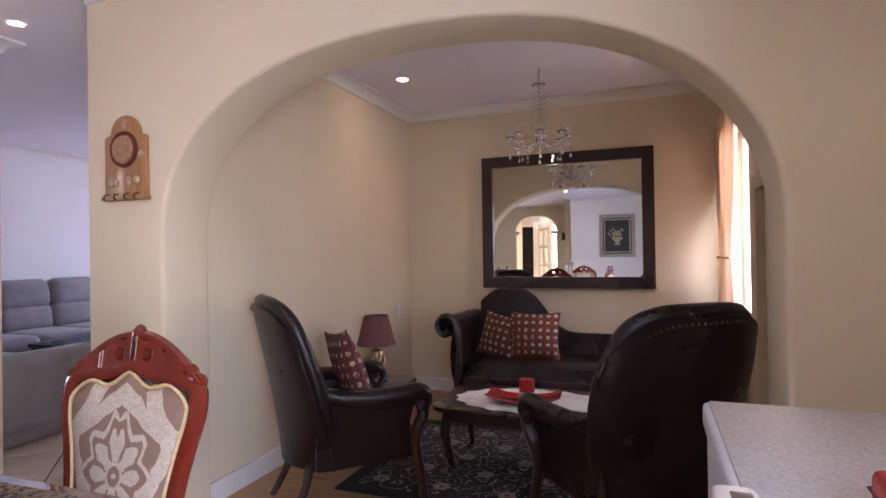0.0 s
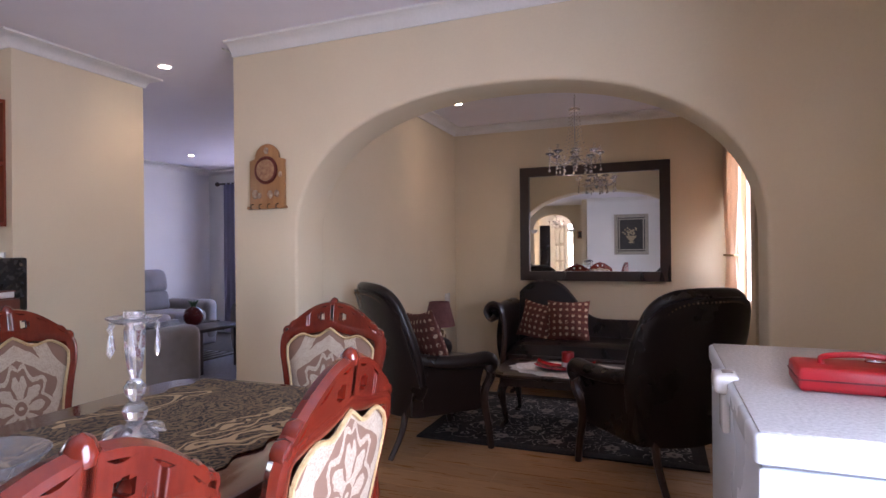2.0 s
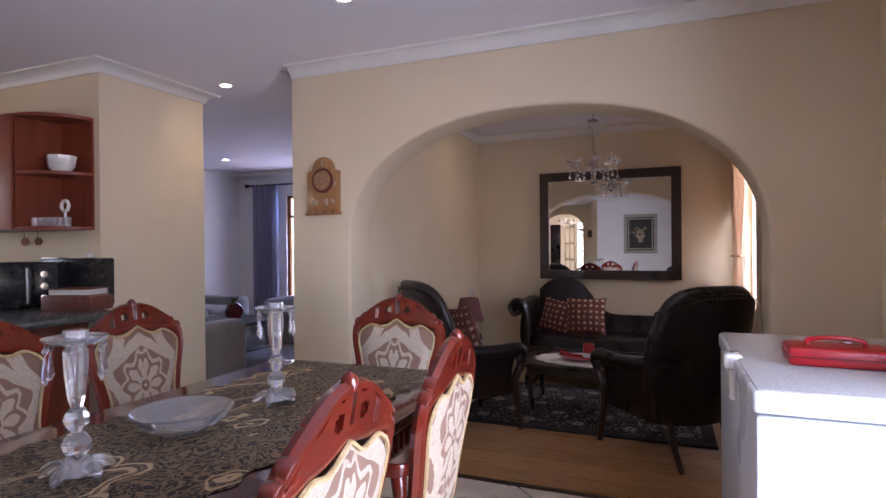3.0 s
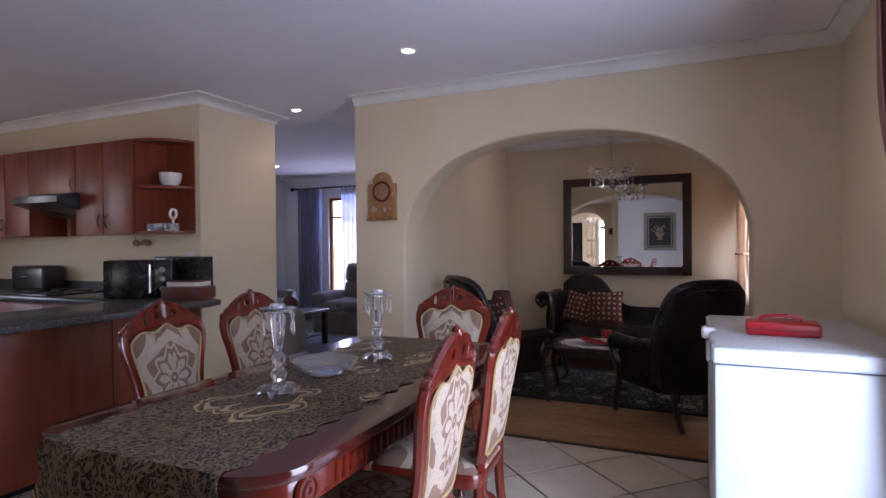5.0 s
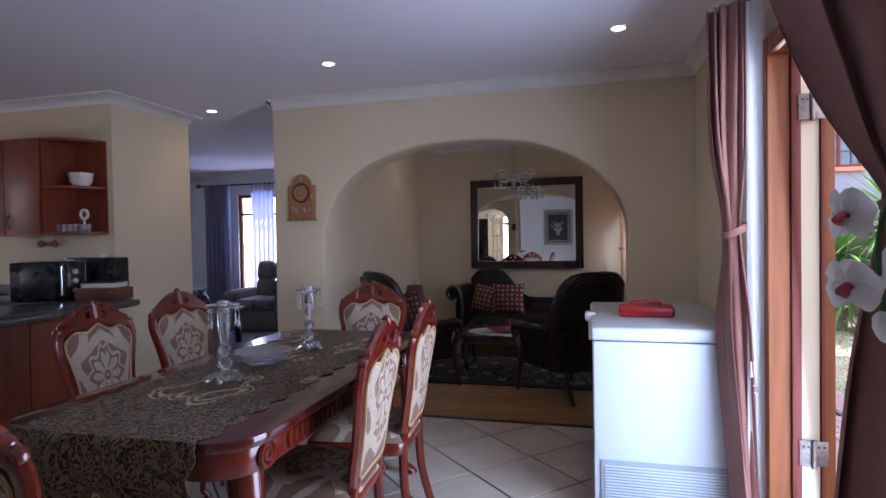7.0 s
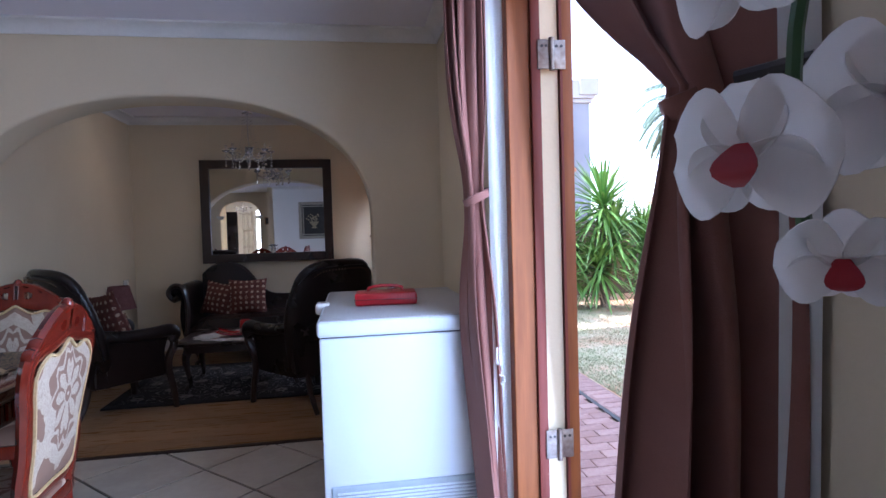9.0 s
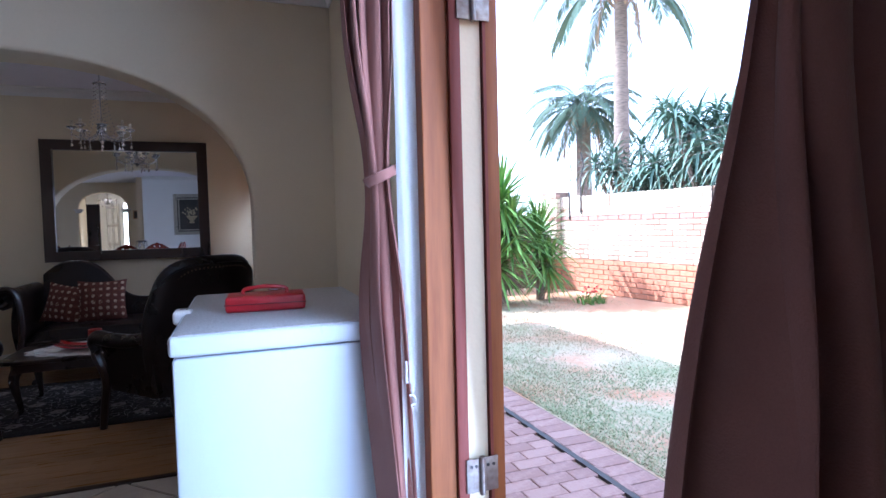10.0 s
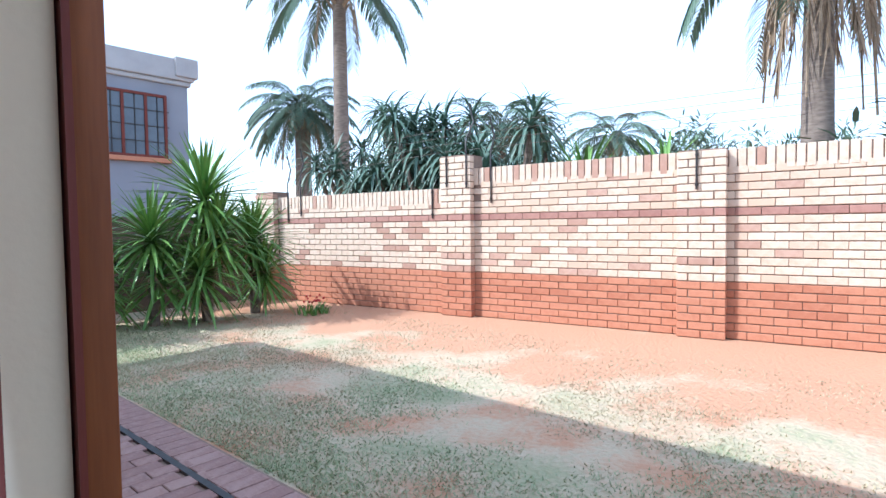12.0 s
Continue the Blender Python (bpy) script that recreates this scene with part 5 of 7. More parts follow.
# left curtain: hangs at the door's far side, tied at mid height
def left_curt(u, v):
    z = 0.03 + 2.24 * v
    p = pinch(z, 1.33, 0.28)
    low = max(0.0, 1.33 - z)
    c = 1.284 + 0.018 * p + 0.046 * low
    w = 0.068 - 0.040 * p - 0.024 * low
    d = 0.10 - 0.055 * p
    a = u * 2 * math.pi * 5
    return (c + (2 * u - 1) * w + 0.012 * math.cos(a * 1.3 + z), 0.50 - 0.06 * low * 0.6 + d * math.sin(a) * (0.6 + 0.3 * math.sin(z * 2 + u * 5)), z)


lc = thing("curtain", pose(0, 0, 0), "mauve-brown curtain with white lining, tied back beside the freezer", "curtain", "garden door curtains")
part("cloth", sheet(left_curt, 110, 40, thick=0.002), CURTAIN, lc)
part("lining", sheet(lambda u, v: (1.340 + 0.066 * u, 0.440 - 0.012 * u + 0.006 * math.sin(u * 9 + v * 4), 0.02 + 2.25 * v), 14, 30, thick=0.002), LINING, lc, "white lining turned outwards")
part("tieback", tube([(1.306 + 0.042 * math.cos(a), 0.49 + 0.056 * math.sin(a), 1.335 + 0.02 * math.cos(a)) for a in [i * 0.5236 for i in range(12)]], 0.009, 6, True, flat=1.8), CURTAIN, lc, "cloth tieback")
part("care_label", box(1.345, 1.365, 0.422, 0.425, 0.735, 0.80, 0.001), LINING, lc, "small white care label")
part("hem_hook", tube(spline([(1.355, 0.424, 0.70), (1.37, 0.419, 0.695), (1.372, 0.419, 0.675), (1.358, 0.42, 0.67)], 3), 0.004, 6), PORCELAIN, lc, "white plastic hook")
part("holdback", tube([(1.33, 0.50, 1.36), (1.44, 0.58, 1.37)], 0.010, 8), IRON, lc, "dark wall holdback")


def right_curt(u, v):
    z = 0.03 + 2.24 * v
    p = pinch(z, 1.385, 0.24)
    up, low = max(0.0, z - 1.42), max(0.0, 1.42 - z)
    w = 0.080 - 0.062 * p + 0.058 * low
    a = u * 2 * math.pi * 3.1 + 0.6
    far = max(0.0, 2 * u - 1)
    y = -0.80 - 0.05 * far + (0.050 - 0.038 * p * (1 - far)) * math.sin(a) + (1 - u) * min(0.74, 0.90 * up ** 0.8) + 0.02 * low
    return (1.348 - 0.040 * p - 0.025 * low + ((2 * u - 1) * w if u < 0.5 else far * (0.085 + 0.040 * p + 0.02 * low)) + 0.010 * math.cos(a * 1.4 + z), y, z)


rc = thing("curtain", pose(0, 0, 0), "mauve-brown curtain swept back beside the garden door", "curtain", "garden door curtains")
part("cloth", sheet(right_curt, 110, 44, thick=0.002), CURTAIN, rc)
part("tieback", tube([(1.308 + 0.026 * math.cos(a), -0.79 + 0.022 * math.sin(a), 1.385 + 0.010 * math.cos(a)) for a in [i * 0.5236 for i in range(12)]], 0.008, 6, True, flat=2.2), CURTAIN, rc, "cloth tieback")
part("lining", sheet(lambda u, v: (1.392 + 0.035 * u, -0.85 - 0.03 * u + 0.006 * math.sin(v * 8), 0.03 + 2.2 * v), 6, 12, thick=0.002), LINING, rc, "pale lining edge")
part("holdback", tube([(1.36, -0.82, 1.41), (1.41, -0.90, 1.415), (1.44, -0.96, 1.42)], 0.010, 8), IRON, rc, "dark wall holdback")
rd = thing("curtain_rod", pose(0, 0, 0), "dark curtain rod above the garden door", "curtain rod")
part("pole", tube([(1.35, -1.2, 2.28), (1.35, 0.85, 2.28)], 0.014, 10), DARKWOOD, rd)
part("bracket", tube([(1.35, 0.70, 2.28), (1.44, 0.70, 2.26)], 0.010, 8), DARKWOOD, rd)

# orchid in a tall vase, picture beside it
vs = thing("floor_vase", pose(1.31, -1.22, 0), "tall purple patterned floor vase holding white orchids", "vase")
part("vessel", lathe([(0.0, 0.0), (0.075, 0.0), (0.085, 0.05), (0.10, 0.3), (0.105, 0.6), (0.085, 0.85), (0.055, 1.0), (0.062, 1.06), (0.054, 1.06), (0.045, 0.99), (0.0, 0.9)], 28), PURPLE, vs)
oc = thing("orchid", pose(1.31, -1.22, 1.04), "white moth orchid with crimson centres in the purple vase", "orchid")


def flower(p, aim, s):
    holder = part("flower", lathe([(0.0, -0.004), (0.006, 0), (0.0, 0.006)], 8), ORCHRED, oc, "open white flower with crimson lip")
    holder.matrix_local = look(Vector(p), Vector(p) + Vector(aim))
    for k, (a, l, w) in enumerate(((90, 0.042, 0.024), (215, 0.042, 0.022), (325, 0.042, 0.022), (8, 0.046, 0.040), (172, 0.046, 0.040))):
        ar = radians(a)

        def petal(u, v, ar=ar, l=l, w=w, k=k):
            r = v * l * s
            t = (u - 0.5) * 2 * w * s * math.sin(min(1, v * 0.9 + 0.1) * math.pi * 0.93) ** 0.8
            cz = 0.010 * s * v * v - 0.006 * s * (2 * u - 1) ** 2 + (0.002 if k < 3 else 0)
            return (r * math.cos(ar) - t * math.sin(ar), r * math.sin(ar) + t * math.cos(ar), cz)
        part("petal", sheet(petal, 8, 8, thick=0.0008), PETAL, holder)
    part("lip", sheet(lambda u, v: ((u - 0.5) * 0.026 * s * math.sin(v * 2.6 + 0.3), 0.008 * s - 0.024 * s * v, -0.004 - 0.014 * s * math.sin(v * 2.5)), 6, 6, thick=0.001), ORCHRED, holder, "crimson lip")


stem = spline([(0, 0, 0), (-0.02, 0, 0.22), (-0.05, -0.01, 0.38), (-0.12, -0.01, 0.43), (-0.19, -0.01, 0.38), (-0.225, -0.01, 0.28), (-0.22, -0.01, 0.17)], 5)
part("stem", tube(stem, 0.004, 6), LEAFDARK, oc)
for p, aim, s in (((-0.085, -0.04, 0.415), (-0.5, -0.85, 0.05), 1.15), ((-0.165, -0.02, 0.44), (0.1, -0.75, 0.75), 1.0), ((-0.175, -0.03, 0.355), (-0.35, -1, 0.1), 1.0), ((-0.265, -0.02, 0.31), (-0.95, -0.3, -0.1), 0.85), ((-0.185, -0.03, 0.24), (-0.35, -1, 0.1), 1.0), ((-0.262, -0.02, 0.215), (-0.9, -0.5, -0.2), 0.85), ((-0.208, -0.02, 0.16), (-0.6, -0.7, -0.5), 0.65)):
    flower(p, aim, s)
for a, l, dz in ((195, 0.17, 0.17), (230, 0.15, 0.13), (60, 0.12, 0.10), (265, 0.16, 0.09)):
    ar = radians(a)
    part("leaf", sheet(lambda u, v, ar=ar, l=l, dz=dz: (v * l * math.cos(ar) - (u - 0.5) * 0.10 * math.sin(math.pi * (v * 0.92 + 0.05)) * math.sin(ar), v * l * math.sin(ar) + (u - 0.5) * 0.10 * math.sin(math.pi * (v * 0.92 + 0.05)) * math.cos(ar), dz * math.sin(v * 2.2) + 0.02 * abs(2 * u - 1)), 6, 12, thick=0.002), LEAFDARK, oc, "thick glossy leaf")


def picture(m, w, h, fw, label, frame_m, art_m, motif):
    t = thing("picture", m, label, "picture")
    for outline in ([(-w, h), (w, h), (w - fw, h - fw), (-w + fw, h - fw)], [(-w, -h), (-w + fw, -h + fw), (w - fw, -h + fw), (w, -h)], [(-w, -h), (-w, h), (-w + fw, h - fw), (-w + fw, -h + fw)], [(w, h), (w, -h), (w - fw, -h + fw), (w - fw, h - fw)]):
        part("frame_side", slab(outline, -0.035, -0.003, "y", bev=0.007), frame_m, t, smooth=None)
    part("canvas", box(-w + fw - 0.004, w - fw + 0.004, -0.012, -0.004, -h + fw - 0.004, h - fw + 0.004), art_m, t, smooth=None)
    if motif:
        bm = lathe([(0.02, -0.20), (0.07, -0.19), (0.03, -0.15), (0.10, -0.07), (0.12, -0.03), (0.09, -0.03)], 16, squash=(1, 0.05), at=(0, -0.016, 0))
        for i in range(26):
            a, r = random.uniform(0, math.pi), random.uniform(0.02, 0.19)
            bmesh.ops.create_icosphere(bm, subdivisions=1, radius=0.022, matrix=Matrix.Translation((r * math.cos(a), -0.014, r * math.sin(a) * 0.95 - 0.01)) @ Matrix.Diagonal((1, 0.15, 1, 1)))
        part("flower_vase_motif", bm, mat("embroidery_gold", (0.45, 0.38, 0.24), (0.30, 0.24, 0.14), 0.8, scale=40), t, "gold vase of flowers")
        for dz in (-1, 1):
            part("inner_frame", box(-w + fw, w - fw, -0.026, -0.012, dz * (h - fw - 0.035) - 0.012, dz * (h - fw - 0.035) + 0.012), GILT, t)
        for dx in (-1, 1):
            part("inner_frame", box(dx * (w - fw - 0.035) - 0.012, dx * (w - fw - 0.035) + 0.012, -0.026, -0.012, -h + fw + 0.05, h - fw - 0.05), GILT, t)
    return t


picture(pose(-0.07, -2.997, 1.65, 0, 0, 180), 0.37, 0.46, 0.075, "ornate silver-gilt framed vase picture on the white wall", GILT, CANVAS, True)
picture(pose(1.437, -1.28, 1.93, 0, 0, -90), 0.32, 0.30, 0.05, "dark wooden framed picture beside the garden door", DARKWOOD, CANVAS, False)
pl = picture(pose(-1.35, -4.457, 1.72, 0, 0, 180), 0.12, 0.10, 0.02, "small dark brown plaque on the entrance wall", KEYBOARD, CANVAS, False)
fd = thing("french_door", pose(-2.07, -5.35, 0, 0, 0, 60), "white glazed double-panel door standing ajar in the hall", "door")
for x in (-0.36, 0.0, 0.36):
    part("stile", box(x - 0.035, x + 0.035, -0.02, 0.02, 0.01, 2.03, 0.003), PORCELAIN, fd)
for z in (0.08, 0.55, 1.02, 1.49, 1.96):
    for x0 in (-0.325, 0.035):
        part("rail", box(x0, x0 + 0.29, -0.018, 0.018, z - 0.03, z + 0.03, 0.003), PORCELAIN, fd)
for x0 in (-0.325, 0.035):
    part("pane", box(x0, x0 + 0.29, -0.003, 0.003, 0.11, 1.93), PANE, fd).visible_shadow = False
dd = thing("wooden_door", pose(-2.50, -4.75, 0, 0, 0, -12), "narrow dark wooden door leaf standing open in the hall", "door")
part("leaf", box(-0.02, 0.26, -0.022, 0.022, 0.0, 2.0, 0.003), DARKWOOD, dd)
part("handle", tube([(0.21, 0.02, 1.0), (0.21, 0.06, 1.0), (0.13, 0.06, 1.0)], 0.009, 6), CHROME, dd, "metal lever handle")
for x in (-2.60, -1.62):
    cp = thing("capital", pose(x, -4.455, 1.78), "small white plaster capital at the entrance arch", "capital", "capitals at the entrance arch")
    part("block", slab([(-0.06, 0.0), (0.06, 0.0), (0.075, 0.05), (0.10, 0.06), (0.10, 0.09), (-0.10, 0.09), (-0.10, 0.06), (-0.075, 0.05)], 0.0, 0.07, "y"), PORCELAIN, cp, smooth=None)
gate = thing("entrance_gate", pose(-1.70, -6.27, 0), "white barred security gate in the entrance opening", "gate")
for i in range(6):
    part("bar", tube([(-0.225 + i * 0.09, 0, 0.02), (-0.225 + i * 0.09, 0, 2.04)], 0.009, 6), PORCELAIN, gate)
for z in (0.04, 0.75, 1.4, 2.03):
    part("rail", box(-0.272, 0.272, -0.012, 0.012, z - 0.015, z + 0.015), PORCELAIN, gate)
chandelier(-2.12, -5.05, 0.42)

# ---- kitchen ----
def cabinet_door(t, x0, x1, y, z0, z1, handle):
    d = part("door", box(x0 + 0.003, x1 - 0.003, y - 0.018, y, z0, z1, 0.003), CHERRY, t, "cherry door")
    if handle:
        part("handle", tube(spline([(handle, y - 0.018, z0 + 0.05), (handle + 0.010, y - 0.04, z0 + 0.075), (handle + 0.012, y - 0.045, z0 + 0.10), (handle + 0.010, y - 0.04, z0 + 0.125), (handle, y - 0.018, z0 + 0.15)], 3), 0.006, 6), STEEL, d, "bowed metal handle")


def upper(x0, x1, z0, z1, doors, label):
    t = thing("wall_cabinet", pose(0, 0, 0), label, "cabinet", "kitchen wall cabinets")
    part("body", box(x0 + 0.001, x1 - 0.001, 1.20, 1.497, z0, z1), CHERRY, t)
    w = (x1 - x0) / doors
    for i in range(doors):
        hx = x0 + w * (i + 1) - 0.045 if i % 2 == 0 else x0 + w * i + 0.04
        cabinet_door(t, x0 + w * i, x0 + w * (i + 1), 1.199, z0 + 0.003, z1 - 0.003, hx)


CB, CT = 1.40, 2.13
upper(-3.93, -3.26, CB, CT, 2, "cherry two-door kitchen wall cabinet with bowed handles")
upper(-4.55, -3.93, 1.72, CT, 1, "short cherry wall cabinet above the cooker hood")
upper(-5.25, -4.55, CB, CT, 2, "cherry two-door kitchen wall cabinet with bowed handles")
upper(-5.98, -5.25, CB, CT, 2, "cherry two-door kitchen wall cabinet with bowed handles")
sh = thing("corner_shelf", pose(0, 0, 0), "open cherry corner shelf with curved front at the cabinet end", "shelf")
quarter = [(-3.26, 1.497), (-3.26, 1.20)] + [(-3.26 + 0.31 * math.sin(a), 1.497 - 0.297 * math.cos(a)) for a in [math.pi / 2 * i / 12 for i in range(1, 13)]]
for z in (CB, 1.75, CT - 0.02):
    part("shelf_board", slab(quarter, z, z + 0.02), CHERRY, sh)
part("back_panel", box(-3.26, -2.95, 1.485, 1.498, CB, CT), CHERRY, sh)
part("side_panel", box(-3.262, -3.25, 1.20, 1.497, CB, CT), CHERRY, sh)
bw = thing("bowl", pose(-3.06, 1.36, 1.77), "white square porcelain bowl on the corner shelf", "bowl")
part("vessel", lathe([(0.0, 0), (0.05, 0), (0.075, 0.03), (0.085, 0.10), (0.08, 0.10), (0.068, 0.03), (0.0, 0.012)], 8), PORCELAIN, bw)
tr2 = thing("trinket", pose(-3.06, 1.38, CB + 0.02), "small white heart-shaped ornament on the shelf", "ornament")
part("ring", tube([(0.035 * math.cos(a), 0, 0.135 + 0.035 * math.sin(a)) for a in [i * 0.5236 for i in range(12)]], 0.011, 6, True), PORCELAIN, tr2)
part("stand", lathe([(0.03, 0), (0.03, 0.01), (0.008, 0.02), (0.008, 0.1)], 12), PORCELAIN, tr2)
for i in range(6):
    g = thing("drinking_glass", pose(-3.21 + i * 0.044, 1.29 + 0.012 * i, CB + 0.02), "small clear drinking glass on the shelf", "glass", "glasses on the corner shelf")
    part("vessel", lathe([(0.0, 0), (0.018, 0), (0.02, 0.06), (0.0185, 0.06), (0.016, 0.006), (0.0, 0.006)], 12), CRYSTAL, g)
hd = thing("cooker_hood", pose(-4.17, 1.497, 1.56), "black slanted cooker hood below the short cabinet", "cooker hood")
part("canopy", slab([(-0.0, 0.18), (-0.36, 0.18), (-0.50, 0.15), (-0.50, 0.10), (-0.16, 0.0), (0, 0)], -0.30, 0.30, "x", bev=0.004), mat("charcoal_enamel", (0.03, 0.032, 0.036), None, 0.3), hd)
part("lamp_cover", box(0.12, 0.24, -0.14, -0.06, -0.006, 0.002), CHROME, hd)
part("switch_panel", box(0.0, 0.1, -0.503, -0.499, 0.115, 0.135), STEEL, hd)
# cherry panel; the orange light falling on it is put into its colour
part("splash_panel", box(-0.31, 0.31, -0.012, -0.002, -0.16, 0.0), mat("lit_cherry_panel", (0.42, 0.075, 0.018), (0.34, 0.055, 0.014), 0.4, scale=4), hd, "cherry panel under the hood, coloured as if lit orange")
# base units along the wall and the peninsula
for x0, x1 in ((-5.98, -5.2), (-5.2, -4.55), (-4.55, -3.9), (-3.9, -3.06)):
    t = thing("base_cabinet", pose(0, 0, 0), "cherry kitchen base cabinet under the dark counter", "cabinet", "kitchen base cabinets")
    part("body", box(x0 + 0.001, x1 - 0.001, 0.92, 1.497, 0.10, 0.875), CHERRY, t)
    part("plinth", box(x0 + 0.001, x1 - 0.001, 0.97, 1.45, 0.0, 0.10), BLACK, t)
    cabinet_door(t, x0, x1, 0.919, 0.12, 0.86, x0 + 0.05)
for y0, y1 in ((0.50, 1.16), (-0.16, 0.50), (-0.82, -0.16), (-1.50, -0.82)):
    t = thing("peninsula_cabinet", pose(0, 0, 0), "cherry peninsula cabinet with plain back panel facing the table", "cabinet", "peninsula cabinets")
    part("body", box(-3.06, -2.56, y0 + 0.001, y1 - 0.001, 0.06, 0.875), CHERRY, t)
    part("back_panel", box(-2.56, -2.54, y0 + 0.003, y1 - 0.003, 0.05, 0.874, 0.003), CHERRY, t, "cherry back panel")
    part("plinth", box(-3.0, -2.60, y0 + 0.001, y1 - 0.001, 0.0, 0.06), BLACK, t)
wt = thing("worktop", pose(0, 0, 0), "dark granite-look laminate worktop on the kitchen cabinets", "worktop")
part("wall_run", box(-5.98, -3.08, 0.88, 1.498, 0.88, 0.92, 0.008), COUNTER, wt)
part("peninsula_run", slab([(-3.08, -1.55), (-2.42, -1.55), (-2.385, -1.45), (-2.385, 1.12), (-2.43, 1.24), (-2.60, 1.30), (-2.91, 1.495), (-3.08, 1.495)], 0.88, 0.92, bev=0.008), COUNTER, wt)
part("upstand", box(-5.98, -3.2, 1.478, 1.4985, 0.92, 1.00), COUNTER, wt, "dark upstand")
mw = thing("microwave", pose(-3.16, 1.20, 0.92, 0, 0, 38), "black microwave oven with chrome door bar on the worktop", "microwave")
part("case", box(-0.23, 0.23, -0.17, 0.17, 0.01, 0.28, 0.01), BLACK, mw)
part("door", box(-0.225, 0.10, -0.186, -0.17, 0.02, 0.27, 0.006), BLACK, mw, "glossy black door")
part("handle", tube([(0.085, -0.20, 0.04), (0.085, -0.205, 0.25)], 0.010, 8), CHROME, mw, "chrome bar")
part("control_panel", box(0.11, 0.225, -0.182, -0.17, 0.02, 0.27, 0.004), BLACK, mw)
for i in range(3):
    part("knob", moved(lathe([(0.022, 0), (0.02, 0.012), (0.0, 0.013)], 14), pose(0.168, -0.182, 0.07 + 0.07 * i, 90)), CHROME, mw)
bx2 = thing("hotplate", pose(-2.98, 1.40, 0.92, 0, 0, 5), "black boxy appliance against the kitchen wall", "appliance")
part("case", box(-0.22, 0.22, -0.08, 0.08, 0.0, 0.30, 0.012), BLACK, bx2)
part("trim", box(-0.20, -0.06, -0.085, -0.02, 0.30, 0.305), CHROME, bx2)
part("trim", box(0.04, 0.16, -0.085, -0.02, 0.30, 0.305), CHROME, bx2)
wb = thing("wooden_box", pose(-2.72, 1.22, 0.92, 0, 0, 14), "red-brown wooden box with brass clasps on the worktop", "box")
part("case", box(-0.16, 0.16, -0.09, 0.09, 0, 0.085, 0.004), mat("reddish_box_wood", (0.16, 0.045, 0.025), (0.11, 0.03, 0.018), 0.4, scale=5, stretch=(1, 5, 5)), wb)
for x in (-0.09, 0.09):
    part("clasp", box(x - 0.012, x + 0.012, -0.093, -0.089, 0.05, 0.065), STUD, wb)
bk = thing("book", pose(-2.74, 1.24, 1.005, 0, 0, 16), "thick white-edged book lying on the wooden box", "book")
part("pages", box(-0.125, 0.125, -0.08, 0.08, 0.004, 0.036, 0.002), PORCELAIN, bk)
part("cover", box(-0.13, 0.13, -0.085, 0.085, 0.036, 0.041, 0.001), MERANTI, bk)
part("cover", box(-0.13, 0.13, -0.085, 0.085, 0.0, 0.004, 0.001), MERANTI, bk)
kb = thing("knife_block", pose(-3.56, 1.30, 0.92), "wooden knife block with black handles on the worktop", "knife block")
part("block", moved(box(-0.05, 0.05, -0.06, 0.06, 0.0, 0.18, 0.006), pose(0, 0, 0, -12)), KEYBOARD, kb)
for i in range(5):
    part("knife_handle", tube([(-0.04 + 0.02 * i, 0.03, 0.17), (-0.06 + 0.02 * i, 0.02 - 0.01 * i, 0.27 - 0.01 * (i % 2))], 0.010, 8), BLACK, kb)
hb = thing("hob", pose(-4.20, 1.18, 0.92), "black glass hob with burner rings on the worktop", "hob")
part("glass", box(-0.29, 0.29, -0.24, 0.24, 0, 0.012, 0.004), BLACK, hb)
for x, y, r in ((-0.14, -0.1, 0.08), (0.14, -0.1, 0.065), (-0.14, 0.12, 0.065), (0.14, 0.12, 0.08)):
    part("burner", lathe([(r, 0.012), (r, 0.024), (r * 0.6, 0.03), (0.0, 0.03)], 18, (x, y, 0)), IRON, hb)
tst = thing("bread_bin", pose(-4.75, 1.36, 0.92), "dark brown bread bin at the back of the worktop", "bread bin")
part("case", box(-0.24, 0.24, -0.10, 0.10, 0, 0.22, 0.03, 3), DARKWOOD, tst)
part("handle", tube([(-0.05, -0.11, 0.12), (0.05, -0.11, 0.12)], 0.008, 6), CHROME, tst)
so = thing("wall_socket", pose(-2.99, 1.497, 1.19), "white socket plate on the kitchen wall", "socket")
part("plate", box(-0.035, 0.035, -0.012, 0, -0.06, 0.06, 0.003), PORCELAIN, so)
part("switch", box(-0.01, 0.01, -0.017, -0.012, 0.01, 0.035, 0.002), PORCELAIN, so)
for x in (-3.60, -3.46):
    h = thing("hanging_ornament", pose(x, 1.46, 1.39), "small orange wooden heart hanging under the cabinet", "ornament", "hearts under the cabinet")
    part("cord", tube([(0, 0, 0.01), (0, 0, -0.03)], 0.002, 5), IRON, h)
    part("heart", sheet(lambda u, v: ((u - 0.5) * 0.07 * math.sin(v * 2.6 + 0.35), 0.0, -0.03 - 0.055 * (1 - v)), 8, 8, thick=0.012), PINE, h)

# ---- living room beyond the passage ----
lr = thing("rug", pose(-4.1, 4.0, 0.001), "grey shaggy rug under the living room table", "rug")
part("rug_body", box(-0.9, 0.9, -0.8, 0.8, 0, 0.02, 0.006), GREYRUG, lr)


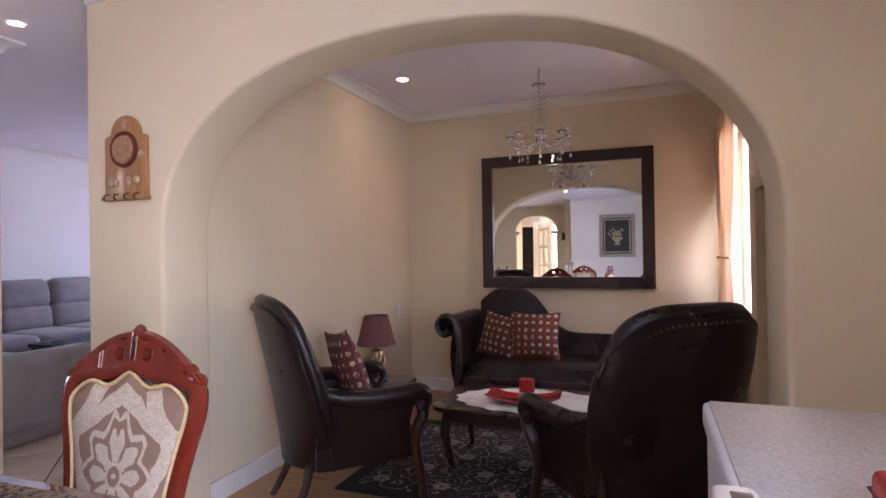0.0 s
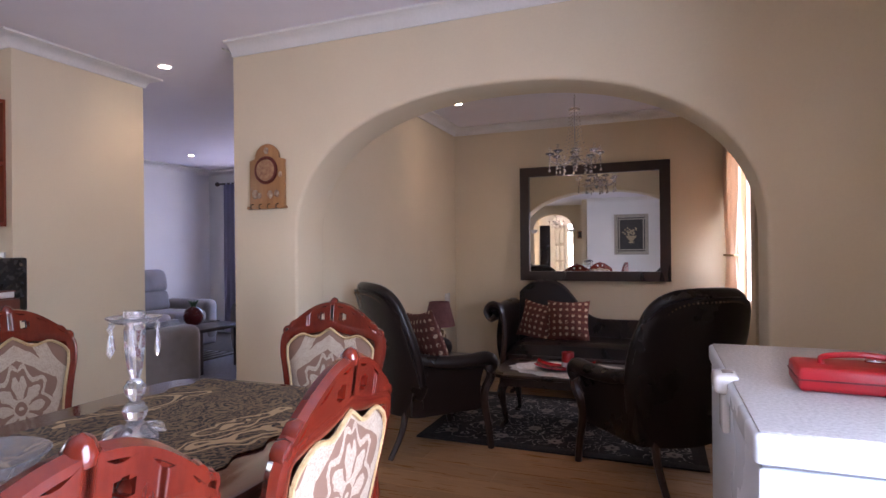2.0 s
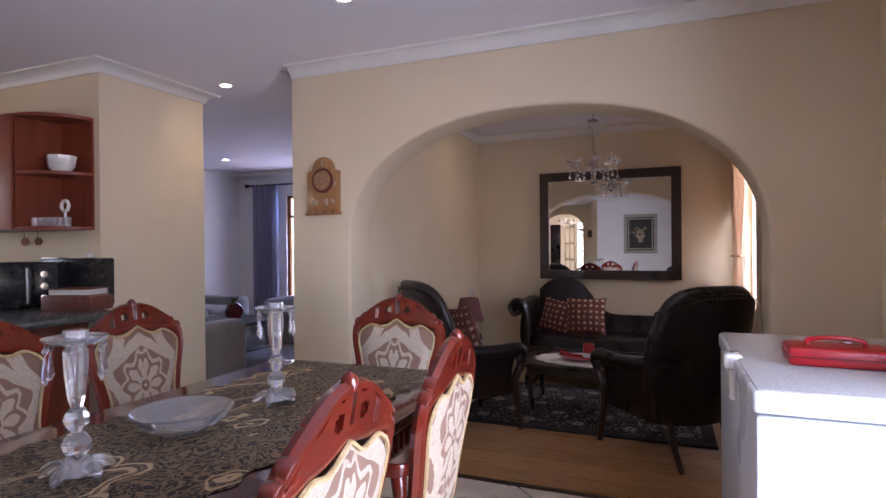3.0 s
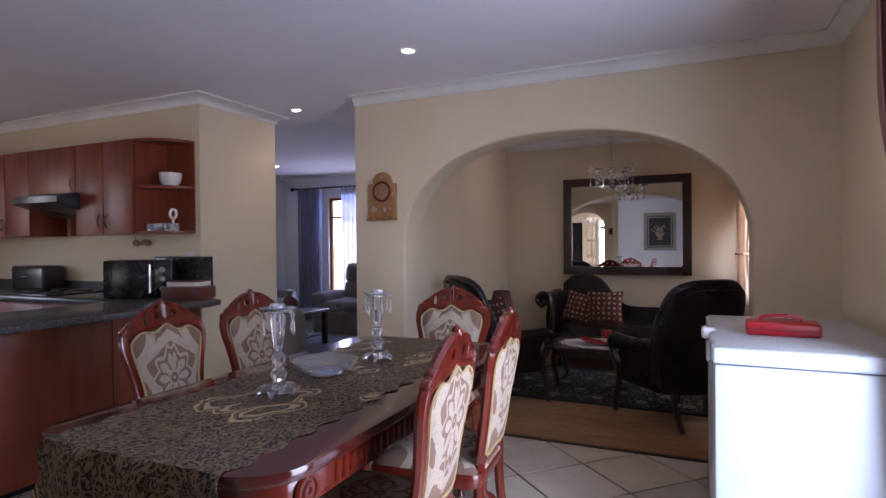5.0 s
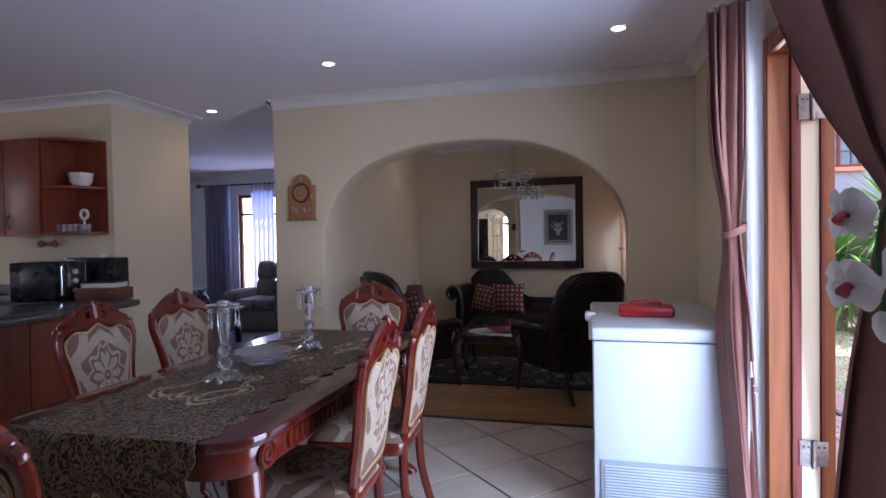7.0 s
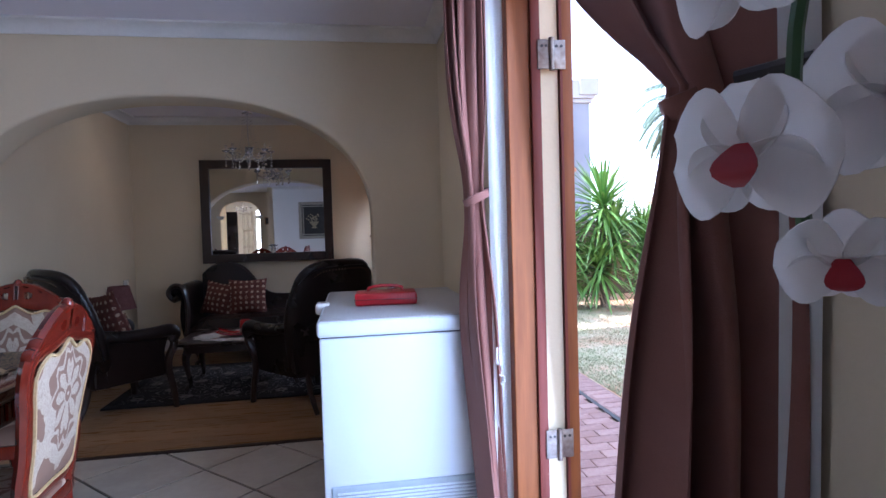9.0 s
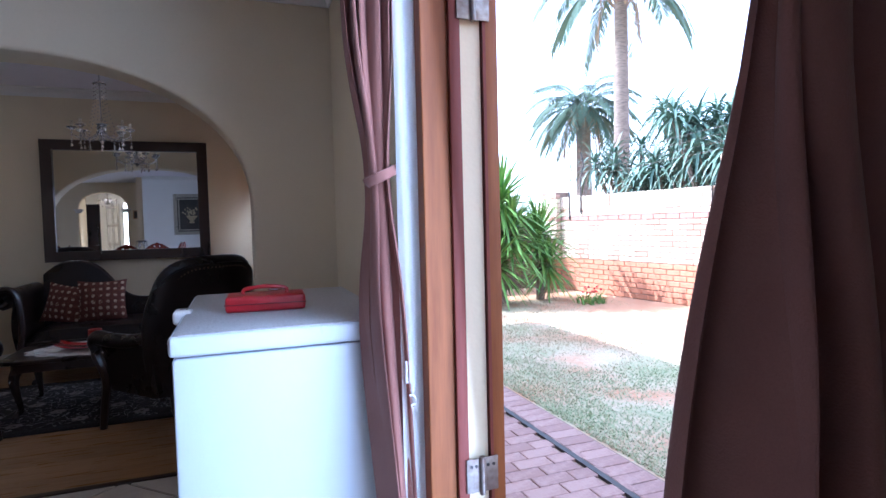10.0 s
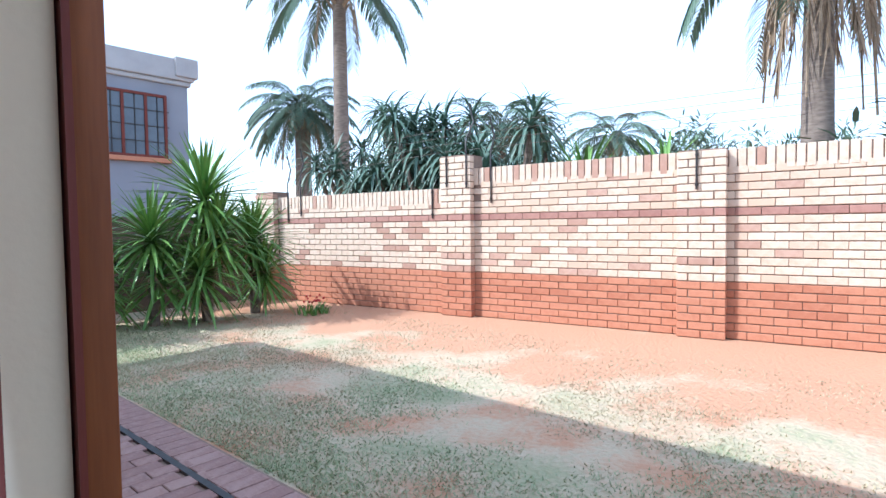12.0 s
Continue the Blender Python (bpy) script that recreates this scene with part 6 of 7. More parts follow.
def grey_sofa(m, w, label, group="taupe living room seats"):
    t = thing("recliner_sofa", m, label, "sofa", group)
    part("base", box(-w, w, -0.42, 0.40, 0.0, 0.32, 0.05, 3), GREYSOFA, t)
    k = max(1, round(w / 0.33))
    for i in range(k):
        a, b = -w + 0.2 + i * (2 * w - 0.4) / k, -w + 0.2 + (i + 1) * (2 * w - 0.4) / k
        part("seat_cushion", box(a + 0.006, b - 0.006, -0.46, 0.22, 0.31, 0.48, 0.07, 4), GREYSOFA, t)
        part("back_cushion", moved(box(a + 0.004, b - 0.004, -0.09, 0.13, 0.0, 0.30, 0.085, 4), pose(0, 0.24, 0.44, -12)), GREYSOFA, t)
        part("head_cushion", moved(box(a + 0.002, b - 0.002, -0.11, 0.13, 0.25, 0.58, 0.10, 4), pose(0, 0.24, 0.44, -12)), GREYSOFA, t, "puffed head cushion")
    for sx in (-1, 1):
        part("arm", box(sx * (w - 0.1) - 0.12, sx * (w - 0.1) + 0.12, -0.44, 0.36, 0.06, 0.60, 0.09, 4), GREYSOFA, t, "padded arm")
    return t


grey_sofa(pose(-5.52, 4.35, 0, 0, 0, 90), 1.05, "puffy taupe fabric recliner sofa against the wall")
grey_sofa(pose(-4.05, 5.45, 0, 0, 0, 6), 0.50, "taupe fabric recliner armchair below the window")
grey_sofa(pose(-4.02, 2.86, 0, 0, 0, 180), 0.74, "taupe fabric sofa with its side to the passage")
lt = thing("coffee_table", pose(-4.15, 3.95, 0.02), "dark two-tier living room coffee table on the rug", "coffee table")
part("tabletop", slab(round_rect(0.5, 0.32, 0.03, 3), 0.42, 0.455, bev=0.006), DARKWOOD, lt)
for i in range(9):
    part("shelf_slat", box(-0.45 + i * 0.1, -0.38 + i * 0.1, -0.27, 0.27, 0.12, 0.135, 0.003), DARKWOOD, lt)
for sx in (-1, 1):
    for sy in (-1, 1):
        part("leg", box(sx * 0.44 - 0.03, sx * 0.44 + 0.03, sy * 0.27 - 0.03, sy * 0.27 + 0.03, 0, 0.42, 0.006), DARKWOOD, lt)
pn = thing("pineapple_ornament", pose(-4.02, 3.92, 0.475), "dark red pineapple ornament on the coffee table", "ornament")
part("fruit", lathe([(0.0, 0.0), (0.06, 0.005), (0.095, 0.05), (0.10, 0.10), (0.08, 0.16), (0.03, 0.195), (0.0, 0.2)], 14), mat("dark_red_glaze", (0.10, 0.012, 0.016), None, 0.25, scale=30), pn)
for k in range(9):
    a = k * 0.7
    part("crown_leaf", tube([(0.012 * math.cos(a), 0.012 * math.sin(a), 0.19), (0.03 * math.cos(a), 0.03 * math.sin(a), 0.235), (0.055 * math.cos(a), 0.055 * math.sin(a), 0.26)], [0.010, 0.008, 0.002], 6), LEAFDARK, pn)
tc = thing("table_cloth", pose(-4.28, 3.98, 0.476), "dark fringed cloth draped on the coffee table", "cloth")
part("cloth", sheet(lambda u, v: ((u - 0.5) * 0.5, (v - 0.5) * 0.80, 0.004 if abs(v - 0.5) < 0.40 else 0.004 - (abs(v - 0.5) - 0.40) * 1.2), 10, 30, thick=0.003), BLACK, tc)
w2 = setting("window_2", box(-5.05, -3.6, LY + 0.03, LY + 0.08, 0.45, 0.50), PINE, "timber living room window", "window")
for bx in (box(-5.05, -3.6, LY + 0.03, LY + 0.08, 2.05, 2.10), box(-5.05, -5.0, LY + 0.03, LY + 0.08, 0.50, 2.05), box(-3.65, -3.6, LY + 0.03, LY + 0.08, 0.50, 2.05), box(-4.35, -4.30, LY + 0.035, LY + 0.075, 0.50, 2.05), box(-5.0, -3.65, LY + 0.035, LY + 0.075, 1.75, 1.79)):
    part("window_frame", bx, PINE, w2)
for i in range(10):
    part("burglar_bar", tube([(-4.95 + 0.14 * i, LY + 0.10, 0.5), (-4.95 + 0.14 * i, LY + 0.10, 2.05)], 0.006, 6), PORCELAIN, w2)


def flat_curtain(x0, x1, material, label, folds, y=6.10, z0=0.03, z1=2.28):
    t = thing("curtain", pose(0, 0, 0), label, "curtain", "living room curtains")
    part("cloth", sheet(lambda u, v: (x0 + (x1 - x0) * u, y + 0.03 * math.sin(u * folds * 6.283) * (1.2 - 0.5 * v), z0 + (z1 - z0) * v), folds * 10, 10, thick=0.002), material, t)


flat_curtain(-5.62, -5.12, GREYCURT, "lilac-grey eyelet curtain drawn aside at the window", 6)
flat_curtain(-4.72, -4.30, GREYCURT, "lilac-grey eyelet curtain hanging across the window", 5)
flat_curtain(-3.9, -3.5, GREYCURT, "lilac-grey eyelet curtain drawn aside at the window", 5)
rod2 = thing("curtain_rod", pose(0, 0, 0), "dark curtain rod with finials above the window", "curtain rod")
part("pole", tube([(-5.72, 6.10, 2.27), (-3.4, 6.10, 2.27)], 0.014, 8), DARKWOOD, rod2)
for x in (-5.74, -3.38):
    bm = bmesh.new()
    bmesh.ops.create_icosphere(bm, subdivisions=2, radius=0.035, matrix=Matrix.Translation((x, 6.10, 2.27)))
    part("finial", bm, DARKWOOD, rod2)

# ---- floors: tiles laid diagonally, laminate in the lounge ----
def clip(poly, a, b, c):
    """Keeps the part of a polygon where a*x + b*y <= c."""
    out = []
    for p, q in zip(poly, poly[1:] + poly[:1]):
        dp, dq = a * p[0] + b * p[1] - c, a * q[0] + b * q[1] - c
        if dp <= 0:
            out.append(p)
        if dp * dq < 0:
            t = dp / (dp - dq)
            out.append((p[0] + (q[0] - p[0]) * t, p[1] + (q[1] - p[1]) * t))
    return out


def piece(name, poly, z0, z1, material, parent, inset=0.0015):
    """A flat piece with a small chamfer, cut to its outline."""
    bm = bmesh.new()
    cx, cy = sum(p[0] for p in poly) / len(poly), sum(p[1] for p in poly) / len(poly)
    low = [bm.verts.new((x, y, z0)) for x, y in poly]
    mid = [bm.verts.new((x, y, z1 - inset)) for x, y in poly]
    top = [bm.verts.new((x + (cx - x) * 0.012, y + (cy - y) * 0.012, z1)) for x, y in poly]
    n = len(poly)
    for a, b in ((low, mid), (mid, top)):
        for i in range(n):
            bm.faces.new((a[i], a[(i + 1) % n], b[(i + 1) % n], b[i]))
    bm.faces.new(top)
    ob = new(name, mesh_of(name, bm, material))
    ob.parent = parent
    return ob


FLOOR = bpy.data.objects["floor"]
TS, GJ = 0.425, 0.0065
for i in range(-26, 14):
    for j in range(-26, 14):
        cx = 0.354 + (i - j) * TS * 0.7071
        cy = 1.268 + (i + j) * TS * 0.7071 + TS * 0.7071
        h = (TS / 2 - GJ) * 1.41421
        for x0, x1, y0, y1 in ((-6.0, 1.44, -4.46, 1.845), (-6.0, -1.86, 1.845, 6.2)):
            if cx + h < x0 or cx - h > x1 or cy + h < y0 or cy - h > y1:
                continue
            if cx < -3.3 and cy < 2.2 or (cx < -2.2 and cy < -1.8):
                continue
            poly = [(cx + h, cy), (cx, cy + h), (cx - h, cy), (cx, cy - h)]
            for a, b, c in ((1, 0, x1), (-1, 0, -x0), (0, 1, y1), (0, -1, -y0)):
                poly = clip(poly, a, b, c) if poly else poly
            if len(poly) > 2:
                piece("tile", poly, -0.008, 0.0, TILE, FLOOR)
PW = 0.19
for r in range(17):
    y0 = 1.885 + r * PW
    y1 = min(y0 + PW - 0.0012, 4.93)
    x = -1.86 - (r * 0.47) % 1.25
    while x < 1.44 and y1 > y0:
        a, b = max(x, -1.86 if y0 < 2.41 else -1.45), min(x + 1.25 - 0.0012, 1.44 if y0 < 2.41 else 1.17)
        if b - a > 0.05:
            piece("plank", [(a, y0), (b, y0), (b, y1), (a, y1)], -0.008, 0.0005, PLANK, FLOOR, 0.0008)
        x += 1.25

# ---- garden: paving beside the house ----
GZ = -0.07
pav = setting("pavement", box(1.58, 2.78, -6.0, 9.0, GZ - 0.08, GZ + 0.004), MORTAR, "clay brick paving along the house", "paving")
PB = mesh_of("paver", box(-0.098, 0.098, -0.048, 0.048, 0, 0.016, 0.003, 1), PAVER)
pav_rest = bmesh.new()


def paver(x, y, rz, k):
    if -1.0 < y < 4.2 and k < 290:
        p = new("paver", PB)
        p.parent = pav
        p.matrix_local = pose(x, y, GZ + 0.002 + random.uniform(-0.0015, 0.002), 0, 0, rz + random.uniform(-0.8, 0.8))
        return 1
    moved_box = box(-0.098, 0.098, -0.048, 0.048, 0, 0.016)
    join(pav_rest, moved(moved_box, pose(x, y, GZ + 0.002, 0, 0, rz)))
    return 0


k = 0
for j in range(62):
    y = -2.0 + j * 0.1
    for i in range(6):
        x = 1.69 + i * 0.2 - (0.1 if j % 2 else 0)
        if 1.55 < x < 2.50:
            k += paver(x, y, 0, k)
for j in range(64):
    k += paver(2.655, -2.0 + j * 0.102, 0, k)
rest = part("paver_rest", pav_rest, PAVER, pav, smooth=None)
rest["kind"] = "stuff"
setting("drain_groove", box(2.515, 2.548, -2.2, 4.8, GZ - 0.01, GZ + 0.021), IRON, "dark narrow drain groove in the paving", "drain", parent=None)

# ---- boundary wall ----
WX = 7.02
bw_ = setting("boundary_wall", box(WX + 0.006, WX + 0.22, -4.0, 8.2, GZ - 0.1, 1.52), MORTAR, "face-brick boundary wall with piers and soldier course", "wall")
part("wall_core", box(WX + 0.006, WX + 0.22, -4.0, 4.1, 1.52, 1.84), MORTAR, bw_)
CH, BL = 0.083, 0.232
BR = {}
for nm, mm in (("r", BRICK_RED), ("c", BRICK_CREAM), ("d", BRICK_DARK), ("p", BRICK_PLUM)):
    BR[nm] = mesh_of("brick", box(0, 0.10, -0.1135, 0.1135, 0, 0.072, 0.004, 1), mm)
    BR[nm + "h"] = mesh_of("brick", box(0, 0.10, -0.052, 0.052, 0, 0.072, 0.004, 1), mm)
    BR[nm + "s"] = mesh_of("brick", box(0, 0.10, -0.035, 0.035, 0, 0.215, 0.004, 1), mm)
rests = {"r": bmesh.new(), "c": bmesh.new(), "d": bmesh.new(), "p": bmesh.new()}
count = 0


def brick(kind, x, y, z, near):
    global count
    dx = random.uniform(-0.003, 0.003)
    if near and count < 300:
        b = new("brick", BR[kind])
        b.parent = bw_
        b.location = (x + dx, y, z)
        count += 1
        return
    src = bmesh.new()
    src.from_mesh(BR[kind])
    bmesh.ops.translate(src, vec=(x + dx, y, z), verts=src.verts[:])
    join(rests[kind[0]], src)


def tone(row, n=20):
    if row < 7:
        return "r"
    if row == 15:
        return "p"
    return random.choice("ccccccccccd") if row > 8 else random.choice("cccccd")


PIERS = ((4.10, 4.56, 2.03), (1.17, 1.63, 1.86), (7.85, 8.3, 1.72), (-2.3, -1.84, 1.86))
for row in range(21):
    z = GZ + 0.01 + row * CH
    y = -4.0 + (BL / 2 if row % 2 else 0)
    while y < 8.2:
        section = 1.62 if y < 4.1 else 1.40
        if z < section and not any(a - 0.02 < y - 0.11 and y + 0.11 < b + 0.02 for a, b, _ in PIERS):
            brick(tone(row), WX - 0.006, y, z, 0.2 < y < 4.0 and 3 <= row)
        y += BL
for y0, y1, soldier_z in ((-4.0, 4.08, 1.635), (4.58, 7.84, 1.40)):
    y = y0 + 0.04
    while y < y1:
        if not any(a < y < b for a, b, _ in PIERS[:1]):
            brick(random.choice("ccccccd") + "s", WX - 0.008, y, soldier_z, False)
        y += 0.082
for a, b, topz in PIERS:
    part("pier_core", box(WX - 0.10, WX + 0.24, a + 0.012, b - 0.012, GZ - 0.1, topz - 0.006), MORTAR, bw_, smooth=None)
    row = 0
    z = GZ + 0.01
    while z + 0.07 < topz:
        kd = tone(row)
        if row % 2:
            for y in (a + 0.052, (a + b) / 2, b - 0.052):
                brick(kd if abs(y - (a + b) / 2) < 0.01 else kd + "h", WX - 0.112, y, z, a < 5 and a > 0)
        else:
            for y in (a + 0.113, b - 0.113):
                brick(kd, WX - 0.112, y, z, a < 5 and a > 0)
        row += 1
        z += CH
for kk, bmr in rests.items():
    ob = part("brick_rest", bmr, {"r": BRICK_RED, "c": BRICK_CREAM, "d": BRICK_DARK, "p": BRICK_PLUM}[kk], bw_, smooth=None)
    ob["kind"] = "stuff"
setting("wall_garden_end", box(1.58, 7.1, 8.25, 8.45, GZ - 0.1, 1.30), PLASTER_OUT, "dark plastered garden end wall behind the yuccas", "wall")
# electric fence
fn = thing("electric_fence", pose(0, 0, 0), "black iron fence posts with thin wires on the wall", "fence")
for y, zb, tall in ((7.6, 1.2, 1), (7.3, 1.3, 1), (4.75, 1.22, 0), (4.45, 1.62, 0), (4.15, 1.60, 1), (3.85, 1.40, 1), (1.44, 1.45, 0), (-1.9, 1.45, 0)):
    px = WX - 0.125 if y in (4.45, 4.15, 1.44) else WX - 0.02
    pts = [(px, y, zb), (px, y, zb + 0.40)]
    if tall:
        pts += [(px, y, zb + 0.62), (WX + 0.03, y - 0.03, zb + 0.85), (WX + 0.01, y + 0.02, zb + 1.08)]
    part("post", tube(pts, 0.011, 6), IRON, fn)
    for z in ((0.05, 0.35) if not tall else (0.05, 0.45, 0.7, 0.95)):
        part("insulator", lathe([(0.016, -0.012), (0.018, 0), (0.016, 0.012)], 8, (px if z < 0.7 else WX + 0.02, y, zb + z)), IRON, fn)
for z in (2.12, 2.22, 2.32, 2.42):
    part("wire", tube([(WX + 0.03, 7.6, z - 0.2), (WX + 0.03, 4.6, z - 0.02), (WX + 0.03, 1.2, z), (WX + 0.03, -3, z)], 0.0025, 4), STEEL, fn)

# the wall runs at a slight angle to the house
SKEW = Matrix.Translation((WX, 4.33, 0)) @ Matrix.Rotation(radians(8.5), 4, "Z") @ Matrix.Translation((-WX, -4.33, 0))
bw_.matrix_world = SKEW
fn.matrix_world = SKEW


# ---- plants ----
def blade(bm, p, d, length, width, droop, seg=5, twist=0.0):
    """A tapered bent leaf with a keel."""
    d = Vector(d).normalized()
    side = d.cross(Vector((0, 0, 1)))
    side = side.normalized() if side.length > 0.05 else Vector((1, 0, 0))
    rows = []
    q = Vector(p)
    for i in range(seg + 1):
        f = i / seg
        w = width * (0.55 + 0.9 * f) * (1 - f) ** 0.75 + 0.0008
        up = side.cross(d).normalized()
        rows.append((bm.verts.new(q - side * w), bm.verts.new(q - up * w * 0.35), bm.verts.new(q + side * w)))
        q = q + d * (length / seg)
        d = (d + Vector((0, 0, -droop / seg))).normalized()
    for a, b in zip(rows, rows[1:]):
        bm.faces.new((a[0], a[1], b[1], b[0]))
        bm.faces.new((a[1], a[2], b[2], b[1]))


def rosette(bm, p, n, length, width, droop, low=-0.35, axis=(0, 0, 1)):
    for i in range(n):
        a = i * 2.39996
        f = i / n
        el = 1.35 - (1.35 - low) * f + random.uniform(-0.1, 0.1)
        d = (math.cos(a) * math.cos(el), math.sin(a) * math.cos(el), math.sin(el))
        blade(bm, Vector(p) + Vector((0, 0, 0.12 * (1 - f))), d, length * random.uniform(0.8, 1.1) * (0.75 + 0.25 * f), width, droop * random.uniform(0.6, 1.3))


def yucca(x, y, heads, label):
    t = thing("yucca", pose(x, y, GZ), label, "yucca", "yuccas by the wall")
    bm = bmesh.new()
    for hx, hy, hz, n, l in heads:
        tube(spline([(0, 0, -0.03), (hx * 0.4, hy * 0.4, hz * 0.5), (hx, hy, hz)], 4), [0.07 - 0.004 * i for i in range(9)], 8, bm=bm)
    part("trunk", bm, BARK, t)
    for hx, hy, hz, n, l in heads:
        bm = bmesh.new()
        rosette(bm, (hx, hy, hz), n, l * 1.35, 0.036, 0.6, -0.75)
        part("crown", bm, YUCCA, t, "rosette of stiff green blades", smooth=None)
        bm = bmesh.new()
        for i in range(24):
            a = i * 2.4
            blade(bm, (hx, hy, hz - 0.12 - 0.01 * i), (math.cos(a), math.sin(a), -0.8), l * 0.55, 0.014, 0.6, 3)
        part("dead_leaves", bm, DRY, t, "dry hanging leaves", smooth=None)


yucca(4.72, 6.7, ((0.0, 0.0, 1.50, 150, 0.80), (0.1, -0.1, 1.0, 130, 0.75), (-0.15, -0.15, 0.55, 110, 0.65)), "tall green yucca with stacked crowns in the bed")
yucca(4.1, 6.8, ((0.0, 0.0, 1.0, 120, 0.66), (0.1, 0.05, 0.5, 90, 0.6)), "yucca with spiky crowns beside the wall")
yucca(5.45, 6.8, ((0.0, 0.0, 0.95, 120, 0.66), (0.1, -0.1, 0.5, 100, 0.55)), "yucca with spiky crowns beside the wall")
yucca(3.4, 7.1, ((0.0, 0.0, 0.95, 110, 0.7), (0.2, 0, 0.45, 90, 0.6)), "low yucca in the shade of the wall")
yucca(2.95, 6.4, ((0.0, 0.0, 0.75, 100, 0.6), (0.1, 0.1, 0.35, 80, 0.5)), "low yucca in the shade of the wall")


def aloe_tree(x, y, h, n, label):
    t = thing("tree_aloe", pose(x, y, GZ), label, "aloe", "tree aloes behind the wall")
    bm = bmesh.new()
    heads = []
    tube([(0, 0, -0.1), (0, 0, h * 0.45)], [0.14, 0.10], 8, bm=bm)
    for i in range(n):
        a = i * 2.4
        r = 0.2 + 0.75 * math.sqrt(i / n)
        hz = h * random.uniform(0.62, 1.0) - r * 0.35
        heads.append((r * math.cos(a), r * math.sin(a), hz))
        tube(spline([(0, 0, h * 0.35), (r * 0.5 * math.cos(a), r * 0.5 * math.sin(a), h * 0.5), heads[-1]], 3), [0.07, 0.065, 0.06, 0.055, 0.05, 0.05, 0.045], 6, bm=bm)
    part("trunk", bm, BARK, t)
    for p in heads:
        bm = bmesh.new()
        rosette(bm, p, 44, 0.86, 0.042, 2.2, -0.6)
        part("crown", bm, ALOE, t, "drooping rosette", smooth=None)


aloe_tree(9.0, 6.5, 3.4, 12, "dense tree aloe with drooping rosettes behind the wall")
aloe_tree(9.1, 7.7, 3.1, 12, "dense tree aloe with drooping rosettes behind the wall")
aloe_tree(9.3, 9.2, 3.0, 11, "dense tree aloe with drooping rosettes behind the wall")
aloe_tree(8.9, 5.7, 2.6, 8, "dense tree aloe with drooping rosettes behind the wall")
aloe_tree(9.0, 5.0, 3.0, 9, "dense tree aloe with drooping rosettes behind the wall")
aloe_tree(10.0, 8.3, 4.2, 6, "taller tree aloe beside the palm trunk")


def palm(x, y, h, r, n, length, label, skirt=0, lean=(0, 0), leaflets=24, dens=1.9):
    t = thing("palm_tree", pose(x, y, GZ), label, "palm", "palms behind the wall")
    pts = [(lean[0] * (i / 10) ** 2, lean[1] * (i / 10) ** 2, h * i / 10) for i in range(11)]
    part("trunk", tube(pts, [r * (1.25 - 0.35 * i / 10) for i in range(11)], 12), BARK, t, "ringed grey trunk")
    bm = bmesh.new()
    top = Vector(pts[-1])
    for i in range(22):
        a = i * 2.4
        tube([top + Vector((math.cos(a) * r * 0.6, math.sin(a) * r * 0.6, -0.9 + 0.035 * i)), top + Vector((math.cos(a) * r * 1.9, math.sin(a) * r * 1.9, -0.55 + 0.035 * i))], [0.06, 0.025], 5, bm=bm)
    part("leaf_base_collar", bm, DRY, t, "cut leaf bases below the crown")
    for i in range(n):
        a, f = i * 2.39996, i / n
        el = 1.2 - 1.5 * f
        bm = bmesh.new()
        d = Vector((math.cos(a) * math.cos(el), math.sin(a) * math.cos(el), math.sin(el)))
        q = top.copy()
        spine = [q.copy()]
        for s in range(12):
            q = q + d * length / 12
            d = (d + Vector((0, 0, -0.17))).normalized()
            spine.append(q.copy())
        tube(spine, [0.022 * (1 - s / 14) for s in range(13)], 4, bm=bm)
        for s in range(2, 12):
            for w in range(int(leaflets / 10 * dens) + 1):
                p = spine[s].lerp(spine[s + 1], w / 3) if s < 12 else spine[s]
                dd = (spine[s + 1] - spine[s]).normalized()
                sd_ = dd.cross(Vector((0, 0, 1))).normalized()
                for sg in (-1, 1):
                    blade(bm, p, dd * 0.8 + sd_ * sg * random.uniform(0.7, 1.0) + Vector((0, 0, -0.15)), length * 0.24 * (1 - abs(s - 6) / 11), 0.018 * length / 1.6, 1.3, 3)
        part("frond", bm, FROND, t, smooth=None)
    for i in range(skirt):
        a = i * 2.39996
        bm = bmesh.new()
        p0 = top + Vector((math.cos(a) * r, math.sin(a) * r, -0.2 - 0.03 * i))
        tube(spline([p0, p0 + Vector((math.cos(a) * 0.35, math.sin(a) * 0.35, -0.25)), p0 + Vector((math.cos(a) * 0.5, math.sin(a) * 0.5, -1.2 - random.random()))], 4), 0.018, 4, bm=bm)
        for s in range(26):
            b = random.uniform(0.2, 1.0)
            blade(bm, p0 + Vector((math.cos(a) * 0.48 * b ** 0.5, math.sin(a) * 0.48 * b ** 0.5, -1.35 * b)), (random.uniform(-.3, .3) + math.cos(a) * .3, random.uniform(-.3, .3) + math.sin(a) * .3, -1), 0.5, 0.012, 0.5, 3)
        part("dead_frond", bm, DRY, t, "brown dead frond hanging down", smooth=None)


palm(12.0, 13.1, 8.5, 0.21, 20, 3.0, "tall queen palm with arching fronds behind the wall", 4)
palm(13.5, 17.3, 5.4, 0.28, 46, 2.4, "bushy feather palm further behind the wall", 3)
palm(11.0, 0.95, 5.7, 0.19, 18, 2.6, "thick palm with a skirt of dead fronds", 26)
palm(19.5, 12.6, 5.0, 0.2, 26, 2.6, "distant feathery palm above the wall", 0)
palm(23.0, 9.5, 4.6, 0.2, 26, 2.4, "distant feathery palm above the wall", 0)


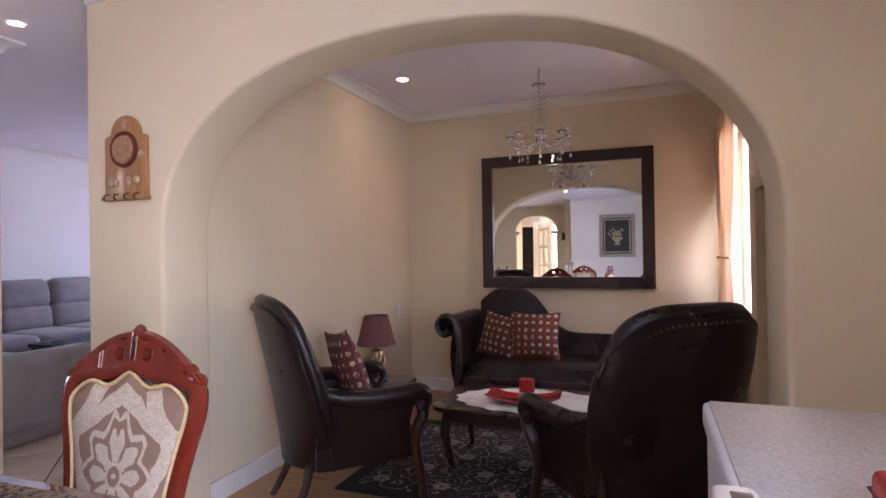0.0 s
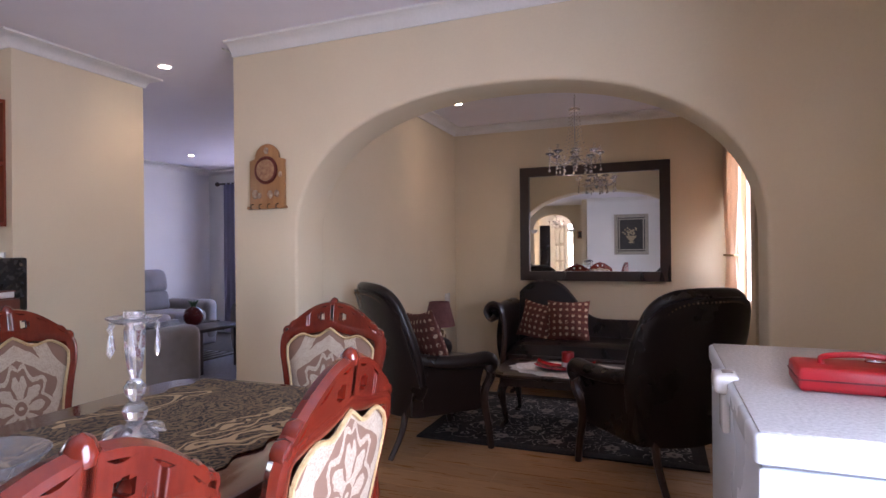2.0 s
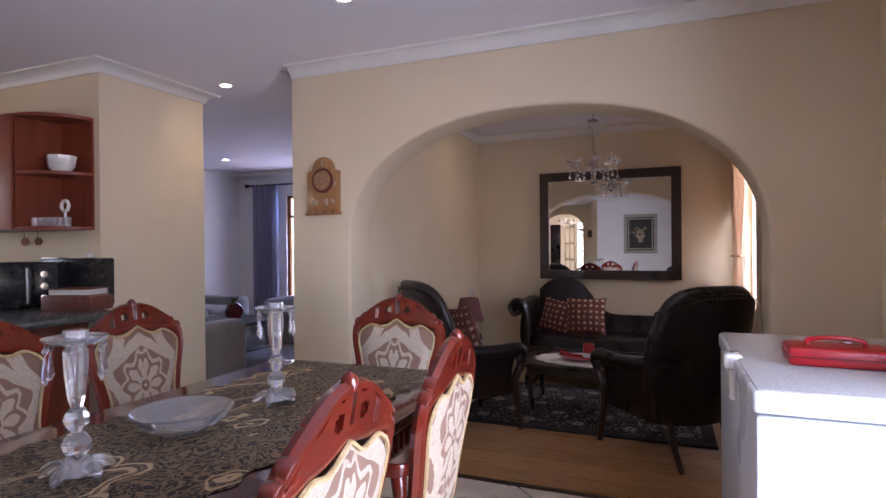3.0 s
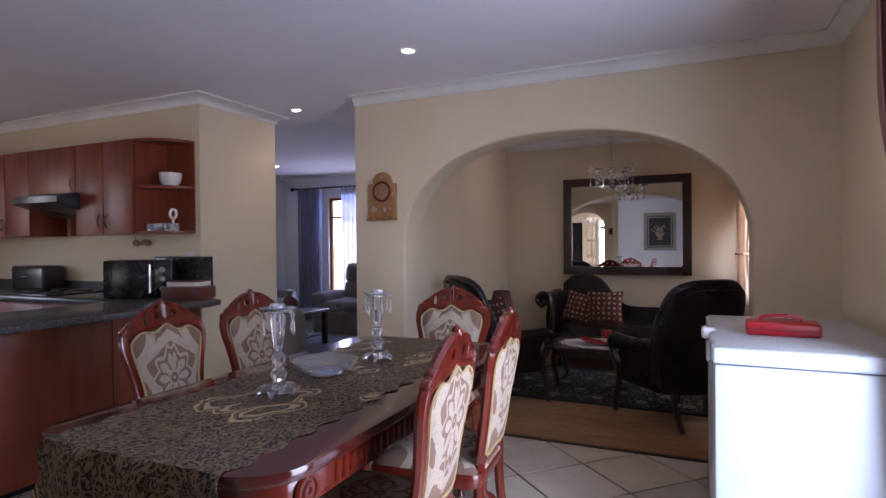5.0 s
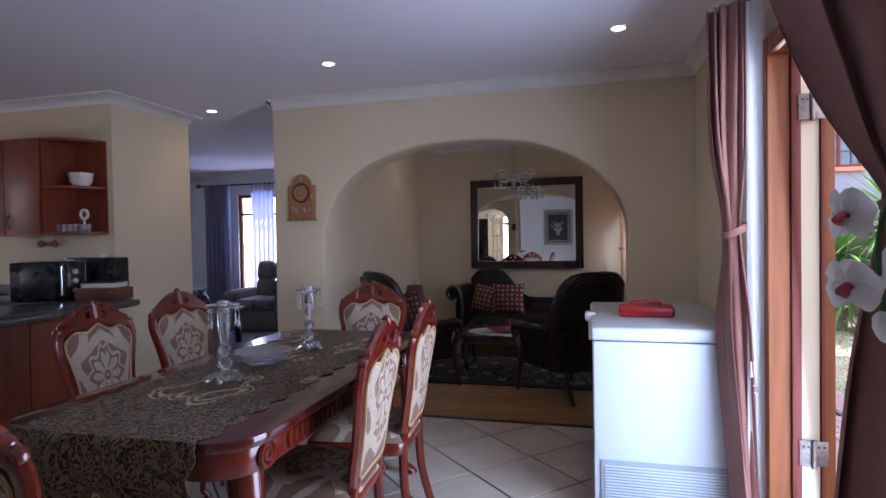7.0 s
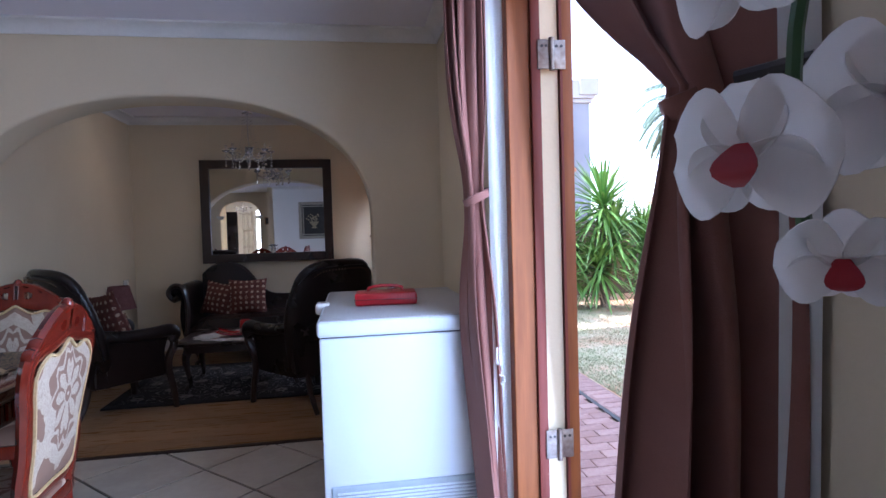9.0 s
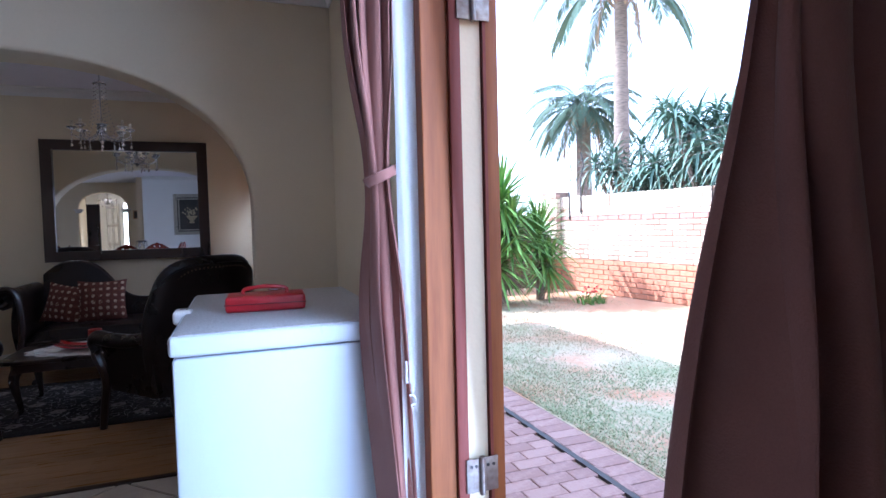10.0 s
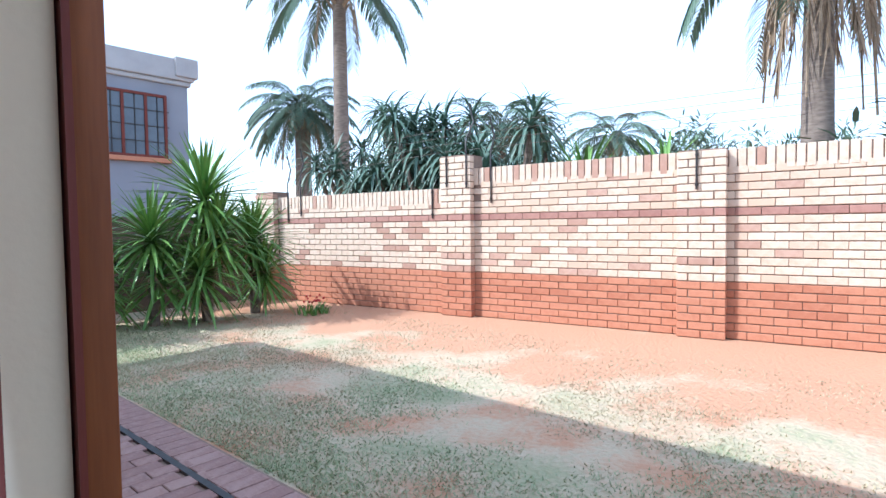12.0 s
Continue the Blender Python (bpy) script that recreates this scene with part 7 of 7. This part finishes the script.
def agave(x, y, z, label):
    t = thing("agave", pose(x, y, GZ), label, "agave", "agaves behind the wall")
    part("stalk", tube([(0, 0, 0), (0, 0, z)], 0.12, 8), BARK, t)
    bm = bmesh.new()
    rosette(bm, (0, 0, z), 40, 1.15, 0.05, 0.9, 0.05)
    part("crown", bm, YUCCA, t, "long pointed blades", smooth=None)


agave(8.6, 3.35, 1.55, "spiky agave just behind the wall")
agave(8.9, 2.35, 1.55, "spiky agave just behind the wall")


def far_tree(x, y, h, r, label):
    t = thing("tree", pose(x, y, GZ), label, "tree", "distant trees")
    bm = bmesh.new()
    tube([(0, 0, 0), (0.1, 0.1, h * 0.4), (0, 0, h * 0.75)], [0.3, 0.22, 0.1], 8, bm=bm)
    for i in range(7):
        a = i * 0.9
        tube([(0, 0, h * 0.45), (r * 0.6 * math.cos(a), r * 0.6 * math.sin(a), h * 0.75)], [0.1, 0.03], 5, bm=bm)
    part("trunk", bm, BARK, t)
    bm = bmesh.new()
    for i in range(60):
        c = Vector((random.gauss(0, r * 0.45), random.gauss(0, r * 0.45), h * 0.74 + random.gauss(0, h * 0.12)))
        for j in range(26):
            d = Vector((random.gauss(0, 1), random.gauss(0, 1), random.gauss(0, 1))).normalized()
            blade(bm, c + d * random.uniform(0.1, 0.55), d + Vector((0, 0, -0.3)), 0.34, 0.06, 0.6, 2)
    part("crown", bm, FROND, t, "loose clumps of leaves", smooth=None)


for x, y, h, r in ((24, 13.5, 4.9, 1.8), (25, 6.5, 5.3, 2.6), (27, 3.5, 4.7, 2.4), (20, 1.2, 2.9, 1.5), (10.9, -0.6, 2.6, 0.8)):
    far_tree(x, y, h, r, "hazy green tree beyond the boundary wall")

sm = thing("flower_clump", pose(5.9, 6.0, GZ), "small low flowering plant in the red soil", "plant")
bm = bmesh.new()
for i in range(90):
    a = random.uniform(0, 6.28)
    blade(bm, (random.uniform(-.22, .22), random.uniform(-.15, .15), 0), (math.cos(a) * .5, math.sin(a) * .5, 1), random.uniform(.1, .24), 0.012, 0.8, 3)
part("foliage", bm, YUCCA, sm, smooth=None)
bm = bmesh.new()
for i in range(14):
    bmesh.ops.create_icosphere(bm, subdivisions=1, radius=0.018, matrix=Matrix.Translation((random.uniform(-.2, .1), random.uniform(-.12, .12), random.uniform(.14, .26))))
part("blossoms", bm, RED, sm, "small red blossoms", smooth=None)

# grass tufts: thicker near the house, thin and more often straw-coloured towards the wall
verts, faces, dverts, dfaces = [], [], [], []
for i in range(210000):
    x, y = 2.80 + 3.6 * random.random() ** 1.25, random.uniform(-2.5, 7.2)
    v = noise.noise(Vector((x * 0.9, y * 0.9, 3.0))) + 0.35 * noise.noise(Vector((x * 3.1, y * 3.1, 1.0)))
    if x > 4.3 and random.random() < min(0.8, 0.5 * (x - 4.3) + 0.2):
        continue
    if v < -0.02 + 0.12 * (x - 4.5) + random.uniform(-0.34, 0.34):
        continue
    dry = noise.noise(Vector((x * 0.7, y * 0.7, 9.0))) + random.uniform(-0.35, 0.35) > 0.02 - 0.22 * (x - 3.8)
    a, h = random.uniform(0, 6.283), random.uniform(0.006, 0.020)
    c, s = math.cos(a), math.sin(a)
    w = 0.0055
    V, F = (dverts, dfaces) if dry else (verts, faces)
    n0 = len(V)
    lx, ly = random.uniform(-.025, .025), random.uniform(-.025, .025)
    V += [(x - c * w, y - s * w, GZ - 0.003), (x + c * w, y + s * w, GZ - 0.003), (x + lx, y + ly, GZ + h)]
    F.append((n0, n0 + 1, n0 + 2))
for nm, V, F, mm, lb in (("lawn_grass", verts, faces, GRASS, "thin green lawn grass in patches"), ("dry_grass", dverts, dfaces, STRAW, "straw-coloured dry lawn grass in patches")):
    me = bpy.data.meshes.new(nm)
    me.from_pydata(V, [], F)
    me.materials.append(mm)
    tagged(new(nm, me), lb, "grass", kind="stuff")

# ---- neighbour's house ----
nh = thing("neighbour_house", pose(0, 0, 0), "grey plastered two-storey house with parapet beyond the wall", "house")
part("wall", box(2.0, 8.7, 16.0, 22.0, GZ, 5.35), PLASTER_GREY, nh, smooth=None)
part("parapet", box(1.9, 8.85, 15.85, 22.1, 5.35, 5.95, 0.03), PALE_STONE, nh, "pale parapet", smooth=None)
part("parapet_moulding", box(1.95, 8.78, 15.92, 22.0, 5.22, 5.35, 0.03), PALE_STONE, nh, smooth=None)
part("corner_block", box(8.3, 8.95, 15.78, 16.3, 5.45, 6.0, 0.03), PALE_STONE, nh, smooth=None)
wn2 = part("window", box(6.3, 8.05, 15.93, 15.99, 3.1, 4.85), mat("dark_pane", (0.10, 0.12, 0.15), None, 0.1), nh, "dark window with red-brown frame", smooth=None)
for x in (6.3, 6.88, 7.47, 7.99):
    part("frame_post", box(x, x + 0.07, 15.88, 15.95, 3.1, 4.85), MERANTI, wn2, smooth=None)
for z in (3.1, 4.79):
    part("frame_rail", box(6.3, 8.06, 15.885, 15.945, z, z + 0.07), MERANTI, wn2, smooth=None)
for i in range(3):
    for j in (1, 2, 3):
        part("glazing_bar", box(6.3 + i * 0.585, 6.95 + i * 0.585, 15.90, 15.925, 3.1 + j * 0.43, 3.12 + j * 0.43), IRON, wn2, smooth=None)
    part("glazing_bar", box(6.63 + i * 0.585, 6.65 + i * 0.585, 15.90, 15.925, 3.1, 4.85), IRON, wn2, smooth=None)
part("sill", box(6.2, 8.15, 15.85, 16.0, 2.98, 3.1, 0.01), BRICK_RED, nh, "red brick sill", smooth=None)
h2 = thing("far_house", pose(0, 0, 0), "white plastered house wall far behind the palm", "house")
part("wall", box(16, 22, -4, -0.6, GZ, 5.2), WALL_WHITE, h2, smooth=None)
part("roof", box(15.7, 22.3, -4.3, -0.4, 5.2, 5.4), PALE_STONE, h2, smooth=None)
part("window", box(15.97, 15.999, -2.6, -1.6, 2.6, 3.8), mat("far_pane", (0.1, 0.11, 0.13), None, 0.15), h2, smooth=None)
